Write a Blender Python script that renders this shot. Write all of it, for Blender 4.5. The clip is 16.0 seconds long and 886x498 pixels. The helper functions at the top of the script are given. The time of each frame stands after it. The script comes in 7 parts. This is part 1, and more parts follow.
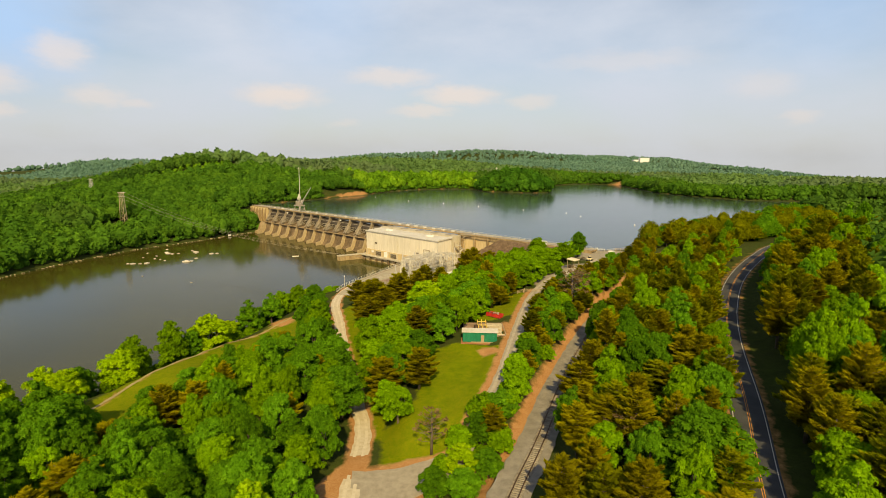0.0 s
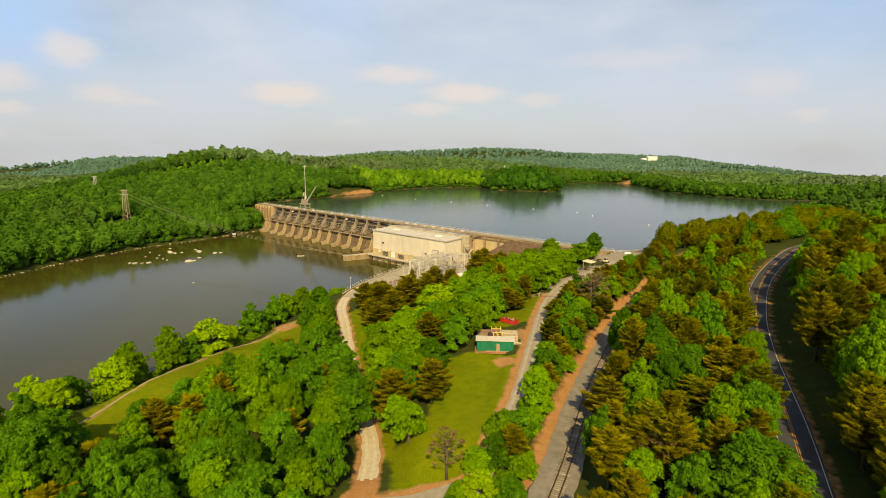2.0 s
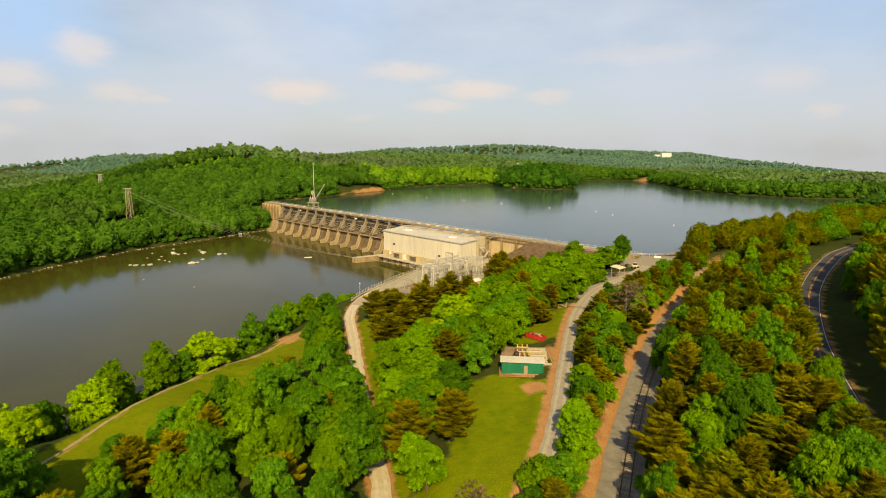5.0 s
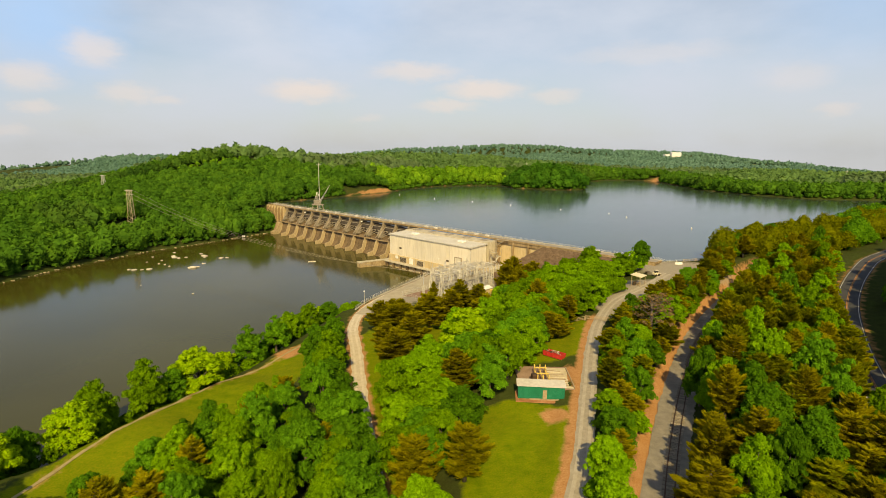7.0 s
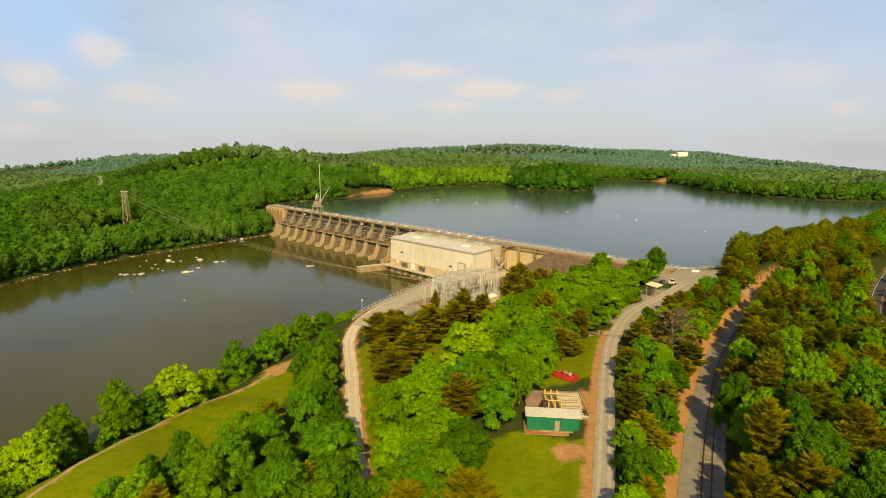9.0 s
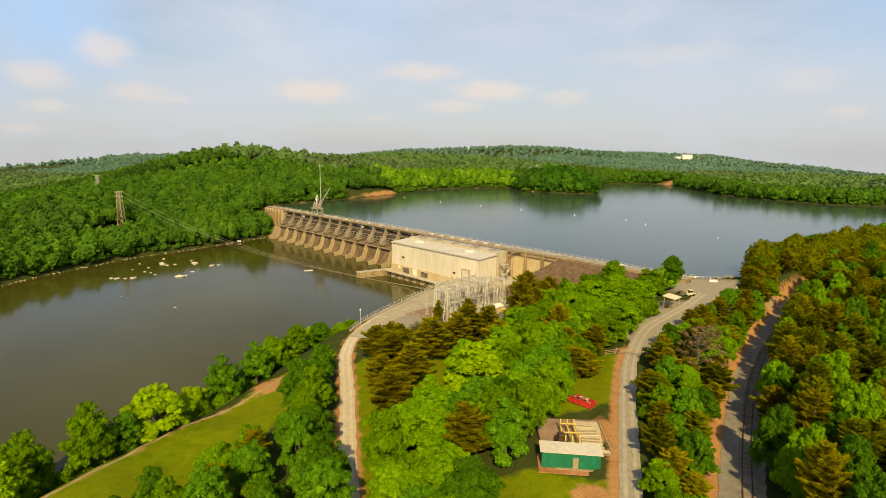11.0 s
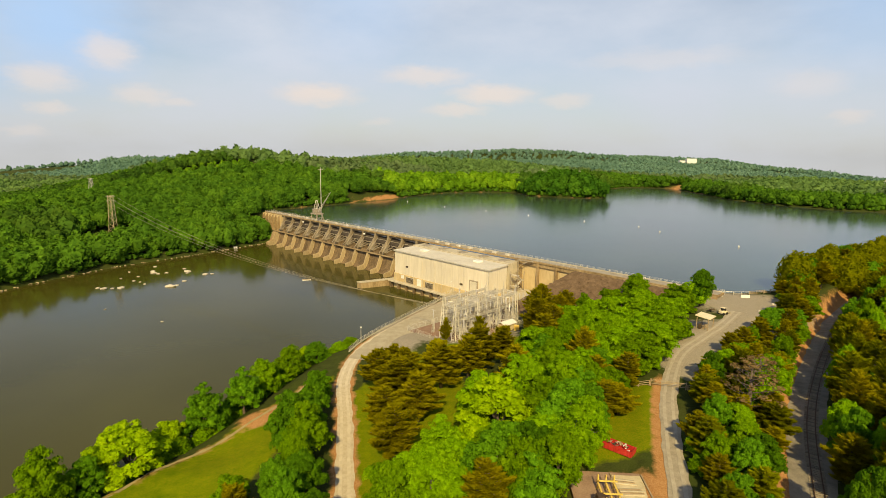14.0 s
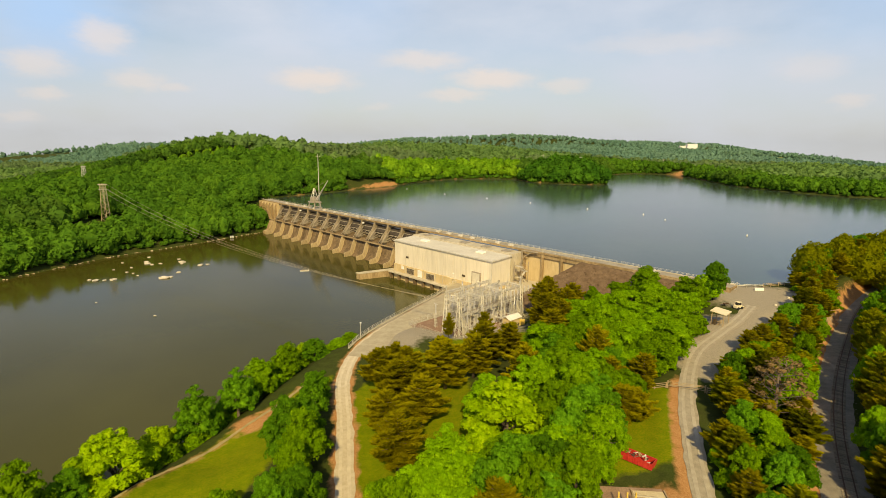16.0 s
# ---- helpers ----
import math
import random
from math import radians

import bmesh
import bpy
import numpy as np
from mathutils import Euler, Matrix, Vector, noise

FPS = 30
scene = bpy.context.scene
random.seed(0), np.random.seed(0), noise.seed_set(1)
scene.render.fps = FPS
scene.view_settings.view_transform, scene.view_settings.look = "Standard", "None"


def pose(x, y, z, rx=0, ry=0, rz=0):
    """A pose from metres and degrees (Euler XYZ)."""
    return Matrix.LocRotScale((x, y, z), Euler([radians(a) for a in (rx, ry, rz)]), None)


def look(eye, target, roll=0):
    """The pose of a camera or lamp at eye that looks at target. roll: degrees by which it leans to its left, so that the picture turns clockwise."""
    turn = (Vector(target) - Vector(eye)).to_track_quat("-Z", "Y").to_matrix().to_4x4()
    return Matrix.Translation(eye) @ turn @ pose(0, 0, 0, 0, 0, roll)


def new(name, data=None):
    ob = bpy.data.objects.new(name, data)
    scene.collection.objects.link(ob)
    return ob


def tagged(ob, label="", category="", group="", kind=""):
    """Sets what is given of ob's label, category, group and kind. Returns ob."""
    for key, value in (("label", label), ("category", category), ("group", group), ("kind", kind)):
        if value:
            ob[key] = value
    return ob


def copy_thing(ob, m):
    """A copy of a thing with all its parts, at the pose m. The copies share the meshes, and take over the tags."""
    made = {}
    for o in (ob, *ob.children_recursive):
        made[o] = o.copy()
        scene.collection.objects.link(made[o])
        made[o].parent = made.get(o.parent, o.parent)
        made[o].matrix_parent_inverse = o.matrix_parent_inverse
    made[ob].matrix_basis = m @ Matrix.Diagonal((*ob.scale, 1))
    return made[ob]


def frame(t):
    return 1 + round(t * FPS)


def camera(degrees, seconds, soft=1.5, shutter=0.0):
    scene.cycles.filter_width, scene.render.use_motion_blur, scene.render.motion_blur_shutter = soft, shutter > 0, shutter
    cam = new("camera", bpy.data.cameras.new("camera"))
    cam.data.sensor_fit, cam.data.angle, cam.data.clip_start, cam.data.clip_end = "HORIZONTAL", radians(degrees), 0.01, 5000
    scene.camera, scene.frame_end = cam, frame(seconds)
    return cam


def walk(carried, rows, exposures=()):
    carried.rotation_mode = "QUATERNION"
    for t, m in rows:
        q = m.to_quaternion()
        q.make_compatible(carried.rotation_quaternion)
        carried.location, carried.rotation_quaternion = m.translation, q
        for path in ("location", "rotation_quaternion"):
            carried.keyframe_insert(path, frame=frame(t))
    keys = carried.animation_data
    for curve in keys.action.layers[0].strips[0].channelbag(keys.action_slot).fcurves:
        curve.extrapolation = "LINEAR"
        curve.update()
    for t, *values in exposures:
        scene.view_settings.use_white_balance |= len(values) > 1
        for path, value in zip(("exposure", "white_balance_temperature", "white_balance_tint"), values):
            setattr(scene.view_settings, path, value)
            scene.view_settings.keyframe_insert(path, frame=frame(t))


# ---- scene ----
cam = camera(80.0, 16.0, soft=0.6)
PATH = [
    (0, (0.0, 0.0, 70.414), (0.0, 1.97, 70.068), 0.5),
    (0.5, (-0.524, 2.43, 70.117), (-0.527, 4.4, 69.769), 0.6),
    (1, (-1.064, 4.893, 70.034), (-1.072, 6.862, 69.685), 0.7),
    (1.5, (-1.639, 7.216, 69.931), (-1.654, 9.185, 69.581), 0.6),
    (2, (-2.12, 9.752, 69.969), (-2.141, 11.721, 69.616), 0.6),
    (2.5, (-2.714, 12.255, 70.004), (-2.74, 14.223, 69.648), 0.6),
    (3, (-3.179, 15.169, 69.813), (-3.21, 17.136, 69.454), 0.6),
    (3.5, (-3.703, 18.218, 69.637), (-3.739, 20.184, 69.276), 0.7),
    (4, (-4.148, 21.12, 69.693), (-4.191, 23.086, 69.33), 0.6),
    (6.5, (-5.906, 36.776, 69.874), (-5.985, 38.741, 69.509), 0.5),
    (7, (-6.072, 39.8, 70.127), (-6.157, 41.764, 69.762), 0.4),
    (7.5, (-5.958, 43.182, 70.154), (-6.048, 45.147, 69.789), 0.3),
    (8, (-5.849, 46.19, 70.381), (-5.943, 48.155, 70.016), 0.3),
    (8.5, (-5.723, 49.351, 70.483), (-5.82, 51.315, 70.117), 0.3),
    (9, (-5.803, 52.484, 70.64), (-5.905, 54.448, 70.273), 0.4),
    (11.5, (-7.407, 67.343, 70.722), (-7.518, 69.307, 70.36), 0.8),
    (12, (-7.823, 70.389, 70.66), (-7.937, 72.353, 70.299), 0.8),
    (12.5, (-8.427, 73.184, 70.645), (-8.541, 75.148, 70.287), 0.9),
    (13, (-8.979, 76.109, 70.494), (-9.095, 78.074, 70.138), 0.9),
    (13.5, (-9.627, 78.721, 70.526), (-9.743, 80.687, 70.174), 0.9),
    (14, (-10.261, 81.118, 70.697), (-10.378, 83.084, 70.346), 0.9),
    (14.5, (-10.706, 83.311, 70.835), (-10.824, 85.275, 70.477), 0.9),
    (15, (-11.362, 85.353, 71.187), (-11.477, 87.311, 70.794), 1.0),
    (15.5, (-11.763, 87.093, 71.337), (-11.877, 89.049, 70.934), 0.9),
    (16, (-12.064, 88.854, 71.337), (-12.175, 90.81, 70.934), 0.8),
]
walk(cam, [(t, look(eye, target, roll)) for t, eye, target, roll in PATH], exposures=[(0, 0.12, 7050, 10), (16, 0.12, 7050, 10)])

# ---- daylight: low morning sun from behind the camera, thin high cloud ----
SUN_TO = Vector((0.03, -0.79, 0.61)).normalized()
world = bpy.data.worlds.new("sky")
scene.world = world
world.use_nodes = True
wn, wl = world.node_tree.nodes, world.node_tree.links
wn.clear()


def wnode(kind, **values):
    n = wn.new(kind)
    for k, v in values.items():
        n.inputs[k].default_value = v
    return n


sky = wn.new("ShaderNodeTexSky")
sky.sky_type = "NISHITA"
sky.sun_disc = False
sky.sun_elevation = math.asin(SUN_TO.z)
sky.sun_rotation = math.atan2(SUN_TO.x, SUN_TO.y)
sky.altitude, sky.air_density, sky.dust_density, sky.ozone_density = 150, 1.0, 1.6, 1.5
coord = wn.new("ShaderNodeTexCoord")
above = wn.new("ShaderNodeVectorMath")
above.operation = "MAXIMUM"
above.inputs[1].default_value = (-2, -2, 0.004)
wl.new(coord.outputs["Generated"], above.inputs[0])
wl.new(above.outputs["Vector"], sky.inputs["Vector"])
squash = wn.new("ShaderNodeMapping")
squash.inputs["Scale"].default_value = (1.0, 1.0, 2.4)
wl.new(coord.outputs["Generated"], squash.inputs["Vector"])
veil = wnode("ShaderNodeTexNoise", Scale=2.2, Detail=6.0, Roughness=0.55)
wl.new(squash.outputs["Vector"], veil.inputs["Vector"])
veil_ramp = wn.new("ShaderNodeMapRange")
veil_ramp.inputs["From Min"].default_value, veil_ramp.inputs["From Max"].default_value = 0.36, 0.62
veil_ramp.inputs["To Min"].default_value, veil_ramp.inputs["To Max"].default_value = 0.40, 0.95
wl.new(veil.outputs["Fac"], veil_ramp.inputs["Value"])
veil_mix = wnode("ShaderNodeMix")
veil_mix.data_type = "RGBA"
veil_mix.inputs["B"].default_value = (5.4, 6.15, 7.5, 1)
rise = wn.new("ShaderNodeSeparateXYZ")
wl.new(coord.outputs["Generated"], rise.inputs["Vector"])
thin = wn.new("ShaderNodeMapRange")
thin.inputs["From Min"].default_value, thin.inputs["From Max"].default_value = 0.22, 0.65
thin.inputs["To Min"].default_value, thin.inputs["To Max"].default_value = 1.0, 0.25
wl.new(rise.outputs["Z"], thin.inputs["Value"])
veil_thin = wn.new("ShaderNodeMath")
veil_thin.operation = "MULTIPLY"
wl.new(veil_ramp.outputs["Result"], veil_thin.inputs[0])
wl.new(thin.outputs["Result"], veil_thin.inputs[1])
wl.new(veil_thin.outputs[0], veil_mix.inputs["Factor"])
wl.new(sky.outputs["Color"], veil_mix.inputs["A"])
# small fair-weather clouds: direction, half breadth, half height, density
PUFFS = [(-0.565, 0.812, 0.147, 0.040, 0.024, 0.75), (-0.636, 0.765, 0.102, 0.042, 0.020, 0.75), (-0.633, 0.772, 0.059, 0.026, 0.011, 0.7),
         (-0.534, 0.841, 0.086, 0.040, 0.016, 0.65), (-0.493, 0.866, 0.079, 0.030, 0.010, 0.55), (-0.282, 0.954, 0.102, 0.066, 0.019, 1.0),
         (-0.095, 0.986, 0.139, 0.076, 0.016, 0.7), (0.028, 0.994, 0.109, 0.074, 0.018, 0.95), (-0.039, 0.996, 0.082, 0.058, 0.011, 0.75),
         (0.153, 0.983, 0.098, 0.042, 0.013, 0.6), (0.546, 0.835, 0.065, 0.024, 0.011, 0.55), (0.499, 0.859, 0.115, 0.046, 0.022, 0.35),
         (-0.662, 0.749, 0.025, 0.027, 0.008, 0.5), (-0.182, 0.982, 0.057, 0.030, 0.008, 0.4), (0.302, 0.939, 0.162, 0.130, 0.016, 0.3)]
ragged = wnode("ShaderNodeTexNoise", Scale=26.0, Detail=5.0, Roughness=0.6)
wl.new(squash.outputs["Vector"], ragged.inputs["Vector"])
shake = wn.new("ShaderNodeVectorMath")
shake.operation = "MULTIPLY_ADD"
shake.inputs[1].default_value = (0.05, 0.05, 0.026)
shake.inputs[2].default_value = (-0.025, -0.025, -0.013)
wl.new(ragged.outputs["Color"], shake.inputs[0])
moved = wn.new("ShaderNodeVectorMath")
wl.new(coord.outputs["Generated"], moved.inputs[0])
wl.new(shake.outputs["Vector"], moved.inputs[1])
closed = None
for hole_x, hole_y, hole_z, wide, clear in ((-0.61, 0.77, 0.185, 0.16, 0.75), (-0.68, 0.72, 0.11, 0.10, 0.5), (0.55, 0.78, 0.25, 0.20, 0.45), (-0.2, 0.93, 0.27, 0.18, 0.35)):
    hole = wn.new("ShaderNodeVectorMath")
    hole.operation = "DISTANCE"
    hole.inputs[1].default_value = (hole_x, hole_y, hole_z)
    wl.new(moved.outputs["Vector"], hole.inputs[0])
    rim = wn.new("ShaderNodeMapRange")
    rim.interpolation_type = "SMOOTHSTEP"
    rim.inputs["From Max"].default_value = wide
    rim.inputs["To Min"].default_value, rim.inputs["To Max"].default_value = clear, 0.0
    wl.new(hole.outputs["Value"], rim.inputs["Value"])
    if closed is None:
        closed = rim.outputs["Result"]
    else:
        widest = wn.new("ShaderNodeMath")
        widest.operation = "MAXIMUM"
        wl.new(closed, widest.inputs[0])
        wl.new(rim.outputs["Result"], widest.inputs[1])
        closed = widest.outputs[0]
blue_mix = wnode("ShaderNodeMix")
blue_mix.data_type = "RGBA"
blue_mix.inputs["B"].default_value = (3.5, 5.7, 9.1, 1)
wl.new(veil_mix.outputs["Result"], blue_mix.inputs["A"])
wl.new(closed, blue_mix.inputs["Factor"])
puff_sum = None
for cx, cy, cz, half_w, half_h, dense in PUFFS:
    away = wn.new("ShaderNodeVectorMath")
    away.operation = "SUBTRACT"
    away.inputs[1].default_value = (cx, cy, cz)
    wl.new(moved.outputs["Vector"], away.inputs[0])
    flat = wn.new("ShaderNodeVectorMath")
    flat.operation = "MULTIPLY"
    flat.inputs[1].default_value = (1 / half_w, 1 / half_w, 1 / half_h)
    wl.new(away.outputs["Vector"], flat.inputs[0])
    far_off = wn.new("ShaderNodeVectorMath")
    far_off.operation = "LENGTH"
    wl.new(flat.outputs["Vector"], far_off.inputs[0])
    fade = wn.new("ShaderNodeMapRange")
    fade.interpolation_type = "SMOOTHSTEP"
    fade.inputs["From Min"].default_value, fade.inputs["From Max"].default_value = 1.45, 0.25
    fade.inputs["To Max"].default_value = dense * 0.72
    wl.new(far_off.outputs["Value"], fade.inputs["Value"])
    if puff_sum is None:
        puff_sum = fade.outputs["Result"]
    else:
        most = wn.new("ShaderNodeMath")
        most.operation = "MAXIMUM"
        wl.new(puff_sum, most.inputs[0])
        wl.new(fade.outputs["Result"], most.inputs[1])
        puff_sum = most.outputs[0]
puff_mix = wnode("ShaderNodeMix")
puff_mix.data_type = "RGBA"
puff_mix.inputs["B"].default_value = (8.0, 6.9, 6.3, 1)
wl.new(blue_mix.outputs["Result"], puff_mix.inputs["A"])
wl.new(puff_sum, puff_mix.inputs["Factor"])
height = wn.new("ShaderNodeSeparateXYZ")
wl.new(coord.outputs["Generated"], height.inputs["Vector"])
mist = wn.new("ShaderNodeMapRange")
mist.inputs["From Min"].default_value, mist.inputs["From Max"].default_value = 0.16, -0.01
mist.inputs["To Max"].default_value = 0.62
wl.new(height.outputs["Z"], mist.inputs["Value"])
mist_mix = wnode("ShaderNodeMix")
mist_mix.data_type = "RGBA"
mist_mix.inputs["B"].default_value = (5.2, 5.35, 5.6, 1)
wl.new(mist.outputs["Result"], mist_mix.inputs["Factor"])
wl.new(puff_mix.outputs["Result"], mist_mix.inputs["A"])
back = wnode("ShaderNodeBackground", Strength=0.106)
wl.new(mist_mix.outputs["Result"], back.inputs["Color"])
wl.new(back.outputs["Background"], wn.new("ShaderNodeOutputWorld").inputs["Surface"])

sun = new("sun", bpy.data.lights.new("sun", "SUN"))
sun.data.energy, sun.data.angle, sun.data.color = 5.0, radians(0.7), (1.0, 0.81, 0.40)
sun.matrix_world = look(SUN_TO * 300, (0, 0, 0))


# ---- materials ----
def material(name, colours, rough=0.85, scale=1.0, fine=8.0, bump=0.2, metal=0.0, specular=0.3, islands=0.0, objects=0.0,
             leaf=0.0, stretch=(1, 1, 1), depth=0.05, detail=5.0):
    """Noise at two scales between two or three colours, with a fine relief; islands and objects: how far pieces differ in brightness."""
    m = bpy.data.materials.new(name)
    m.use_nodes = True
    n, l = m.node_tree.nodes, m.node_tree.links
    n.clear()
    tc = n.new("ShaderNodeTexCoord")
    mp = n.new("ShaderNodeMapping")
    mp.inputs["Scale"].default_value = stretch
    l.new(tc.outputs["Object"], mp.inputs["Vector"])
    a, b = n.new("ShaderNodeTexNoise"), n.new("ShaderNodeTexNoise")
    for node, s in ((a, scale), (b, fine)):
        node.inputs["Scale"].default_value, node.inputs["Detail"].default_value = s, detail
        node.inputs["Roughness"].default_value = 0.6
        l.new(mp.outputs["Vector"], node.inputs["Vector"])
    mean = n.new("ShaderNodeMath")
    mean.operation = "MULTIPLY_ADD"
    mean.inputs[1].default_value = 0.45
    l.new(b.outputs["Fac"], mean.inputs[0])
    half = n.new("ShaderNodeMath")
    half.operation = "MULTIPLY"
    half.inputs[1].default_value = 0.55
    l.new(a.outputs["Fac"], half.inputs[0])
    l.new(half.outputs[0], mean.inputs[2])
    ramp = n.new("ShaderNodeValToRGB")
    ramp.color_ramp.elements[0].position, ramp.color_ramp.elements[1].position = 0.34, 0.66
    ramp.color_ramp.elements[0].color = (*colours[0], 1)
    ramp.color_ramp.elements[1].color = (*colours[-1], 1)
    if len(colours) > 2:
        ramp.color_ramp.elements.new(0.5).color = (*colours[1], 1)
    l.new(mean.outputs[0], ramp.inputs["Fac"])
    colour = ramp.outputs["Color"]
    for amount, kind, output in ((islands, "ShaderNodeNewGeometry", "Random Per Island"), (objects, "ShaderNodeObjectInfo", "Random")):
        if amount:
            r = n.new(kind)
            rr = n.new("ShaderNodeMapRange")
            rr.inputs["To Min"].default_value, rr.inputs["To Max"].default_value = 1 - amount, 1 + amount
            l.new(r.outputs[output], rr.inputs["Value"])
            mix = n.new("ShaderNodeVectorMath")
            mix.operation = "SCALE"
            l.new(colour, mix.inputs[0])
            l.new(rr.outputs["Result"], mix.inputs["Scale"])
            colour = mix.outputs["Vector"]
    out = n.new("ShaderNodeOutputMaterial")
    if leaf:
        d, t, s = n.new("ShaderNodeBsdfDiffuse"), n.new("ShaderNodeBsdfTranslucent"), n.new("ShaderNodeMixShader")
        l.new(colour, d.inputs["Color"])
        tint = n.new("ShaderNodeVectorMath")
        tint.operation = "MULTIPLY"
        tint.inputs[1].default_value = (1.25, 1.2, 0.5)
        l.new(colour, tint.inputs[0])
        l.new(tint.outputs["Vector"], t.inputs["Color"])
        s.inputs["Fac"].default_value = leaf
        l.new(d.outputs[0], s.inputs[1])
        l.new(t.outputs[0], s.inputs[2])
        l.new(s.outputs[0], out.inputs["Surface"])
        return m
    p = n.new("ShaderNodeBsdfPrincipled")
    l.new(colour, p.inputs["Base Color"])
    p.inputs["Roughness"].default_value, p.inputs["Metallic"].default_value = rough, metal
    p.inputs["Specular IOR Level"].default_value = specular
    if bump:
        bn = n.new("ShaderNodeBump")
        bn.inputs["Strength"].default_value, bn.inputs["Distance"].default_value = bump, depth
        l.new(b.outputs["Fac"], bn.inputs["Height"])
        l.new(bn.outputs["Normal"], p.inputs["Normal"])
    l.new(p.outputs["BSDF"], out.inputs["Surface"])
    return m


LEAF = material("oak_leaf", [(0.044, 0.115, 0.005), (0.090, 0.215, 0.008), (0.165, 0.335, 0.012)], scale=0.22, fine=1.0, islands=0.16, objects=0.36, leaf=0.34)
LEAF_FRESH = material("fresh_oak_leaf", [(0.086, 0.182, 0.003), (0.150, 0.288, 0.006), (0.250, 0.418, 0.010)], scale=0.22, fine=1.0, islands=0.16, objects=0.30, leaf=0.34)
LEAF_LIGHT = material("young_leaf", [(0.15, 0.27, 0.004), (0.25, 0.40, 0.007), (0.38, 0.53, 0.012)], scale=0.3, fine=1.2, islands=0.14, objects=0.1, leaf=0.28)
NEEDLE = material("pine_needle", [(0.172, 0.165, 0.004), (0.284, 0.260, 0.006), (0.405, 0.352, 0.012)], scale=0.3, fine=1.4, islands=0.14, objects=0.24, leaf=0.48)
# darker green needles; their tone also paints in shade along railway and road
DARK_NEEDLE = material("dark_pine_needle", [(0.124, 0.150, 0.004), (0.210, 0.230, 0.005), (0.308, 0.314, 0.010)], scale=0.3, fine=1.4, islands=0.14, objects=0.30, leaf=0.48)
DRY_LEAF = material("dry_leaf", [(0.10, 0.065, 0.025), (0.18, 0.12, 0.05), (0.25, 0.17, 0.08)], scale=0.4, fine=2, islands=0.25, objects=0.15, leaf=0.1)
FAR_LEAF = material("far_forest_leaf", [(0.034, 0.094, 0.009), (0.070, 0.164, 0.014), (0.124, 0.250, 0.018)], scale=0.03, fine=0.18, islands=0.2, leaf=0.28)
FAR_PINE = material("far_pine_leaf", [(0.028, 0.074, 0.010), (0.054, 0.118, 0.014), (0.092, 0.170, 0.018)], scale=0.02, fine=0.15, islands=0.2, leaf=0.18)
LIME_LEAF = material("shore_forest_leaf", [(0.055, 0.14, 0.008), (0.12, 0.25, 0.012), (0.21, 0.36, 0.018)], scale=0.02, fine=0.14, islands=0.2, leaf=0.2)
POINT_LEAF = material("dense_point_leaf", [(0.018, 0.062, 0.006), (0.040, 0.115, 0.009), (0.075, 0.175, 0.013)], scale=0.03, fine=0.16, islands=0.22, leaf=0.15)
# hill leaves grow duller, then bluer with distance: haze painted into the colour
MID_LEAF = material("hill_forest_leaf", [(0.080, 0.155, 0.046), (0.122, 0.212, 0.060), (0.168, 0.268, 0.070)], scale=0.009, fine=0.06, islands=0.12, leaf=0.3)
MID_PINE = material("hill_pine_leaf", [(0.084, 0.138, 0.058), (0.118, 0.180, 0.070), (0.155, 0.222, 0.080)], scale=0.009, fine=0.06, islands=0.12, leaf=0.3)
DISTANT_LEAF = material("hazed_hill_leaf", [(0.085, 0.170, 0.125), (0.115, 0.210, 0.150), (0.150, 0.250, 0.175)], scale=0.003, fine=0.02, islands=0.12, leaf=0.2)
BARK = material("bark", [(0.07, 0.05, 0.035), (0.13, 0.1, 0.075), (0.2, 0.16, 0.12)], scale=0.8, fine=6, stretch=(1, 1, 0.25), bump=0.6)
ASPHALT = material("asphalt", [(0.035, 0.036, 0.04), (0.055, 0.056, 0.06), (0.08, 0.08, 0.082)], scale=0.15, fine=6, bump=0.3)
GRAVEL_ROAD = material("gravel_road", [(0.42, 0.34, 0.225), (0.53, 0.445, 0.31), (0.62, 0.535, 0.39)], scale=0.8, fine=14, bump=0.4)
STATION_GRAVEL = material("station_gravel", [(0.29, 0.245, 0.165), (0.38, 0.325, 0.225), (0.47, 0.41, 0.29)], scale=0.3, fine=5, bump=0.4)
GREY_GRAVEL = material("grey_gravel", [(0.245, 0.205, 0.15), (0.325, 0.28, 0.21), (0.4, 0.35, 0.265)], scale=0.8, fine=14, bump=0.5)
TRODDEN = material("trodden_sand", [(0.22, 0.17, 0.06), (0.32, 0.25, 0.11), (0.40, 0.32, 0.16)], scale=0.6, fine=6, bump=0.3)
PALE_TRACK = material("pale_sandy_track", [(0.48, 0.40, 0.28), (0.58, 0.50, 0.36), (0.66, 0.58, 0.43)], scale=0.7, fine=12, bump=0.3)
WHEEL_TRACK = material("pale_wheel_track", [(0.31, 0.27, 0.205), (0.39, 0.34, 0.26), (0.46, 0.405, 0.315)], scale=0.7, fine=12, bump=0.3)
BALLAST = material("ballast", [(0.165, 0.145, 0.112), (0.235, 0.208, 0.165), (0.315, 0.28, 0.225)], scale=0.5, fine=9, bump=0.8)
RIPRAP = material("riprap_rock", [(0.080, 0.050, 0.026), (0.128, 0.082, 0.046), (0.185, 0.125, 0.074)], scale=0.4, fine=3.0, bump=0.9, islands=0.3)
CONCRETE = material("old_concrete", [(0.15, 0.10, 0.048), (0.28, 0.20, 0.105), (0.42, 0.32, 0.185)], scale=0.18, fine=1.3, bump=0.4, stretch=(1, 1, 0.4), islands=0.08)
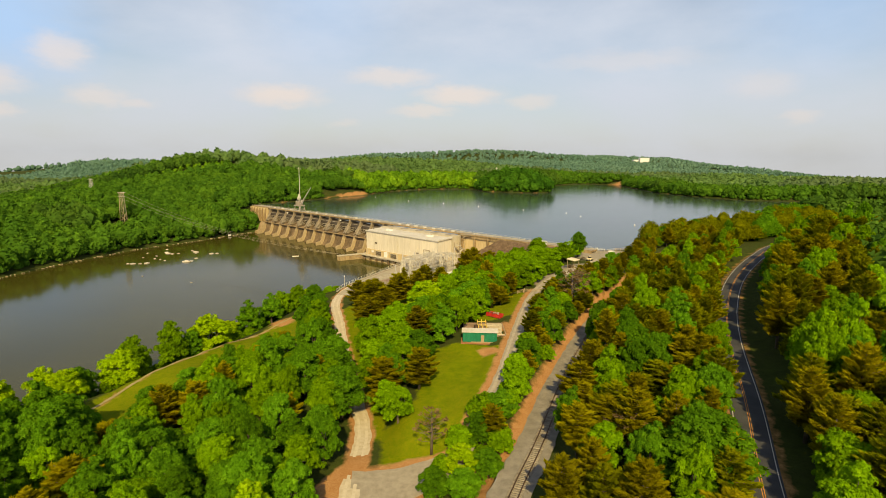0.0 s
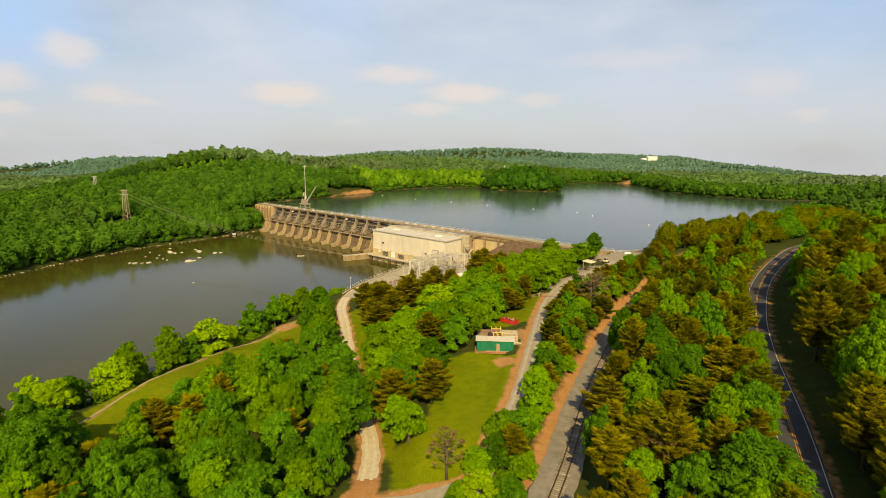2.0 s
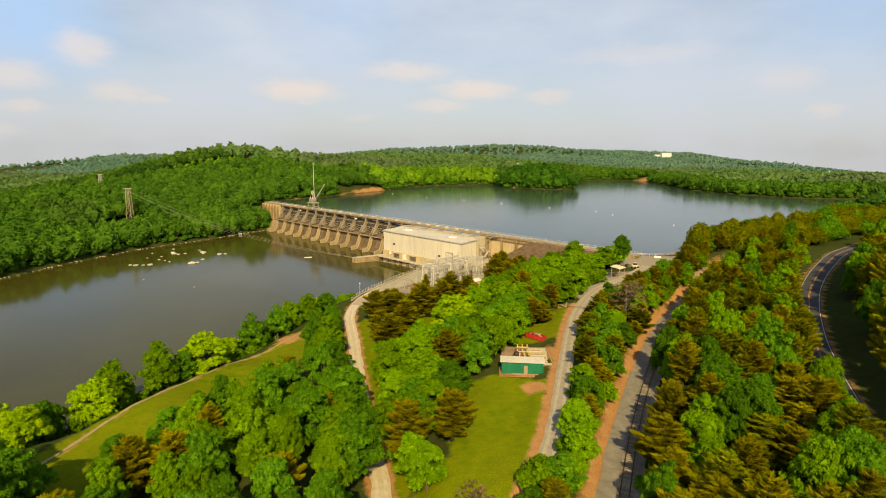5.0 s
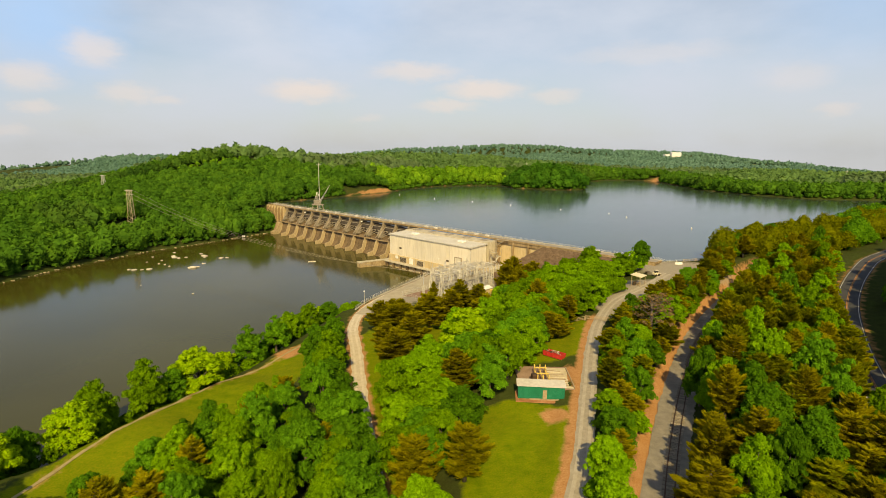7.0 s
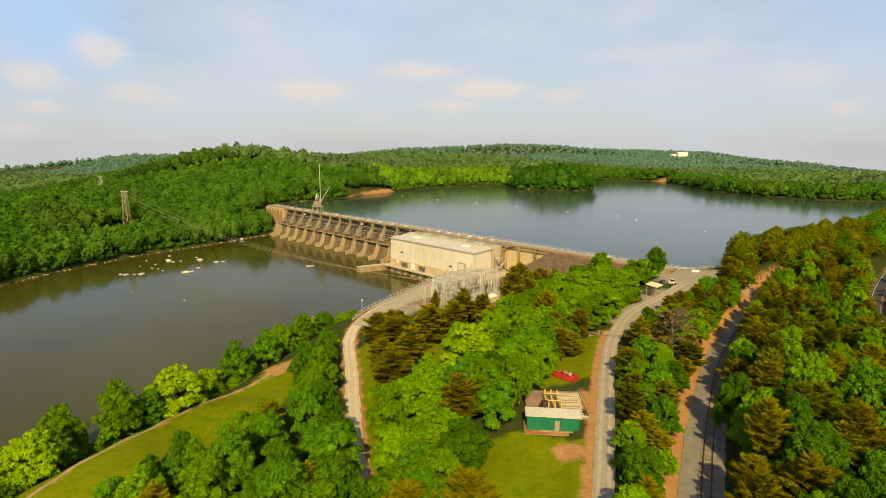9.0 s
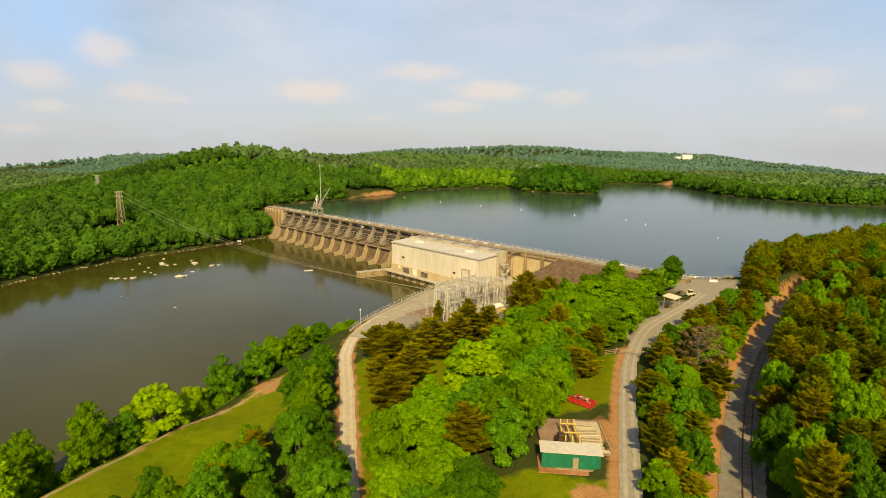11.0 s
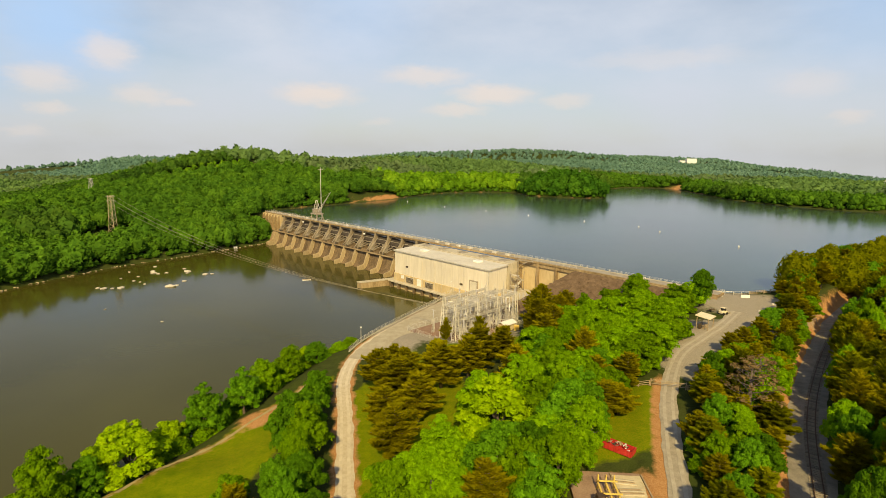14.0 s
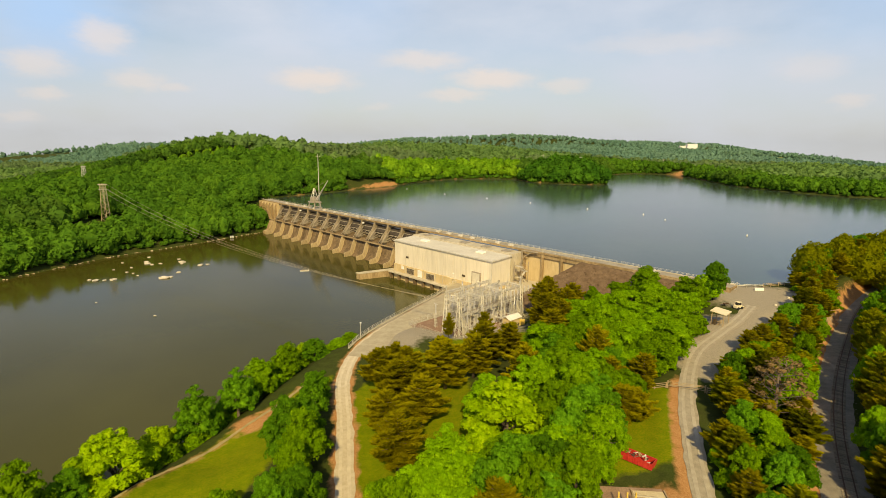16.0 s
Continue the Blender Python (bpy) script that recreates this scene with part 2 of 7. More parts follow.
GREY_CONCRETE = material("weathered_pier_concrete", [(0.15, 0.115, 0.070), (0.27, 0.215, 0.14), (0.40, 0.33, 0.22)], scale=0.22, fine=1.4, bump=0.5, stretch=(1, 1, 0.3), objects=0.12)
PIER_CONCRETE = material("stained_pier_concrete", [(0.21, 0.15, 0.082), (0.36, 0.275, 0.155), (0.50, 0.40, 0.24)], scale=0.2, fine=1.4, bump=0.45, stretch=(1, 1, 0.35), objects=0.16)
DARK_CONCRETE = material("dark_concrete", [(0.060, 0.040, 0.022), (0.140, 0.096, 0.054), (0.26, 0.185, 0.105)], scale=0.25, fine=1.5, bump=0.5, stretch=(1, 1, 0.35))
PALE_CONCRETE = material("pale_concrete", [(0.36, 0.31, 0.22), (0.47, 0.41, 0.3), (0.58, 0.52, 0.40)], scale=0.2, fine=2, bump=0.25, stretch=(1, 1, 0.3))
YELLOW_PANEL = material("yellowed_concrete", [(0.42, 0.31, 0.16), (0.52, 0.40, 0.22), (0.60, 0.48, 0.28)], scale=0.2, fine=1.2, bump=0.2, stretch=(1, 1, 0.3))
CLADDING = material("cream_cladding", [(0.54, 0.485, 0.39), (0.64, 0.58, 0.475), (0.72, 0.66, 0.545)], rough=0.55, scale=0.25, fine=1.6, bump=0.05, stretch=(1.6, 1.6, 0.12), objects=0.03)
DECK_ROAD = material("worn_deck_road", [(0.22, 0.19, 0.15), (0.31, 0.275, 0.22), (0.40, 0.36, 0.29)], scale=0.2, fine=2.5, bump=0.2)
ROOF_METAL = material("pale_roof_sheet", [(0.50, 0.45, 0.36), (0.58, 0.53, 0.43), (0.65, 0.60, 0.49)], rough=0.5, scale=0.15, fine=1.2, bump=0.05)
STEEL = material("weathered_steel", [(0.22, 0.18, 0.13), (0.34, 0.29, 0.22), (0.46, 0.40, 0.31)], rough=0.6, metal=0.25, scale=0.6, fine=4, bump=0.15)
GALVANISED = material("galvanised_steel", [(0.48, 0.44, 0.37), (0.61, 0.57, 0.49), (0.72, 0.68, 0.59)], rough=0.5, metal=0.35, scale=0.6, fine=4, bump=0.05, islands=0.15)
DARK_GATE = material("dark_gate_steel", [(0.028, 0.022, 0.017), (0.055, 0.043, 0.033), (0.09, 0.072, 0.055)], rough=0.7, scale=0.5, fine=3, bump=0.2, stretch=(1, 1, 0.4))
RUST = material("rusty_rail", [(0.06, 0.035, 0.022), (0.10, 0.06, 0.035), (0.15, 0.09, 0.06)], rough=0.6, metal=0.4, scale=2, fine=10, bump=0.1)
SLEEPER = material("sleeper_wood", [(0.17, 0.145, 0.11), (0.235, 0.2, 0.155), (0.3, 0.26, 0.205)], scale=1, fine=8, stretch=(1, 4, 4), bump=0.4, objects=0.3)
WOOD = material("weathered_wood", [(0.24, 0.17, 0.10), (0.33, 0.25, 0.15), (0.42, 0.33, 0.21)], scale=1, fine=7, stretch=(1, 1, 5), bump=0.3, islands=0.15)
GREEN_PAINT = material("green_painted_steel", [(0.008, 0.12, 0.065), (0.012, 0.165, 0.09), (0.02, 0.20, 0.115)], rough=0.45, scale=0.7, fine=4, bump=0.05, stretch=(1, 1, 0.4))
RED_PAINT = material("red_painted_steel", [(0.30, 0.022, 0.018), (0.44, 0.030, 0.024), (0.56, 0.055, 0.045)], rough=0.5, scale=0.7, fine=4, bump=0.05)
YELLOW_PAINT = material("yellow_machine_paint", [(0.55, 0.37, 0.06), (0.68, 0.47, 0.10), (0.75, 0.55, 0.16)], rough=0.5, scale=0.8, fine=5, bump=0.05)
WHITE_PAINT = material("white_paint", [(0.62, 0.60, 0.55), (0.72, 0.70, 0.65), (0.80, 0.78, 0.74)], rough=0.5, scale=0.5, fine=4, bump=0.03)
CREAM_PAINT = material("faded_cream_paint", [(0.62, 0.52, 0.33), (0.72, 0.62, 0.42), (0.79, 0.70, 0.50)], rough=0.5, scale=0.6, fine=4, bump=0.04)
LINE_YELLOW = material("road_line_yellow", [(0.50, 0.20, 0.03), (0.60, 0.26, 0.045), (0.66, 0.33, 0.08)], scale=0.6, fine=8, bump=0.1)
LINE_WHITE = material("road_line_white", [(0.45, 0.42, 0.38), (0.62, 0.59, 0.54), (0.72, 0.69, 0.64)], scale=0.6, fine=8, bump=0.1)
BLACK_RUBBER = material("black_rubber", [(0.012, 0.012, 0.012), (0.03, 0.03, 0.03)], rough=0.8, bump=0.05)
LOUVRE = material("dark_louvre", [(0.05, 0.035, 0.02), (0.09, 0.065, 0.04)], rough=0.6, scale=1, fine=5, bump=0.1)
ROCK = material("pale_rock", [(0.34, 0.30, 0.22), (0.52, 0.47, 0.38), (0.72, 0.67, 0.56)], scale=0.5, fine=3, bump=0.7, islands=0.25)
TRODDEN_ROCK = material("bank_rock", [(0.22, 0.165, 0.095), (0.33, 0.26, 0.165), (0.44, 0.36, 0.24)], scale=0.4, fine=3, bump=0.7, islands=0.3)
CLAY_BANK = material("red_clay_bank", [(0.24, 0.095, 0.036), (0.36, 0.16, 0.065), (0.46, 0.235, 0.11)], scale=0.3, fine=3, bump=0.7)
GRANITE = material("insulator_porcelain", [(0.36, 0.34, 0.34), (0.56, 0.54, 0.53)], rough=0.3, scale=2, fine=8, bump=0.02)


def water_material(name, colour, ripple, rough, shine):
    m = bpy.data.materials.new(name)
    m.use_nodes = True
    n, l = m.node_tree.nodes, m.node_tree.links
    p = n["Principled BSDF"]
    p.inputs["Roughness"].default_value, p.inputs["IOR"].default_value, p.inputs["Specular IOR Level"].default_value = rough, 1.33, shine
    tc, big, small = n.new("ShaderNodeTexCoord"), n.new("ShaderNodeTexNoise"), n.new("ShaderNodeTexNoise")
    big.inputs["Scale"].default_value, big.inputs["Detail"].default_value = 0.012, 4
    small.inputs["Scale"].default_value, small.inputs["Detail"].default_value = 0.9, 4
    l.new(tc.outputs["Object"], big.inputs["Vector"])
    l.new(tc.outputs["Object"], small.inputs["Vector"])
    ramp = n.new("ShaderNodeValToRGB")
    ramp.color_ramp.elements[0].position, ramp.color_ramp.elements[1].position = 0.3, 0.7
    ramp.color_ramp.elements[0].color = (*[c * 0.8 for c in colour], 1)
    ramp.color_ramp.elements[1].color = (*[c * 1.2 for c in colour], 1)
    l.new(big.outputs["Fac"], ramp.inputs["Fac"])
    l.new(ramp.outputs["Color"], p.inputs["Base Color"])
    bn = n.new("ShaderNodeBump")
    bn.inputs["Strength"].default_value, bn.inputs["Distance"].default_value = ripple, 0.06
    l.new(small.outputs["Fac"], bn.inputs["Height"])
    l.new(bn.outputs["Normal"], p.inputs["Normal"])
    return m


RIVER_WATER = water_material("murky_river_water", (0.058, 0.055, 0.009), 0.26, 0.10, 0.25)
LAKE_WATER = water_material("lake_water", (0.040, 0.060, 0.040), 0.35, 0.12, 0.5)


def ground_material():
    """Leaf litter, grass, red clay and gravel, laid out by the ground's own masks and broken up by noise."""
    m = bpy.data.materials.new("ground")
    m.use_nodes = True
    n, l = m.node_tree.nodes, m.node_tree.links
    p = n["Principled BSDF"]
    p.inputs["Roughness"].default_value, p.inputs["Specular IOR Level"].default_value = 0.95, 0.02
    tc = n.new("ShaderNodeTexCoord")

    def noise_node(scale, detail=5):
        t = n.new("ShaderNodeTexNoise")
        t.inputs["Scale"].default_value, t.inputs["Detail"].default_value, t.inputs["Roughness"].default_value = scale, detail, 0.62
        l.new(tc.outputs["Object"], t.inputs["Vector"])
        return t.outputs["Fac"]

    broad, mid, fine = noise_node(0.06), noise_node(0.45), noise_node(3.5)

    def tone(fac, *cols):
        r = n.new("ShaderNodeValToRGB")
        for i, c in enumerate(cols):
            e = r.color_ramp.elements[i] if i < 2 else r.color_ramp.elements.new(0.5)
            e.color = (*c, 1)
        es = r.color_ramp.elements
        es[0].position, es[len(es) - 1].position = 0.32, 0.68
        l.new(fac, r.inputs["Fac"])
        return r.outputs["Color"]

    def blend(fac, a, b):
        x = n.new("ShaderNodeMix")
        x.data_type = "RGBA"
        l.new(fac, x.inputs["Factor"])
        l.new(a, x.inputs["A"])
        l.new(b, x.inputs["B"])
        return x.outputs["Result"]

    def mask(name, low=0.35, high=0.65):
        at = n.new("ShaderNodeAttribute")
        at.attribute_name = name
        add = n.new("ShaderNodeMath")
        add.operation = "MULTIPLY_ADD"
        add.inputs[1].default_value = 0.7
        l.new(mid, add.inputs[0])
        l.new(at.outputs["Fac"], add.inputs[2])
        r = n.new("ShaderNodeMapRange")
        r.inputs["From Min"].default_value, r.inputs["From Max"].default_value = low + 0.35, high + 0.35
        l.new(add.outputs[0], r.inputs["Value"])
        return r.outputs["Result"]

    litter = tone(fine, (0.028, 0.032, 0.010), (0.075, 0.068, 0.028))
    under = tone(mid, (0.03, 0.055, 0.008), (0.06, 0.09, 0.012))
    base = blend(broad, litter, under)
    grass = blend(broad, tone(mid, (0.064, 0.130, 0.002), (0.165, 0.212, 0.004)), tone(fine, (0.075, 0.144, 0.002), (0.275, 0.222, 0.012)))
    clay = blend(mid, tone(fine, (0.25, 0.095, 0.030), (0.42, 0.20, 0.070)), tone(fine, (0.38, 0.20, 0.080), (0.54, 0.33, 0.15)))
    gravel = tone(fine, (0.235, 0.20, 0.15), (0.38, 0.335, 0.26))
    c = blend(mask("grass"), base, grass)
    c = blend(mask("clay"), c, clay)
    c = blend(mask("gravel"), c, gravel)
    l.new(c, p.inputs["Base Color"])
    bn = n.new("ShaderNodeBump")
    bn.inputs["Strength"].default_value, bn.inputs["Distance"].default_value = 0.6, 0.15
    l.new(fine, bn.inputs["Height"])
    l.new(bn.outputs["Normal"], p.inputs["Normal"])
    return m


# ---- mesh helpers ----
class Geo:
    """Vertices and faces of one mesh, built up from boxes, beams, tubes and sheets."""

    def __init__(self):
        self.v, self.f = [], []

    def add(self, verts, faces):
        k = len(self.v)
        self.v += [tuple(p) for p in verts]
        self.f += [tuple(i + k for i in q) for q in faces]
        return self

    def hexa(self, p):
        """Eight corners: four below, four above, each ring counter-clockwise from above."""
        return self.add(p, [(3, 2, 1, 0), (4, 5, 6, 7), (0, 1, 5, 4), (1, 2, 6, 5), (2, 3, 7, 6), (3, 0, 4, 7)])

    def box(self, x0, x1, y0, y1, z0, z1, chamfer=0.0):
        if not chamfer:
            return self.hexa([(x0, y0, z0), (x1, y0, z0), (x1, y1, z0), (x0, y1, z0), (x0, y0, z1), (x1, y0, z1), (x1, y1, z1), (x0, y1, z1)])
        c = chamfer
        ring = [(x0 + c, y0), (x1 - c, y0), (x1, y0 + c), (x1, y1 - c), (x1 - c, y1), (x0 + c, y1), (x0, y1 - c), (x0, y0 + c)]
        top = [(x0 + c, y0 + c), (x1 - c, y0 + c), (x1 - c, y0 + c), (x1 - c, y1 - c), (x1 - c, y1 - c), (x0 + c, y1 - c), (x0 + c, y1 - c), (x0 + c, y0 + c)]
        v = [(x, y, z0) for x, y in ring] + [(x, y, z1 - c) for x, y in ring] + [(x, y, z1) for x, y in top]
        f = [tuple(range(7, -1, -1)), tuple(range(16, 24))]
        for k in (0, 8):
            f += [(k + i, k + (i + 1) % 8, k + 8 + (i + 1) % 8, k + 8 + i) for i in range(8)]
        return self.add(v, f)

    def beam(self, a, b, w, h=None):
        """A square bar from a to b."""
        h = h or w
        a, b = Vector(a), Vector(b)
        d = (b - a).normalized()
        side = d.cross(Vector((0, 0, 1)))
        side = side.normalized() if side.length > 1e-4 else Vector((1, 0, 0))
        up = side.cross(d)
        s, u = side * w / 2, up * h / 2
        return self.hexa([a - s - u, a + s - u, b + s - u, b - s - u, a - s + u, a + s + u, b + s + u, b - s + u])

    def tube(self, points, radii, n=8, caps=True):
        points = [Vector(p) for p in points]
        radii = radii if isinstance(radii, (list, tuple)) else [radii] * len(points)
        k = len(self.v)
        for i, (p, r) in enumerate(zip(points, radii)):
            d = (points[min(i + 1, len(points) - 1)] - points[max(i - 1, 0)]).normalized()
            e1 = d.orthogonal().normalized() if abs(d.z) < 0.99 else Vector((1, 0, 0))
            e1 = (e1 - d * e1.dot(d)).normalized()
            e2 = d.cross(e1)
            self.v += [tuple(p + r * (math.cos(a) * e1 + math.sin(a) * e2)) for a in (2 * math.pi * j / n for j in range(n))]
        for i in range(len(points) - 1):
            self.f += [(k + i * n + j, k + i * n + (j + 1) % n, k + (i + 1) * n + (j + 1) % n, k + (i + 1) * n + j) for j in range(n)]
        if caps:
            self.f += [tuple(k + j for j in range(n - 1, -1, -1)), tuple(k + (len(points) - 1) * n + j for j in range(n))]
        return self

    def prism(self, outline, x0, x1):
        """An outline of (y, z) drawn out along x."""
        n = len(outline)
        v = [(x0, y, z) for y, z in outline] + [(x1, y, z) for y, z in outline]
        return self.add(v, [tuple(range(n)), tuple(range(2 * n - 1, n - 1, -1))] + [(i, i + n, (i + 1) % n + n, (i + 1) % n) for i in range(n)])

    def mesh(self, name):
        me = bpy.data.meshes.new(name)
        me.from_pydata(self.v, [], self.f)
        me.validate()
        me.update()
        return me


def recalculated(me):
    bm = bmesh.new()
    bm.from_mesh(me)
    bmesh.ops.recalc_face_normals(bm, faces=bm.faces)
    bm.to_mesh(me)
    bm.free()
    return me


def thing(name, label, category, m=None, group="", kind=""):
    ob = new(name)
    ob.empty_display_size = 0.5
    if m is not None:
        ob.matrix_basis = m
    return tagged(ob, label, category, group, kind)


def part(name, geo, mat, parent, label="", smooth=False, fix=True):
    me = geo if isinstance(geo, bpy.types.Mesh) else geo.mesh(name)
    if fix and not isinstance(geo, bpy.types.Mesh):
        recalculated(me)
    if not me.materials:
        me.materials.append(mat)
    if smooth:
        me.polygons.foreach_set("use_smooth", [True] * len(me.polygons))
    ob = new(name, me)
    ob.parent = parent
    return tagged(ob, label) if label else ob


def alone(name, geo, mat, label, category, group="", kind="", m=None, smooth=False, fix=True):
    ob = part(name, geo, mat, None, smooth=smooth, fix=fix)
    if m is not None:
        ob.matrix_basis = m
    return tagged(ob, label, category, group, kind)


# ---- plan ----
LAKE_Z = 20.0
ROAD_RIVER = [(-10, -160, 13), (-13, -40, 11.5), (-14, 40, 10), (-16, 70, 9.5), (-17, 90, 9), (-18, 112, 8), (-23, 131, 7.5), (-31, 160, 7), (-40, 197, 6.5), (-47, 225, 6.5),
              (-46, 250, 6.5), (-36, 277, 6.5), (-22, 308, 6.5)]
ROAD_LAWN = [(2, 92, 11), (8, 106, 14), (14, 122, 15.5), (22, 152, 16.8), (28, 175, 17.6), (35, 197, 18.4), (45, 218, 19.1), (56, 231, 19.8), (66, 241.5, 20.5), (77, 255, 21.2)]
RAIL = [(-70, -160, 11), (-35, -50, 11.5), (-6, 30, 12), (5, 62, 12.5), (13, 83, 13), (20, 99, 13.4), (33, 131, 14), (50, 167, 14.6), (68, 199, 15.2), (96, 238, 16), (130, 279, 17), (185, 330, 18)]
HIGHWAY = [(-20, -160, 13), (14, -50, 13.5), (36, 30, 14), (46, 60, 14.5), (55, 82, 15), (69, 112, 16), (87, 153, 16.6), (105, 188, 17.6), (129, 226, 19.3), (160, 264, 21.5), (192, 295, 23), (260, 340, 25)]
JUNCTION = [(-17, 90, 9), (-8, 91, 9.2), (2, 93, 11)]
DAM_A, DAM_DIR, DAM_UP = Vector((-181, 506)), Vector((0.743, -0.669)), Vector((0.669, 0.743))
RIVER = [(-620, -260), (-320, 0), (-190, 70), (-124, 118), (-100, 139), (-93, 160), (-84, 179), (-77, 194), (-64, 248), (-53, 258), (-47, 272), (-40, 287), (-29, 310), (-21, 336),
         (-2, 345), (-60, 395), (-170, 490), (-180, 470), (-206, 420), (-228, 385), (-244, 336), (-252, 285), (-330, 180), (-480, 30), (-760, -180)]
LAKE = [(-185, 510), (-56, 393), (6, 335), (64, 286), (84, 280.5), (98, 283.5), (112, 289), (150, 328), (215, 372), (330, 470), (470, 560), (640, 590), (620, 660), (470, 640),
        (399, 647), (372, 655), (340, 700), (315, 776), (322, 880), (325, 1000), (290, 1018), (247, 1012), (190, 950), (166, 850), (152, 762), (120, 752),
        (62, 776), (48, 830), (0, 825), (-49, 800), (-85, 740), (-106, 680), (-132, 640), (-150, 604), (-172, 570), (-196, 530)]


def resample(line, step):
    """Points along a smooth line through the given ones, about step metres apart."""
    pts = [Vector(p) for p in line]
    ext = [2 * pts[0] - pts[1]] + pts + [2 * pts[-1] - pts[-2]]
    out = []
    for i in range(1, len(ext) - 2):
        a, b, c, d = ext[i - 1:i + 3]
        n = max(1, round((c - b).length / step))
        for k in range(n):
            t = k / n
            out.append(0.5 * (2 * b + (c - a) * t + (2 * a - 5 * b + 4 * c - d) * t * t + (3 * b - a - 3 * c + d) * t ** 3))
    return out + [pts[-1]]


def to_line(px, py, line):
    """Distance of many points to a line, and the line's height at the nearest place."""
    best, high = np.full(px.shape, 1e9), np.zeros(px.shape)
    for a, b in zip(line[:-1], line[1:]):
        dx, dy = b[0] - a[0], b[1] - a[1]
        t = np.clip(((px - a[0]) * dx + (py - a[1]) * dy) / (dx * dx + dy * dy), 0, 1)
        d = np.hypot(px - a[0] - t * dx, py - a[1] - t * dy)
        near = d < best
        best = np.where(near, d, best)
        if len(a) > 2:
            high = np.where(near, a[2] + t * (b[2] - a[2]), high)
    return best, high


def side_of(px, py, line):
    """Which side of a line many points lie on: 1 to the right of its way, -1 to the left."""
    best, sign = np.full(px.shape, 1e9), np.zeros(px.shape)
    for a, b in zip(line[:-1], line[1:]):
        dx, dy = b[0] - a[0], b[1] - a[1]
        t = np.clip(((px - a[0]) * dx + (py - a[1]) * dy) / (dx * dx + dy * dy), 0, 1)
        d = np.hypot(px - a[0] - t * dx, py - a[1] - t * dy)
        near = d < best
        best, sign = np.where(near, d, best), np.where(near, np.sign((px - a[0]) * dy - (py - a[1]) * dx), sign)
    return sign


def inside(px, py, poly):
    c = np.zeros(px.shape, bool)
    for (x0, y0), (x1, y1) in zip(poly, poly[1:] + poly[:1]):
        cross = (y0 > py) != (y1 > py)
        c ^= cross & (px < (x1 - x0) * (py - y0) / ((y1 - y0) or 1e-9) + x0)
    return c


def shore(px, py, poly):
    """Signed distance to a water's edge: positive on land."""
    d, _ = to_line(px, py, poly + poly[:1])
    return np.where(inside(px, py, poly), -d, d)


def wobble(px, py, scale, seed=0.0):
    return (np.sin(px * scale + 1.3 * np.sin(py * scale * 0.7 + seed)) + np.sin(py * scale * 1.1 + 1.7 * np.sin(px * scale * 0.6 + seed * 2))) / 2


LINES = {k: [tuple(p) for p in resample(v, 9)] for k, v in
         dict(river=ROAD_RIVER, lawn=ROAD_LAWN, rail=RAIL, highway=HIGHWAY, junction=JUNCTION).items()}
HALF = dict(river=3.0, lawn=3.2, rail=3.4, highway=4.6, junction=6.0)
# Heights of the land away from the roads
KNOLLS = [(-75, 120, 5), (-55, 100, 8), (-60, 165, 4.5), (-70, 190, 4), (-62, 215, 5), (-35, 60, 11), (0, 120, 14.5), (10, 145, 15), (-8, 170, 12), (-20, 180, 10),
          (5, 160, 15.5), (18, 200, 16.5), (0, 215, 11), (-20, 235, 8), (10, 250, 9), (25, 225, 15), (40, 245, 15), (52, 262, 18), (-10, 290, 7), (5, 310, 8),
          (12, 290, 8), (26, 270, 10), (26, 100, 18), (45, 135, 19), (60, 165, 20), (85, 205, 20.5), (60, 200, 20), (78, 232, 21), (110, 258, 22), (110, 300, 21.5),
          (40, 90, 16), (85, 115, 21), (110, 150, 24), (130, 185, 27), (165, 230, 28), (210, 260, 31), (150, 100, 30), (180, 330, 24), (250, 400, 25), (0, 0, 14),
          (100, 0, 20), (-60, 20, 8), (40, 180, 18.4), (95, 270, 22), (6, 150, 14.8), (16.5, 150, 15), (11, 143, 14.6), (12, 160, 15.4), (6, 163, 15.3), (17, 164, 15.8), (18, 174, 16.6)]
# Hills: place, height, radius along x and y
HILLS = [(-310, 740, 36, 170, 130), (-150, 1050, 32, 330, 200), (250, 1500, 26, 500, 220),
         (-700, 1500, 14, 500, 300), (300, 2500, 46, 420, 260), (900, 2900, 40, 650, 350), (-300, 2700, 44, 650, 300), (1500, 3500, 18, 900, 500), (-1500, 2300, 30, 600, 500),
         (780, 1660, 11, 260, 120), (520, 800, 6, 160, 140), (112, 800, 12, 50, 42), (-1150, 1700, 45, 420, 300), (980, 1900, 18, 220, 320)]


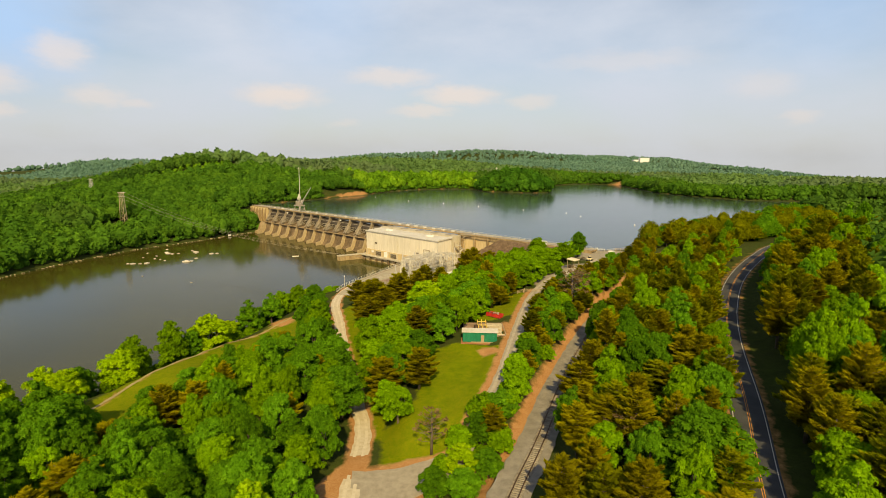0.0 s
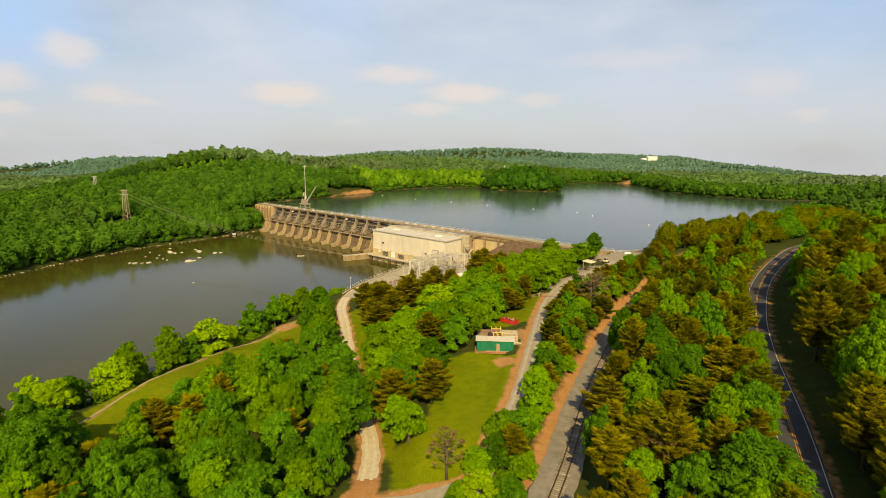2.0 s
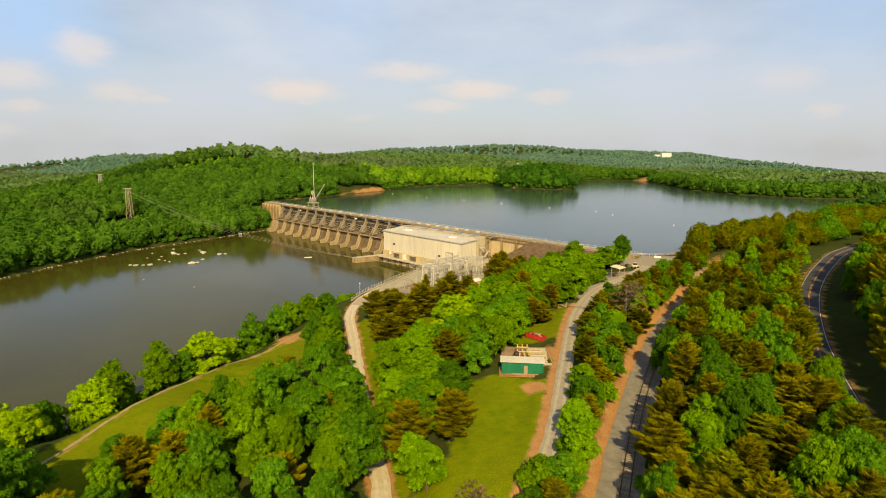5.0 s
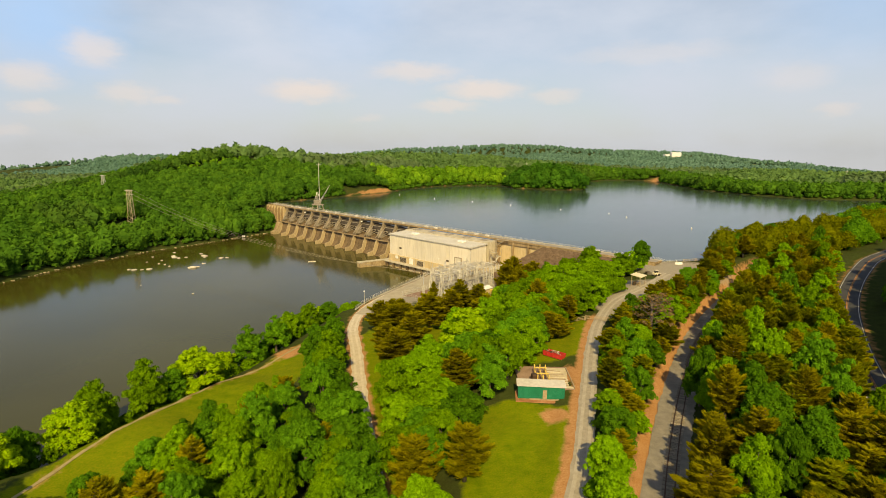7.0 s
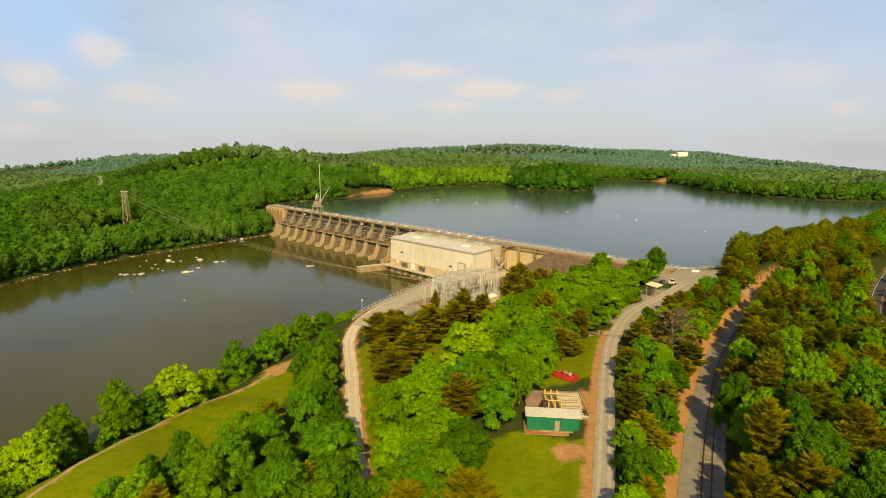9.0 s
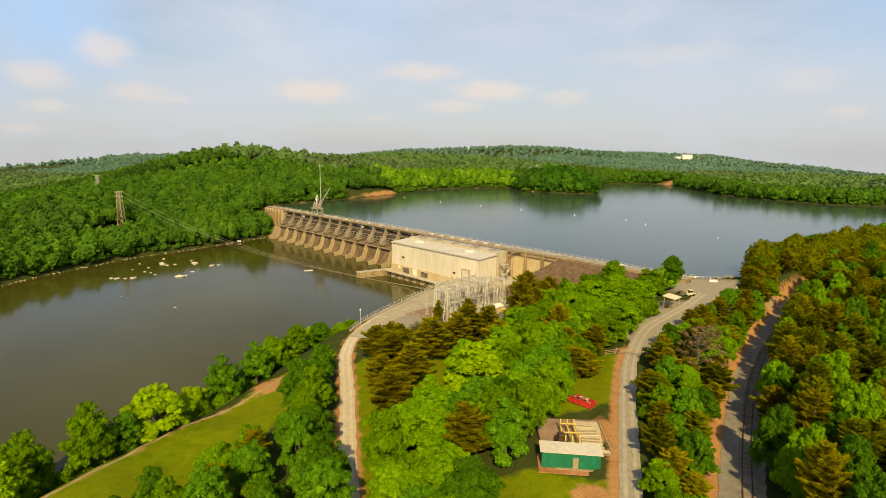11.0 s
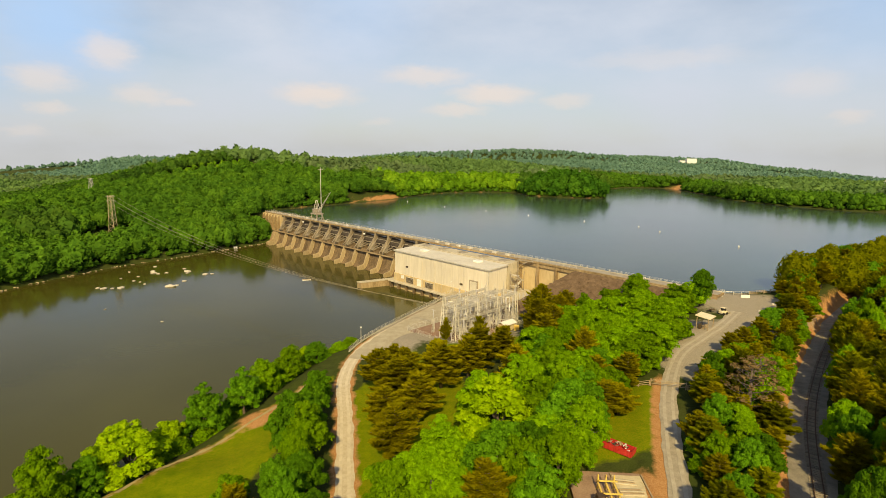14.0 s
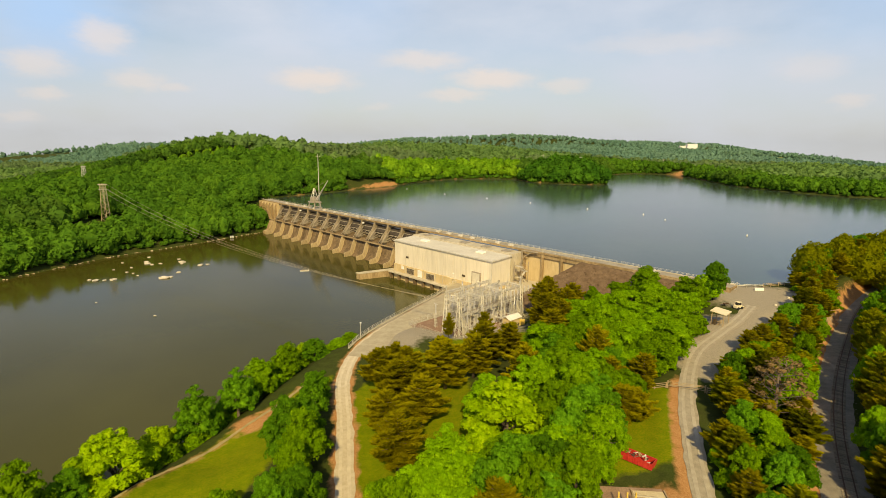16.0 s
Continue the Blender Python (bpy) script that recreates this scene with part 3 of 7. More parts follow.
def land(px, py):
    """Height of the ground at many places."""
    px, py = np.asarray(px, float), np.asarray(py, float)
    knots = [p for k in ("river", "lawn", "rail", "highway") for p in LINES[k][::2]] + KNOLLS
    top, low = np.zeros(px.shape), np.zeros(px.shape)
    for x, y, z in knots:
        w = 1 / ((px - x) ** 2 + (py - y) ** 2 + 25.0) ** 1.6
        top, low = top + w * z, low + w
    near = top / low
    s = (px - DAM_A.x) * DAM_DIR.x + (py - DAM_A.y) * DAM_DIR.y
    u = -((px - DAM_A.x) * DAM_UP.x + (py - DAM_A.y) * DAM_UP.y)
    far = 22.0 + 2.5 * wobble(px, py, 0.011) + 1.5 * wobble(px, py, 0.031, 2.0)
    for x, y, z, rx, ry in HILLS:
        far = far + z * np.exp(-((px - x) / rx) ** 2 - ((py - y) / ry) ** 2)
    away = np.hypot(px, py - 100)
    far = far - 22 * np.clip((-px - 330) / 260, 0, 1)
    dr, dl = shore(px, py, RIVER), shore(px, py, LAKE)
    t = np.clip((np.hypot((px - 40) / 1.15, py - 170) - 190) / 130, 0, 1)
    t = np.where((dr > 0) & (px < -200 + (py - 330) * 0.55), 1, t)
    t = np.where((u < -10) & (px < 60), 1, t)
    h = near * (1 - t) + far * t
    h = h + 0.35 * wobble(px, py, 0.21, 1.0) * (1 - t)
    # banks of the river pool below the dam
    h = np.minimum(h, 0.15 + 0.55 * np.maximum(dr, 0) + 0.02 * np.maximum(dr, 0) ** 1.5)
    h = np.where(dr < 0, np.maximum(-4, 0.15 + dr * 0.7), h)
    h = np.where((px < -160) & (u > 12) & (dr > 0), np.minimum(h, 0.3 + 0.35 * np.minimum(dr, 6) + 0.17 * dr), h)
    # the lake and its shores, upstream of the dam only
    up = (u < -1) | ((s < -6) & (u < 14)) | ((s > 352) & (u < 22) & (py > 276))
    h = np.where(up, np.where(dl > -3, np.maximum(h, LAKE_Z + 0.1 + 0.25 * np.minimum(dl + 3, 8) - 0.1 * np.maximum(dl - 60, 0)), h), h)
    h = np.where(up & (dr > 0), np.minimum(h, LAKE_Z + 0.1 + 0.45 * np.maximum(dl + 3, 0) + 0.004 * np.maximum(dl, 0) ** 2), h)
    h = np.where(up & (dl < -3), np.maximum(LAKE_Z - 5, LAKE_Z + 0.1 + (dl + 3) * 0.4), h)
    # earth embankment between the power station and the lake-side yard
    bank = np.minimum(22.0, 22.0 - (u - 5) * 0.5)
    bank = np.minimum(bank, 22.0 - (292 - s) * 0.95) - 0.7
    ends = (s > 280) * np.clip((385 - s) / 20, 0, 1)
    h = np.where((u > -9) & (ends > 0) & (dl > -12), np.maximum(h, np.minimum(bank, 22.0 + (u + 4) * 0.6 * (u < -4)) * ends + h * (1 - ends)), h)
    h = np.where((s > 120) & (s < 300) & (u > -15) & (u < 12), np.minimum(h, 6.2), h)
    # left abutment
    h = np.where((s > -30) & (s < 14) & (u > -6) & (u < 40), np.maximum(h, np.minimum(22.0, 22 - (s + 4) * 1.6) - np.maximum(u - 4, 0) * 0.35), h)
    # level yards: by the lake, by the switchyard
    for x, y, z, rx, ry in ((86, 264, 21.5, 20, 17), (-14, 284, 6.6, 24, 30), (11.5, 157, 16.1, 11, 14), (-6, 314, 6.6, 20, 22)):
        d = np.hypot((px - x) / rx, (py - y) / ry)
        b = np.clip((d - 0.8) / 0.4, 0, 1)
        h = np.where((dr > 0.5) & ((u > 4) | (s > 340)), (z - 0.2) * (1 - b) + h * b, h)
    # corridors of the roads and the railway cutting
    for k, line in LINES.items():
        d, z = to_line(px, py, line)
        w = HALF[k] + 1.2
        b = np.clip((d - w) / (3.2 if k in ("rail", "lawn") else 6.0), 0, 1)
        b = b * b * (3 - 2 * b)
        h = np.where(d < w + 6, (z - 0.11) * (1 - b) + h * b, h)
    # the land falls away at both sides of the far skyline
    return h - 130 * np.clip((away - 1250) / 3500, 0, 1) * np.clip((np.abs(px) / (away + 1) - 0.40) / 0.22, 0, 1)


GRID = 400
GRID_X = 20 + 41 * np.sinh(5.5 * np.linspace(-1, 1, GRID))
GRID_Y = 170 + 41 * np.sinh(5.5 * np.linspace(-1, 1, GRID))
GRID_Z = land(*[c.ravel() for c in np.meshgrid(GRID_X, GRID_Y)]).reshape(GRID, GRID)


def ground_z(x, y):
    """Height of the ground sheet at a place."""
    i, j = int(np.searchsorted(GRID_X, x)) - 1, int(np.searchsorted(GRID_Y, y)) - 1
    a, b = (x - GRID_X[i]) / (GRID_X[i + 1] - GRID_X[i]), (y - GRID_Y[j]) / (GRID_Y[j + 1] - GRID_Y[j])
    return float((GRID_Z[j, i] * (1 - a) + GRID_Z[j, i + 1] * a) * (1 - b) + (GRID_Z[j + 1, i] * (1 - a) + GRID_Z[j + 1, i + 1] * a) * b)


# ---- ground: one sheet to the horizon, finest under the walk ----
def ground_sheet():
    n = GRID
    X, Y = np.meshgrid(GRID_X, GRID_Y)
    px, py, Z = X.ravel(), Y.ravel(), GRID_Z.ravel()
    idx = np.arange(n * n).reshape(n, n)
    quads = np.stack([idx[:-1, :-1], idx[:-1, 1:], idx[1:, 1:], idx[1:, :-1]], -1).reshape(-1, 4)
    me = bpy.data.meshes.new("ground")
    me.from_pydata(np.stack([px, py, Z], 1).tolist(), [], quads.tolist())
    masks = dict(grass=np.zeros(px.shape), clay=np.zeros(px.shape), gravel=np.zeros(px.shape))
    for poly in LAWNS:
        masks["grass"] = np.maximum(masks["grass"], np.clip(0.5 - shore_of(px, py, poly) * 0.25, 0, 1))
    for k, half in dict(lawn=3.0, rail=5.0, highway=4.8, river=2.2, junction=6).items():
        d, _ = to_line(px, py, LINES[k])
        masks["clay"] = np.maximum(masks["clay"], np.clip(1.0 - np.maximum(d - half, 0) / dict(rail=4.8, lawn=2.0).get(k, 1.5), 0, 1) * dict(highway=0.5, lawn=0.74).get(k, 0.85) * (np.clip((212 - py) / 10, 0, 1) if k == "lawn" else 1.0) * (1.0 if k not in ("lawn", "rail") else np.where(side_of(px, py, LINES[k]) > 0, 0.25 if k == "lawn" else 0.0, 1.0)))
    d, _ = to_line(px, py, SHORE_PATH)
    masks["clay"] = np.maximum(masks["clay"], np.clip(0.6 - d / 5, 0, 1))
    dr = shore(px, py, RIVER)
    masks["clay"] = np.maximum(masks["clay"], np.clip(0.7 - np.abs(dr - 1) / 4, 0, 1) * (px < 0) * np.clip((245 - py) / 10, 0, 1))
    dl = shore(px, py, LAKE)
    masks["clay"] = np.maximum(masks["clay"], np.clip(0.55 - np.abs(dl + 2) / 6, 0, 1))
    for x, y, r in ((-63, 200, 6), (-60, 206, 4), (13, 143, 4), (12, 158, 7), (18, 163, 7), (-140, 632, 7), (-133, 643, 7), (-126, 654, 7), (-118, 666, 7), (-111, 678, 6), (-104, 690, 6), (334, 985, 30), (350, 1000, 22)):
        masks["clay"] = np.maximum(masks["clay"], np.clip(1.2 - np.hypot(px - x, py - y) / r, 0, 1))
    for x, y, rx, ry in ((86, 264, 19, 16), (56, 234, 15, 15), (48, 222, 10, 12), (-14, 284, 22, 28), (-14, 262, 20, 12), (-8, 314, 18, 20), (-36, 262, 10, 20), (80, 247, 8, 9), (72, 240, 10, 8), (62, 232, 8, 8), (44, 212, 6, 8)):
        masks["gravel"] = np.maximum(masks["gravel"], np.clip(1.5 - np.hypot((px - x) / rx, (py - y) / ry), 0, 1))
    for k, v in masks.items():
        me.attributes.new(k, "FLOAT", "POINT").data.foreach_set("value", v.astype(np.float32))
    me.polygons.foreach_set("use_smooth", [True] * len(me.polygons))
    me.materials.append(ground_material())
    return tagged(new("ground", me), "rolling wooded ground with grass and red clay", "ground", kind="structure")


def shore_of(px, py, poly):
    d, _ = to_line(px, py, poly + poly[:1])
    return np.where(inside(px, py, poly), -d, d)


SHORE_PATH = [(-92, 108), (-90, 121), (-87, 135), (-84.5, 145), (-80.5, 159), (-75.5, 177), (-67, 193), (-61, 206), (-55, 224)]
LAWNS = [[(-12, 96), (2, 97), (9, 112), (17, 146), (4, 150), (-5, 148), (-6, 118), (-14, 112)],
         [(7, 168), (25, 174), (33, 198), (27, 206), (11, 192)],
         [(-96, 112), (-66, 108), (-56, 165), (-48, 200), (-50, 225), (-60, 214), (-70, 188), (-79, 168), (-86, 150)],
         [(-34, 172), (-20, 160), (-8, 172), (-12, 215), (-30, 246), (-42, 215)],
         [(-26, 232), (8, 232), (16, 258), (-20, 252)],
         [(-19, 108), (-14, 108), (-10, 150), (-32, 190), (-34, 170), (-26, 140)],
         [(-70, 255), (-58, 240), (-52, 255), (-58, 275)]]
ground = ground_sheet()


def sheet(name, poly, z, mat, label):
    bm = bmesh.new()
    face = bm.faces.new([bm.verts.new((x, y, z)) for x, y in poly])
    bmesh.ops.triangulate(bm, faces=[face])
    bmesh.ops.recalc_face_normals(bm, faces=bm.faces)
    me = bpy.data.meshes.new(name)
    bm.to_mesh(me)
    bm.free()
    if me.polygons[0].normal.z < 0:
        me.flip_normals()
    me.materials.append(mat)
    return tagged(new(name, me), label, "water", kind="structure")


sheet("water_river", RIVER, 0.0, RIVER_WATER, "calm murky brown-green river pool below the dam")
sheet("water_lake", LAKE, LAKE_Z, LAKE_WATER, "blue-grey lake with light ripples above the dam")


def ribbon(line, left, right, lift, step=2.0, thick=0.25, uneven=0.0):
    """A strip along a line, from left to right of it, its edge turned down into the ground."""
    pts = resample(line, step)
    g = Geo()
    for i, p in enumerate(pts):
        d = pts[min(i + 1, len(pts) - 1)] - pts[max(i - 1, 0)]
        side = Vector((d.y, -d.x, 0)).normalized()
        z = Vector((0, 0, 1))
        q = p * 0.35
        lo = left + uneven * noise.noise(Vector((q.x, q.y, 3.1)))
        hi = right + uneven * noise.noise(Vector((q.x, q.y, 9.7)))
        g.v += [tuple(p + side * lo + z * (lift - thick)), tuple(p + side * lo + z * lift), tuple(p + side * hi + z * lift), tuple(p + side * hi + z * (lift - thick))]
    for i in range(len(pts) - 1):
        k = 4 * i
        g.f += [(k + j, k + j + 1, k + j + 5, k + j + 4) for j in range(3)]
    return g


alone("road_highway", ribbon(HIGHWAY, -3.5, 3.5, 0.0), ASPHALT, "two-lane dark asphalt road curving through the pines", "road", kind="structure")
alone("road_gravel_lawn", ribbon(ROAD_LAWN, -1.85, 1.85, 0.0, step=1.3, uneven=0.4), GREY_GRAVEL, "pale gravel lane climbing past the lawn", "road", kind="structure")
alone("road_gravel_river", ribbon(ROAD_RIVER, -1.9, 1.9, 0.0, step=1.3, uneven=0.4), GRAVEL_ROAD, "pale sandy gravel lane to the power station", "road", kind="structure")
alone("road_junction", ribbon(JUNCTION, -5.0, 5.0, 0.012, step=1.3, uneven=0.6), GREY_GRAVEL, "gravel turning place where two lanes meet", "road", kind="structure")
alone("road_station", ribbon([(-47, 238, 6.5), (-45, 248, 6.5), (-41, 262, 6.5), (-34, 280, 6.5), (-25, 300, 6.5), (-16, 318, 6.5)], -2.4, 11.5, 0.06, step=1.3, uneven=0.8, thick=1.0), STATION_GRAVEL, "broad pale gravel drive beside the switchyard", "road", kind="structure")
for line in (ROAD_LAWN, ROAD_RIVER):
    for off in (-0.85, 0.85):
        alone("wheel_track", ribbon(line, off - 0.34, off + 0.34, 0.055, step=1.3, uneven=0.12, thick=0.05), PALE_TRACK if line is ROAD_RIVER else WHEEL_TRACK, "pale worn wheel track in the gravel", "road", kind="structure")
for name, off, w, mat, text in (("line_centre", -0.18, 0.12, LINE_YELLOW, "double yellow centre line painted on the asphalt"),
                                ("line_centre", 0.18, 0.12, LINE_YELLOW, "double yellow centre line painted on the asphalt"),
                                ("line_edge", -3.05, 0.14, LINE_WHITE, "white edge line painted on the asphalt"),
                                ("line_edge", 3.05, 0.14, LINE_WHITE, "white edge line painted on the asphalt")):
    alone(name, ribbon(HIGHWAY, off - w / 2, off + w / 2, 0.012, thick=0.01), mat, text, "road marking", kind="structure")
alone("rail_ballast", ribbon(RAIL, -4.4, 2.9, 0.0, uneven=0.5), BALLAST, "pale crushed-stone ballast bed of the railway", "ballast", kind="structure")
alone("foot_path", ribbon([(x, y, ground_z(x, y)) for x, y, z in resample([(x, y, 0) for x, y in SHORE_PATH], 4)], -0.4, 0.4, 0.08, step=1.5, uneven=0.3), TRODDEN, "narrow trodden sandy path along the river bank", "path", kind="structure")


# ---- trees ----
def leaf_cloud(rng, lobes, count, size, aspect=1.0, droop=0.0, jitter=0.6, low=-0.35, clumps=0, heart=0.4):
    """Small bent leaf sprays over the outside of a set of lobes (x, y, z, rx, rz), with a rough core inside each."""
    cores, lobes = lobes, np.array(lobes)
    if clumps:
        at = rng.normal(size=(len(lobes), clumps, 3))
        at /= np.linalg.norm(at, axis=2)[..., None]
        at[..., 2] = np.abs(at[..., 2]) * 1.2 - 0.35
        span = np.stack([lobes[:, 3], lobes[:, 3], lobes[:, 4]], 1)[:, None]
        centre = lobes[:, None, :3] + at * span * (0.66 + 0.34 * rng.random((len(lobes), clumps, 1)))
        size_ = lobes[:, None, 3:] * (0.27 + 0.22 * rng.random((len(lobes), clumps, 1)))
        lobes = np.concatenate([centre, size_], 2).reshape(-1, 5)
    area = lobes[:, 3] ** 1.6
    pick = rng.choice(len(lobes), count, p=area / area.sum())
    d = rng.normal(size=(count, 3))
    d /= np.linalg.norm(d, axis=1)[:, None]
    d[:, 2] = np.where(d[:, 2] < low, -d[:, 2], d[:, 2])
    L = lobes[pick]
    r = (0.72 + 0.42 * rng.random(count))[:, None]
    c = L[:, :3] + d * r * np.stack([L[:, 3], L[:, 3], L[:, 4]], 1)
    nrm = d + jitter * rng.normal(size=(count, 3))
    nrm[:, 2] += 0.25
    nrm /= np.linalg.norm(nrm, axis=1)[:, None]
    ref = rng.normal(size=(count, 3))
    ref[:, 2] -= droop * 3
    e1 = np.cross(nrm, ref)
    e1 /= np.linalg.norm(e1, axis=1)[:, None] + 1e-9
    e2 = np.cross(nrm, e1)
    s = size * (0.6 + 0.8 * rng.random(count))[:, None]
    side = e1 * s * 0.85 * aspect
    lift = nrm * s * 0.3
    v = np.stack([c - e2 * s + side, c + e2 * s + lift, c - e2 * s * 0.6 - side], 1).reshape(-1, 3)
    k = np.arange(count) * 3
    f = np.stack([k, k + 1, k + 2], 1).tolist()
    g = Geo()
    g.v, g.f = v.tolist(), f
    for x, y, z, rx, rz in cores if heart else ():
        core(g, rng, x, y, z, rx * heart, rz * heart)
    return g


ICO = bmesh.new()
bmesh.ops.create_icosphere(ICO, subdivisions=1, radius=1)
ICO_V = np.array([v.co[:] for v in ICO.verts])
ICO_F = [tuple(v.index for v in f.verts) for f in ICO.faces]
ICO.free()


def core(g, rng, x, y, z, rx, rz):
    w = ICO_V * (0.8 + 0.4 * rng.random((len(ICO_V), 1)))
    g.add((w * (rx, rx, rz) + (x, y, z)).tolist(), ICO_F)


def oak_mesh(seed, radius, height, leaves, size):
    """Broad crown of many uneven lobes on a forked trunk."""
    rng = np.random.default_rng(seed)
    lobes = []
    base = height * 0.22
    n = 17
    for i in range(n):
        a, ring = i * 2.4 + rng.random() * 0.6, math.sqrt((i + 0.4) / n)
        rr = radius * 0.72 * ring * (0.85 + 0.3 * rng.random())
        zz = base + (height - base) * (0.78 * (1 - ring ** 2.2) + 0.17 + 0.30 * (rng.random() - 0.5))
        r = radius * (0.30 + 0.14 * rng.random())
        lobes.append((rr * math.cos(a), rr * math.sin(a), zz - r * 0.5, r, r * (0.75 + 0.25 * rng.random())))
    for i in range(8):
        a = i * 0.8 + rng.random() * 0.5
        rr, r = radius * (0.5 + 0.2 * rng.random()), radius * (0.26 + 0.1 * rng.random())
        lobes.append((rr * math.cos(a), rr * math.sin(a), base + height * (0.05 + 0.15 * rng.random()), r, r * 0.9))
    crown = leaf_cloud(rng, lobes, leaves, size, clumps=10, jitter=0.34, heart=0.5)
    trunk = Geo()
    t = radius * 0.055 + 0.06
    lean = Vector((rng.normal() * 0.05, rng.normal() * 0.05, 1)) * height
    trunk.tube([(0, 0, -0.8), lean * 0.03, lean * 0.25, lean * 0.6, lean * 0.8], [t * 1.5, t * 1.15, t, t * 0.55, t * 0.2], 7)
    for x, y, z, r, rz in lobes[::3]:
        p = lean * (0.22 + 0.2 * rng.random())
        q = Vector((x, y, z))
        trunk.tube([p, p.lerp(q, 0.5) + Vector((0, 0, -0.3)), q], [t * 0.5, t * 0.3, t * 0.1], 5)
    return crown, trunk


def pine_mesh(seed, radius, height, leaves, size):
    """Pine: straight trunk and whorls of feathered, upswept boughs set with needle sprays that point outwards."""
    rng = np.random.default_rng(seed)
    trunk = Geo()
    t = 0.05 * radius + 0.08
    trunk.tube([(0, 0, -0.8), (0, 0, height * 0.3), (0.1, 0, height * 0.7), (0, 0, height * 0.97)], [t * 1.2, t, t * 0.6, t * 0.12], 7)
    bare = 0.20 + 0.1 * rng.random()
    boughs = []
    tiers = 13
    for i in range(tiers):
        q = i / (tiers - 1)
        z = height * (bare + (0.95 - bare) * q)
        reach = radius * (1.05 - q) ** 0.48 * min(1.0, 0.62 + 1.6 * q) * (0.78 + 0.4 * rng.random())
        n = 6 if q < 0.6 else 5
        for k in range(n):
            a = 2 * math.pi * (k + rng.random() * 0.8) / n + i * 1.3
            l = max(0.7, reach * (0.7 + 0.5 * rng.random()))
            foot = Vector((0, 0, z - l * 0.12))
            tip = Vector((l * math.cos(a), l * math.sin(a), z + l * (0.10 + 0.32 * q + 0.12 * rng.random())))
            trunk.tube([foot, tip], [t * 0.25, t * 0.05], 4, caps=False)
            boughs.append((*foot, *tip, l))
    boughs.append((0, 0, height * 0.88, 0, 0, height, radius * 0.5))
    boughs = np.array(boughs)
    pick = rng.choice(len(boughs), leaves, p=boughs[:, 6] ** 1.35 / (boughs[:, 6] ** 1.35).sum())
    b = boughs[pick]
    along = rng.random(leaves) ** 0.62
    axis = b[:, 3:6] - b[:, 0:3]
    out = axis / (np.linalg.norm(axis, axis=1)[:, None] + 1e-9)
    across = np.cross(out, (0.0, 0.0, 1.0)) + 1e-6
    across /= np.linalg.norm(across, axis=1)[:, None]
    wing = (rng.random(leaves) * 2 - 1) * b[:, 6] * (0.10 + 0.34 * (1 - along) * np.minimum(1, along * 2.5))
    c = b[:, 0:3] + axis * along[:, None] + across * wing[:, None]
    c = c + rng.normal(size=(leaves, 3)) * (0.10, 0.10, 0.14) - np.array((0, 0, 1.0)) * (np.abs(wing) * 0.22)[:, None]
    way = out + across * (np.sign(wing) * 0.7)[:, None] + np.array((0, 0, 0.30)) + 0.25 * rng.normal(size=(leaves, 3))
    way /= np.linalg.norm(way, axis=1)[:, None]
    up = np.array((0, 0, 1.0)) + 0.5 * out + 0.35 * rng.normal(size=(leaves, 3))
    side = np.cross(way, up)
    side /= np.linalg.norm(side, axis=1)[:, None] + 1e-9
    s = size * (0.7 + 0.7 * rng.random(leaves))[:, None]
    v = np.stack([c - way * s + side * s * 0.36, c + way * s * 1.25, c - way * s - side * s * 0.36], 1).reshape(-1, 3)
    g = Geo()
    g.v, g.f = v.tolist(), np.arange(leaves * 3).reshape(-1, 3).tolist()
    return g, trunk


def bare_mesh(seed, radius, height):
    """Half-dead tree: many fine twigs with a few dry leaves."""
    rng = np.random.default_rng(seed)
    trunk, lobes = Geo(), []
    t = 0.05 * radius + 0.06
    trunk.tube([(0, 0, -0.8), (0, 0, height * 0.4), (0.2, 0.1, height * 0.95)], [t * 1.3, t, t * 0.2], 6)
    for i in range(26):
        a, q = i * 2.4, 0.25 + 0.7 * i / 26
        l = radius * (1.1 - 0.7 * q) * (0.7 + 0.5 * rng.random())
        p = Vector((0, 0, height * q))
        tip = p + Vector((l * math.cos(a), l * math.sin(a), l * 0.55))
        trunk.tube([p, tip], [t * 0.35, t * 0.06], 4, caps=False)
        for k in range(4):
            s = p.lerp(tip, 0.4 + 0.15 * k)
            e = s + Vector(rng.normal(size=3)) * l * 0.25 + Vector((0, 0, l * 0.15))
            trunk.tube([s, e], [t * 0.1, t * 0.03], 3, caps=False)
        lobes.append((tip.x * 0.9, tip.y * 0.9, tip.z, radius * 0.16, radius * 0.14))
    rng2 = np.random.default_rng(seed + 5)
    return leaf_cloud(rng2, lobes, 420, 0.3, aspect=0.5), trunk


TREE_TEXT = {"fresh": "bright green broadleaf tree in fresh summer leaf", "oak": "full-leaved green broadleaf tree in early summer leaf", "light": "pale yellow-green young broadleaf tree",
             "pine": "olive-green pine with tufted boughs", "dark": "tall dark green pine by the railway and road, shade in its colour", "bare": "half-dead brown tree with bare grey twigs", "bush": "low dense green shrub on the bank"}
TREES = {}


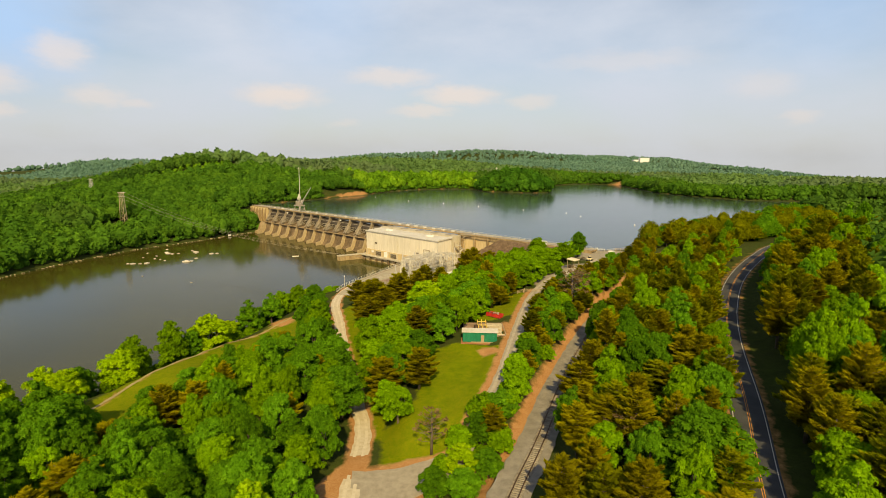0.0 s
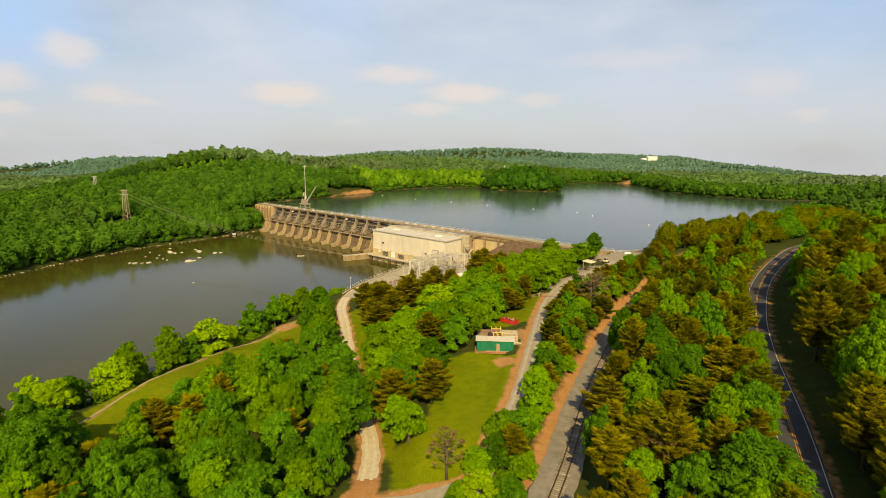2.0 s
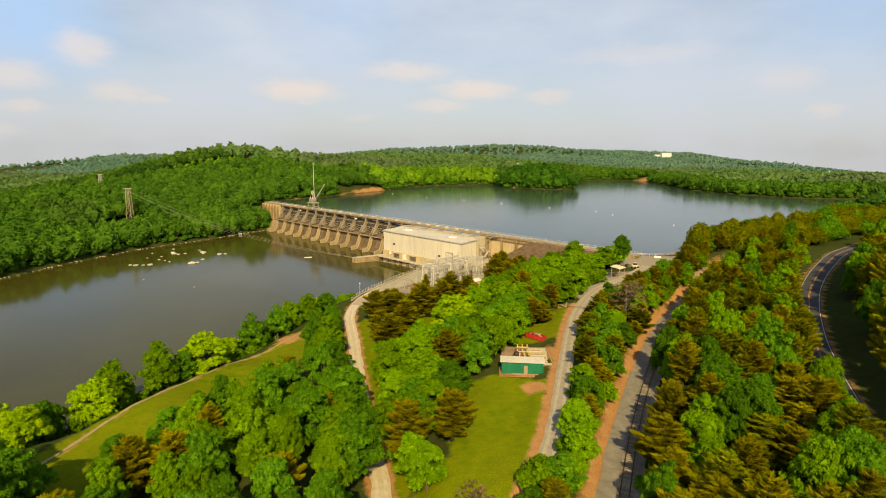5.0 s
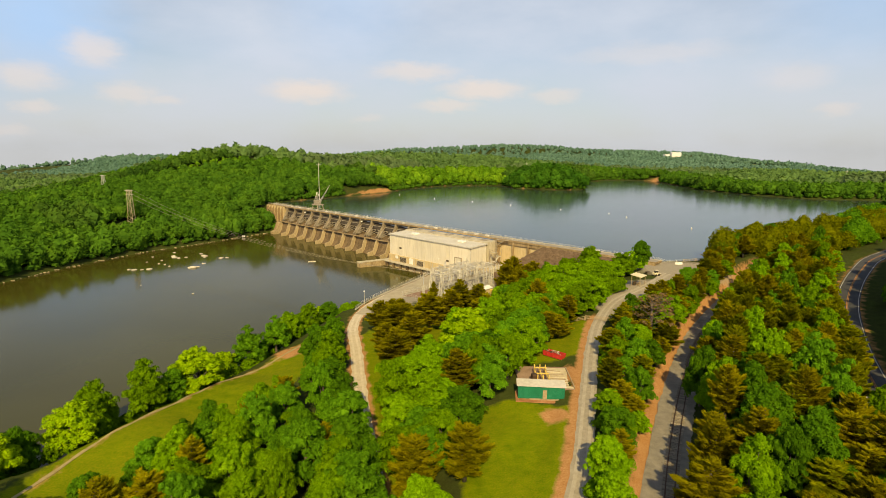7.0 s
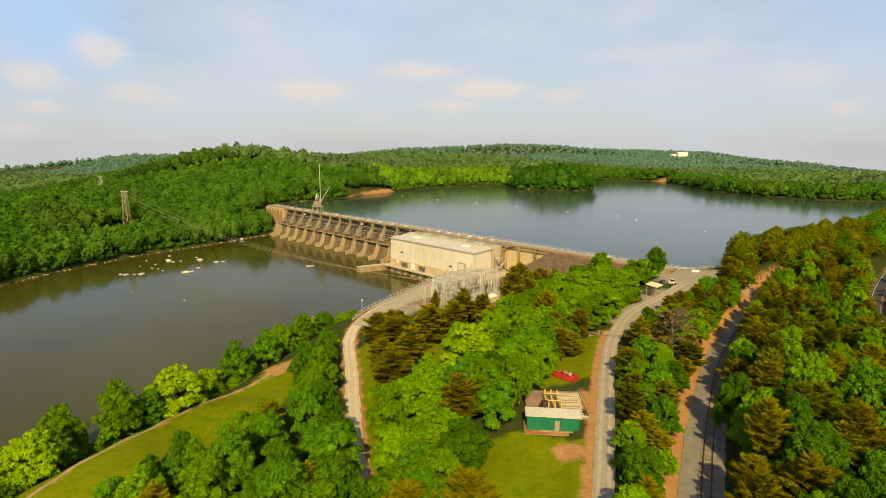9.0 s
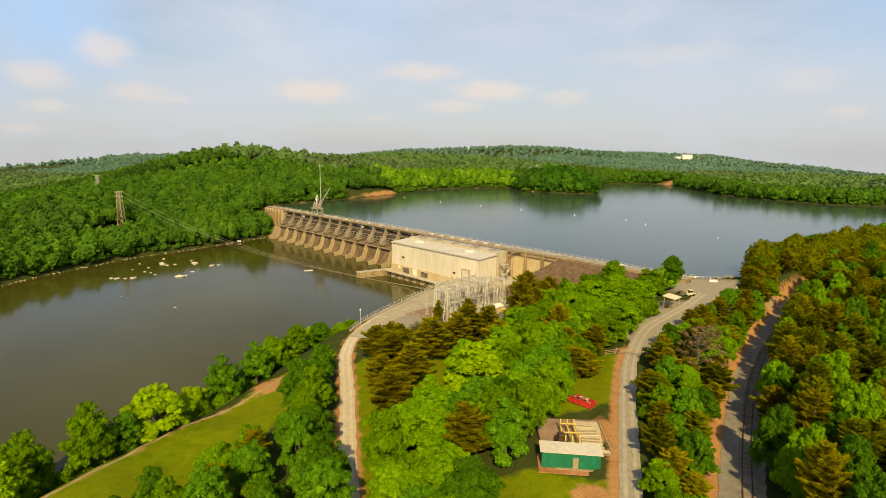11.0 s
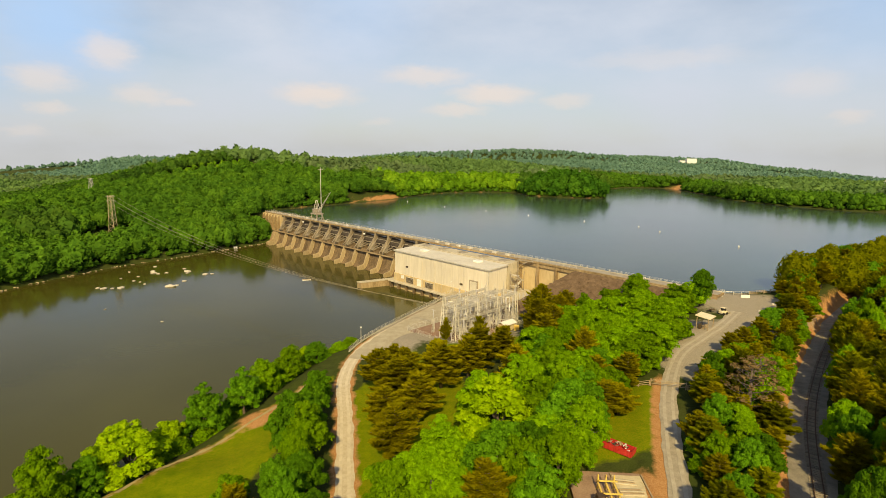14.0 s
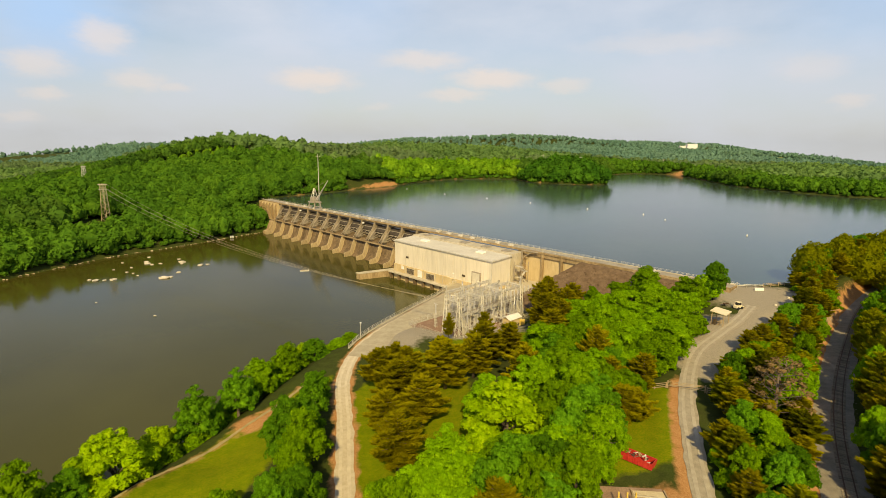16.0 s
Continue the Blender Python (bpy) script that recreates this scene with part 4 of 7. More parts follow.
def tree_kind(kind, variant):
    """One tree of a kind, built when it is first wanted; later ones are copies that share its meshes."""
    key = (kind, variant)
    if key in TREES:
        return TREES[key], False
    seed = 11 + 7 * variant + 100 * len(kind)
    if kind == "oak":
        crown, trunk = oak_mesh(seed, 6.0, 12.5, 19000, 0.215)
    elif kind == "fresh":
        crown, trunk = oak_mesh(seed + 31, 6.0, 12.5, 19000, 0.215)
    elif kind == "light":
        crown, trunk = oak_mesh(seed + 3, 5.5, 12.0, 17000, 0.21)
    elif kind == "pine":
        crown, trunk = pine_mesh(seed, 4.3, 14.5, 13000, 0.36)
    elif kind == "dark":
        crown, trunk = pine_mesh(seed + 4, 4.6, 15.5, 14000, 0.36)
    elif kind == "bush":
        crown, trunk = oak_mesh(seed + 9, 2.4, 3.4, 4200, 0.17)
    else:
        crown, trunk = bare_mesh(seed, 4.2, 12.0)
    leaf = {"oak": LEAF, "fresh": LEAF_FRESH, "light": LEAF_LIGHT, "pine": NEEDLE, "dark": DARK_NEEDLE, "bush": LEAF_FRESH, "bare": DRY_LEAF}[kind]
    ob = thing({"oak": "broadleaf_tree", "fresh": "oak_tree", "light": "broadleaf_tree", "pine": "pine_tree", "dark": "tall_pine", "bush": "shrub", "bare": "dying_tree"}[kind], TREE_TEXT[kind],
               "shrub" if kind == "bush" else "tree", group={"bush": "shrubs on the banks"}.get(kind, "trees of the near woods"))
    part("crown", crown, leaf, ob, fix=False)
    part("trunk", trunk, BARK, ob, fix=False, smooth=True)
    TREES[key] = ob
    return ob, True


def plant(kind, x, y, top=None, width=None, rng=random):
    """Sets a tree on the ground; top: its height, width: its crown's breadth, in metres."""
    variant = rng.randrange({"oak": 6, "fresh": 5, "light": 2, "pine": 5, "dark": 3, "bush": 3, "bare": 2}[kind])
    ob, first = tree_kind(kind, variant)
    h0, w0 = {"oak": (12.5, 12.5), "fresh": (12.5, 12.5), "light": (12.0, 11.5), "pine": (14.5, 8.6), "dark": (15.5, 9.2), "bush": (3.4, 5.0), "bare": (12.0, 8.4)}[kind]
    sz = (top or h0 * rng.uniform(0.8, 1.15)) / h0
    sx = (width or w0 * rng.uniform(0.8, 1.15)) / w0
    m = Matrix.LocRotScale((x, y, ground_z(x, y) - 0.1), Euler((rng.uniform(-0.03, 0.03), rng.uniform(-0.03, 0.03), rng.uniform(0, 6.28))), None)
    if first:
        ob.matrix_basis = m @ Matrix.Diagonal((sx, sx, sz, 1))
        return ob
    c = copy_thing(ob, m)
    c.scale = (sx, sx, sz)
    return c


def wood(poly, spacing, kinds, top, width, keep=1.0, seed=0, avoid=4.0, rail=None):
    """Scatters trees over a piece of the plan, clear of the lanes, at uneven distances."""
    rng = random.Random(seed)
    xs, ys = [p[0] for p in poly], [p[1] for p in poly]
    placed = []
    tries = int((max(xs) - min(xs)) * (max(ys) - min(ys)) / spacing ** 2 * 6)
    gen = np.random.default_rng(seed)
    px, py = gen.uniform(min(xs), max(xs), tries), gen.uniform(min(ys), max(ys), tries)
    ok = inside(px, py, poly) & (shore(px, py, RIVER) > 1.5)
    for k in LINES:
        ok &= to_line(px, py, LINES[k])[0] > HALF[k] + (rail if rail and k == "rail" else avoid)
    for x0, x1, y0, y1 in CLEARINGS:
        ok &= ~((px > x0) & (px < x1) & (py > y0) & (py < y1))
    for x, y in zip(px[ok].tolist(), py[ok].tolist()):
        if any((x - a) ** 2 + (y - b) ** 2 < (spacing * rng.uniform(0.8, 1.1)) ** 2 for a, b in placed):
            continue
        placed.append((x, y))
        if rng.random() < keep:
            kind = rng.choice(kinds)
            plant(kind, x, y, rng.uniform(*top), rng.uniform(*width), rng)


CLEARINGS = [(-11, 3, 174, 188), (3, 21, 141, 180), (52, 72, 231, 257)]
# woods by the lanes, the cutting and the road
WEST = [(-92, 52), (-22, 52), (-22, 108), (-27, 130), (-35, 158), (-43, 186), (-50, 210), (-53, 206), (-49, 180), (-49, 163), (-55, 143), (-63, 125), (-67, 98), (-90, 84), (-112, 70)]
MIDDLE = [(-13, 104), (-6, 110), (-5, 148), (0, 157), (4, 166), (10, 185), (21, 206), (20, 222), (2, 218), (-6, 200), (-10, 184), (-18, 172), (-26, 162), (-20, 138), (-15, 116)]
EAST_BANK = [(24, 206), (33, 206), (50, 229), (60, 248), (68, 264), (58, 278), (40, 270), (20, 262), (8, 240), (10, 222)]
STRIP = [(6, 92), (14, 104), (24, 108), (60, 172), (96, 228), (112, 262), (104, 284), (98, 262), (76, 236), (50, 212), (32.5, 176), (17, 128)]
CUTTING = [(9, 50), (36, 50), (44, 66), (60, 104), (82, 152), (99, 188), (122, 230), (152, 268), (160, 300), (106, 250), (76, 206), (54, 168), (35, 128)]
ROADSIDE = [(54, 56), (60, 72), (70, 94), (82, 118), (98, 150), (117, 184), (140, 220), (170, 256), (205, 290), (228, 284), (196, 236), (170, 196), (146, 156), (122, 112), (98, 56)]
LAKESIDE = [(108, 286), (150, 296), (180, 306), (240, 345), (300, 395), (290, 425), (215, 365), (150, 322), (112, 294)]
wood(WEST, 5.8, ["oak"] * 14 + ["fresh"] * 8 + ["pine"], (7.5, 12.5), (6.5, 10.5), seed=1, avoid=2.4)
wood([(-120, 84), (-78, 84), (-72, 106), (-88, 114), (-114, 112)], 7.4, ["oak"], (10, 13), (9, 13), seed=12)
wood(MIDDLE, 6.0, ["fresh"] * 9 + ["oak"] * 3 + ["pine"], (9, 13.5), (8, 12), seed=2, avoid=2.3)
wood(EAST_BANK, 6.8, ["fresh"] * 9 + ["pine"], (8.5, 12), (9, 12.5), seed=3, avoid=2.6)
wood([(33, 205), (46, 224), (60, 246), (52, 256), (36, 236), (24, 206)], 4.2, ["fresh", "bush"], (4.5, 7), (5, 7.5), seed=31, avoid=1.0)
wood([(17, 178), (24, 190), (31, 203), (24, 210), (14, 196), (10, 182)], 5.0, ["fresh", "fresh", "pine"], (7, 10), (7, 9), seed=32, avoid=4.5)
wood(STRIP, 4.2, ["pine", "pine", "dark", "oak", "fresh"], (5.5, 9.5), (5.5, 8), seed=4, avoid=0.8, rail=3.4)
wood(STRIP, 4.0, ["bush"], (2, 4), (4, 6), keep=0.5, seed=33, avoid=0.4, rail=3.4)
wood(CUTTING[:4] + CUTTING[11:], 5.6, ["pine"] * 4 + ["oak"] * 2 + ["fresh"] * 3 + ["dark"], (8, 14), (7, 10.5), seed=5, avoid=1.6, rail=0.3)
wood(CUTTING[3:12], 5.2, ["pine"] * 3 + ["dark"] * 3 + ["oak"] + ["fresh"] * 2, (10, 15), (7.0, 10), seed=8, avoid=0.3)
wood([(22, 98), (40, 130), (56, 164), (74, 196), (100, 232), (108, 230), (84, 194), (64, 160), (46, 124), (30, 92)], 3.6, ["bush"], (2, 4.5), (4, 6.5), seed=34, avoid=0.2, rail=0.2)
wood(ROADSIDE, 5.8, ["dark"] * 3 + ["pine"] * 2 + ["oak"] + ["fresh"] * 2, (12, 19), (8, 12), seed=6, avoid=3)
SHORE_TREES = ((-97, 147, 11, 13), (-99, 157, 13, 11), (-91, 165, 12, 11), (-85, 180, 12, 16), (-80, 190, 9, 10), (-75, 198, 11, 12), (-70, 208, 10, 11), (-69, 220, 10, 11), (-66, 232, 9, 10),
                         (-64, 244, 7, 9), (-118, 128, 12, 11), (-109, 134, 12, 10), (-104, 140, 10, 9), (-88, 172, 8, 8), (-95, 151, 8, 8), (-128, 118, 11, 12), (-103, 133, 10, 11), (-72, 214, 8, 9))
for x, y, top, width in SHORE_TREES:
    plant(("light" if (x + y) % 5 == 0 else "fresh" if (x + y) % 3 else "oak"), x + 3 * (y < 186), y - 1.5 * (y < 186), top * 1.15, width * 1.0, random.Random(int(y * 3)))
for x, y, top, width in ((-25, 178, 12, 10), (-30, 193, 11, 10), (-27, 203, 13, 12), (-35, 215, 12, 10), (-18, 212, 13, 12), (-20, 228, 9, 9), (-8, 224, 13, 11),
                         (-8, 243, 11, 6), (11, 252, 15, 10), (16, 248, 14, 10), (22, 272, 11, 9), (-19, 250, 9, 4), (-30, 205, 12, 10), (12, 238, 12, 10), (17, 284, 13, 10), (13, 272, 13, 9), (25, 278, 11, 9),
                         (-32, 222, 10, 9), (-1, 229, 11, 9), (-11, 217, 12, 10), (-22, 194, 12, 10), (-28, 213, 12, 10)):
    plant("pine", x, y, top, width * 1.12, random.Random(int(x * 7 + y)))
for kind, x, y, top, width in (("light", -5, 182, 14.5, 16), ("light", -9, 177, 9, 9), ("bare", -2, 99, 10, 8), ("bare", 34, 90, 9, 10), ("bare", 47, 186, 13, 13), ("bare", 52, 193, 11, 11), ("oak", 68, 262, 13, 9),
                               ("bush", -54, 263, 6, 9), ("bush", -58, 255, 4, 8), ("bush", -55, 248, 4, 7), ("oak", -60, 240, 7, 9), ("oak", -24, 118, 13, 12), ("oak", -27, 130, 13, 12), ("oak", -31, 142, 13, 12), ("oak", -34, 153, 11, 10), ("oak", -13, 128, 11, 10), ("bush", 9, 108, 5, 8), ("bush", 4, 100, 5, 8), ("bush", 12, 100, 3.5, 5), ("oak", 45, 82, 13, 18), ("light", -30, 72, 12, 10), ("oak", 0, 154, 11, 10), ("oak", 1, 163, 11, 10), ("oak", 5, 172, 11, 10), ("oak", 9, 180, 11, 10), ("oak", 13, 188, 10, 10), ("pine", 18, 196, 10, 9),
                               ("oak", 20, 203, 9, 9), ("oak", 8, 101, 6, 8), ("oak", 13, 108, 6, 8), ("light", 4, 92, 6, 7), ("oak", -1, 86, 5, 7), ("oak", 9, 91, 5, 7), ("oak", 4, 84, 5, 7),
                               ("bush", 16, 116, 4, 6), ("bush", 12, 97, 4, 6), ("bush", 0, 93, 3, 5)):
    plant(kind, x, y, top, width, random.Random(int(x * 5 + y)))


for kind, x, y, top, width in (("fresh", 11.5, 173, 11, 9), ("fresh", 8, 168, 11, 9), ("oak", 13.5, 181, 10, 8), ("fresh", 16, 188, 10, 9), ("fresh", 4.5, 161, 11, 9), ("oak", -60, 142, 9, 8), ("fresh", -56, 153, 9, 8), ("oak", -66, 130, 9, 9), ("oak", -70, 118, 10, 9), ("fresh", -53, 165, 8, 7), ("oak", -63, 136, 8, 7)):
    plant(kind, x, y, top, width, random.Random(int(x * 3 - y)))
# a clump on the corner of the lake shore and shrubs on the cutting's edge
for kind, x, y, top, width in (("oak", 113, 286, 9, 8), ("oak", 119, 291, 11, 9), ("oak", 125, 299, 11, 10), ("fresh", 116, 284, 7, 7), ("pine", 130, 298, 12, 9), ("pine", 123, 287, 11, 9), ("dark", 135, 306, 12, 9),
                               ("oak", 141, 313, 11, 10), ("pine", 138, 299, 11, 9), ("pine", 148, 312, 12, 9), ("oak", 154, 321, 11, 10)):
    plant(kind, x, y, top, width, random.Random(int(x * 3 + y)))


# shrubs closing the river bank under the shore trees
shore_rng = random.Random(77)
bank_line = resample([(-126, 117, 0), (-100, 139, 0), (-93, 160, 0), (-84, 179, 0), (-77, 194, 0), (-64, 248, 0), (-56, 256, 0)], 3.2)
for p, q in zip(bank_line[:-1], bank_line[1:]):
    d = (q - p).normalized()
    off = shore_rng.uniform(0.8, 2.8)
    plant("bush", p.x + d.y * off, p.y - d.x * off, shore_rng.uniform(2.2, 4.6), shore_rng.uniform(4.0, 6.5), shore_rng)


# ---- far woods, which nobody could count: one mesh a stretch ----
def far_wood(name, spots, size, cards, mat, label, seed, leaf=0.34):
    rng = np.random.default_rng(seed)
    sx, sy = spots[:, 0], spots[:, 1]
    sz = land(sx, sy)
    n = len(spots)
    h = size * (0.75 + 0.7 * rng.random(n))
    w = size * (0.42 + 0.22 * rng.random(n))
    verts, faces = [], []
    d = rng.normal(size=(n, cards, 3))
    d /= np.linalg.norm(d, axis=2)[..., None]
    d[..., 2] = np.abs(d[..., 2]) * 1.4 - 0.62
    bumps = 0.78 + 0.34 * rng.random((n, cards, 1))
    c = np.stack([sx, sy, sz + h * 0.55], 1)[:, None] + d * bumps * np.stack([w, w, h * 0.5], 1)[:, None]
    nrm = d + 0.6 * rng.normal(size=d.shape)
    nrm /= np.linalg.norm(nrm, axis=2)[..., None]
    e1 = np.cross(nrm, rng.normal(size=d.shape))
    e1 /= np.linalg.norm(e1, axis=2)[..., None] + 1e-9
    e2 = np.cross(nrm, e1)
    s = (w[:, None] * leaf * (0.6 + 0.8 * rng.random((n, cards))))[..., None]
    v = np.stack([c - e2 * s + e1 * s * 0.85, c + e2 * s + nrm * s * 0.3, c - e2 * s * 0.6 - e1 * s * 0.85], 2).reshape(-1, 3)
    k = np.arange(n * cards) * 3
    f = np.stack([k, k + 1, k + 2], 1)
    iv = ICO_V[None] * (0.8 + 0.4 * rng.random((n, len(ICO_V), 1))) * np.stack([w * 0.85, w * 0.85, h * 0.44], 1)[:, None] + np.stack([sx, sy, sz + h * 0.5], 1)[:, None]
    base = np.array(ICO_F)[None] + (np.arange(n) * len(ICO_V))[:, None, None] + len(v)
    me = bpy.data.meshes.new(name)
    me.from_pydata(np.concatenate([v, iv.reshape(-1, 3)]).tolist(), [], np.concatenate([f, base.reshape(-1, 3)]).tolist())
    me.materials.append(mat)
    return tagged(new(name, me), label, "forest", kind="stuff")


def spots_in(x0, x1, y0, y1, step, seed, test, low_lake=-1.0):
    rng = np.random.default_rng(seed)
    gx, gy = np.meshgrid(np.arange(x0, x1, step), np.arange(y0, y1, step))
    x = gx.ravel() + rng.uniform(-0.45, 0.45, gx.size) * step
    y = gy.ravel() + rng.uniform(-0.45, 0.45, gx.size) * step
    ok = (shore(x, y, RIVER) > 1.5) & (shore(x, y, LAKE) > low_lake) & test(x, y)
    # only what the walk can see
    ok &= np.abs(x + 5) < 1.05 * (y + 40) + 60
    return np.stack([x[ok], y[ok]], 1)


def in_far_bank(x, y):
    s = (x - DAM_A.x) * DAM_DIR.x + (y - DAM_A.y) * DAM_DIR.y
    u = -((x - DAM_A.x) * DAM_UP.x + (y - DAM_A.y) * DAM_UP.y)
    clear = to_line(x, y, [(-141, 631), (-104, 690)])[0] > 7
    return ((x < -165 - (y < 470) * (470 - np.minimum(y, 470)) * 0.25) | ((y > 520) & (x < 60))) & ~((s > -4) & (s < 400) & (np.abs(u) < 9)) & clear & (np.hypot((x + 262) / 12, (y - 420) / 32) > 1)


near_bank = spots_in(-520, -60, 230, 700, 7.5, 21, in_far_bank)
band = lambda x, y: wobble(x, y, 0.017, 3.0) + wobble(x, y, 0.045, 1.0) * 0.6
# a mown strip up the hillside under a cable, with a tall belt of pines behind it
STRIP_LINE = [(-470, 555), (-420, 588), (-345, 632), (-310, 662), (-262, 712)]
strip_d = to_line(near_bank[:, 0], near_bank[:, 1], STRIP_LINE)[0]
behind = (near_bank[:, 1] - 588) - (near_bank[:, 0] + 420) * 0.70 > 0
belt_mask = (strip_d < 44) & (strip_d > 14) & behind
open_mask = (strip_d < 22) & ~belt_mask
pine_mask = (band(near_bank[:, 0], near_bank[:, 1]) > 1.05) & ~belt_mask
far_wood("forest_bank", near_bank[~pine_mask & ~belt_mask & ~open_mask], 11, 150, FAR_LEAF, "dense green broadleaf forest on the opposite bank", 31, 0.15)
far_wood("forest_bank_pines", near_bank[pine_mask & ~open_mask], 13, 150, FAR_PINE, "darker pines among the forest on the opposite bank", 32, 0.14)
far_wood("forest_belt_pines", near_bank[belt_mask], 12, 120, FAR_PINE, "tall dark belt of pines across the hillside", 42, 0.15)
far_wood("strip_growth", near_bank[(strip_d < 24) & ~belt_mask], 4.5, 60, LIME_LEAF, "low pale green growth on the mown hillside strip", 43, 0.3)
FIELD = [(590, 1440), (680, 1640), (1010, 1640), (900, 1440)]
mid = spots_in(-1100, 1300, 260, 1700, 13, 22, lambda x, y: ((y > 560) | (x < -520)) & ~((x < -60) & (y < 700) & (x > -520)) & ((y > 700) | (x < -500) | (x > 300)) & (np.hypot(x - 338, y - 985) > 32)
               & ((x < 250) | (y > 640) | (x > 700)))
mid = mid[(shore(mid[:, 0], mid[:, 1], LAKE) > 55) & ~inside(mid[:, 0], mid[:, 1], FIELD)]
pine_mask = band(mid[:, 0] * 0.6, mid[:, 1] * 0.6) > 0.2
# ridges past this line take the bluest, haze-tinted leaf colour
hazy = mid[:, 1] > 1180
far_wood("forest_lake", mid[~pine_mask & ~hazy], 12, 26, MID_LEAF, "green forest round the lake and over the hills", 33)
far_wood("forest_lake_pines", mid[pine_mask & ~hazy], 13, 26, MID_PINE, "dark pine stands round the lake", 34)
far_wood("forest_ridge", mid[hazy], 12, 26, DISTANT_LEAF, "woods on the far ridges, coloured blue-green for haze", 46)
front = spots_in(-220, 700, 560, 1120, 8.5, 26, lambda x, y: (shore(x, y, LAKE) <= 58) & ((x > -60) | (y > 700)) & ((y > 630) | (x < 0)) & (np.hypot(x - 338, y - 985) > 30))
on_point = (np.hypot((front[:, 0] - 112) / 62, (front[:, 1] - 795) / 62) < 1)
pine_mask = (band(front[:, 0] * 0.8, front[:, 1] * 0.8) > 0.35) & ~on_point
lime = front[:, 0] < 75
far_wood("forest_lakefront", front[~pine_mask & ~on_point & lime], 11, 80, LIME_LEAF, "pale green trees crowding down to the lake shore", 38, 0.2)
far_wood("forest_lakefront_oaks", front[~pine_mask & ~on_point & ~lime], 11, 80, FAR_LEAF, "green trees along the far side of the lake", 45, 0.2)
far_wood("forest_lakefront_pines", front[pine_mask], 13, 80, FAR_PINE, "darker pines along the lake shore", 39, 0.2)
far_wood("forest_point", front[on_point], 14, 90, POINT_LEAF, "dense dark green trees on the wooded point in the lake", 44, 0.2)
distant = spots_in(-2600, 3600, 1700, 4300, 29, 23, lambda x, y: ~inside(x, y, FIELD))
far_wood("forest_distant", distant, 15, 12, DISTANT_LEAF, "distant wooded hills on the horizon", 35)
back_wood = spots_in(90, 420, 60, 420, 6.8, 24, lambda x, y: (to_line(x, y, LINES["highway"])[0] > 42) & (x > 0.62 * y + 30))
lake_side = spots_in(100, 420, 270, 480, 6.4, 25, lambda x, y: inside(x, y, LAKESIDE))
pine_mask = wobble(lake_side[:, 0], lake_side[:, 1], 0.11, 2.0) > -0.2
far_wood("forest_lakeside", lake_side[~pine_mask], 11, 800, LEAF, "green broadleaf trees between the road and the lake", 37, 0.085)
far_wood("forest_lakeside_pines", lake_side[pine_mask], 11, 800, DARK_NEEDLE, "olive pines between the road and the lake", 41, 0.08)
far_wood("forest_roadside", back_wood, 15, 160, FAR_PINE, "tall dark pine wood behind the road", 36, 0.15)
fringe = spots_in(-260, 460, 240, 1060, 3.6, 27, lambda x, y: (((shore(x, y, LAKE) < 4) & (y > 515) & ((y > 630) | (x < 0))) | ((shore(x, y, RIVER) < 5) & (x < -170))) & (to_line(x, y, [(-141, 631), (-104, 690)])[0] > 9) & (np.hypot(x - 334, y - 985) > 30), -2.4)
far_wood("shore_shrubs", fringe, 4.2, 26, FAR_LEAF, "low green shrubs hanging over the water's edge", 40, 0.34)
g = Geo()
for j in range(7):
    for i in range(22):
        a, b = Vector(FIELD[0]).lerp(Vector(FIELD[3]), i / 21), Vector(FIELD[1]).lerp(Vector(FIELD[2]), i / 21)
        p = a.lerp(b, j / 6)
        g.v.append((p.x, p.y, ground_z(p.x, p.y) + 1.5))
g.f = [(j * 22 + i, j * 22 + i + 1, (j + 1) * 22 + i + 1, (j + 1) * 22 + i) for j in range(6) for i in range(21)]
alone("meadow", g, material("far_meadow", [(0.16, 0.20, 0.05), (0.22, 0.25, 0.07), (0.28, 0.29, 0.10)], scale=0.02, fine=0.2, bump=0.1), "pale green open field on the far ridge", "field", kind="structure")


# ---- dam, in its own axes: x along the crest, y upstream ----
DAM = Matrix.Translation((DAM_A.x, DAM_A.y, 0)) @ Matrix.Rotation(math.atan2(DAM_DIR.y, DAM_DIR.x), 4, "Z")


def at_dam(x, y, z=0.0, turn=0.0):
    return DAM @ Matrix.Translation((x, y, z)) @ Matrix.Rotation(radians(turn), 4, "Z")


dam = thing("dam", "weathered concrete gravity dam with a row of spillway gates", "dam", DAM)
PIER_STEP, PIER_FIRST, PIERS = 12.95, 32.0, 13
ogee = [(5, -3), (5, 12.3), (2, 12.6), (-1, 12.2), (-4.5, 11.0), (-6.4, 9.4), (-7.3, 7), (-8.2, 4), (-9.8, 1.2), (-12, -0.6), (-12, -3)]
part("spillway", Geo().prism(ogee, 28, 197), DARK_CONCRETE, dam, "dark stained curved spillway")
part("deck", Geo().box(0, 350, -2.4, 3.6, 21.9, 22.7, 0.08), CONCRETE, dam)
part("deck_road", Geo().box(0.5, 349.5, -1.9, 3.2, 22.704, 22.74), DECK_ROAD, dam, "worn grey roadway along the crest")
part("parapet", Geo().box(0, 350, 3.3, 3.6, 22.71, 22.95), PALE_CONCRETE, dam)
part("girder", Geo().box(28, 197, -2.2, -1.6, 20.9, 21.88), DARK_GATE, dam)
part("ledge", Geo().box(28, 197, -8.8, -7.3, 10.25, 10.65), CONCRETE, dam)
pier_up = Geo().prism([(3.0, 21.88), (-2.3, 21.88), (-2.7, 19.6), (-6.9, 10.7), (3.0, 10.7)], -0.85, 0.85)
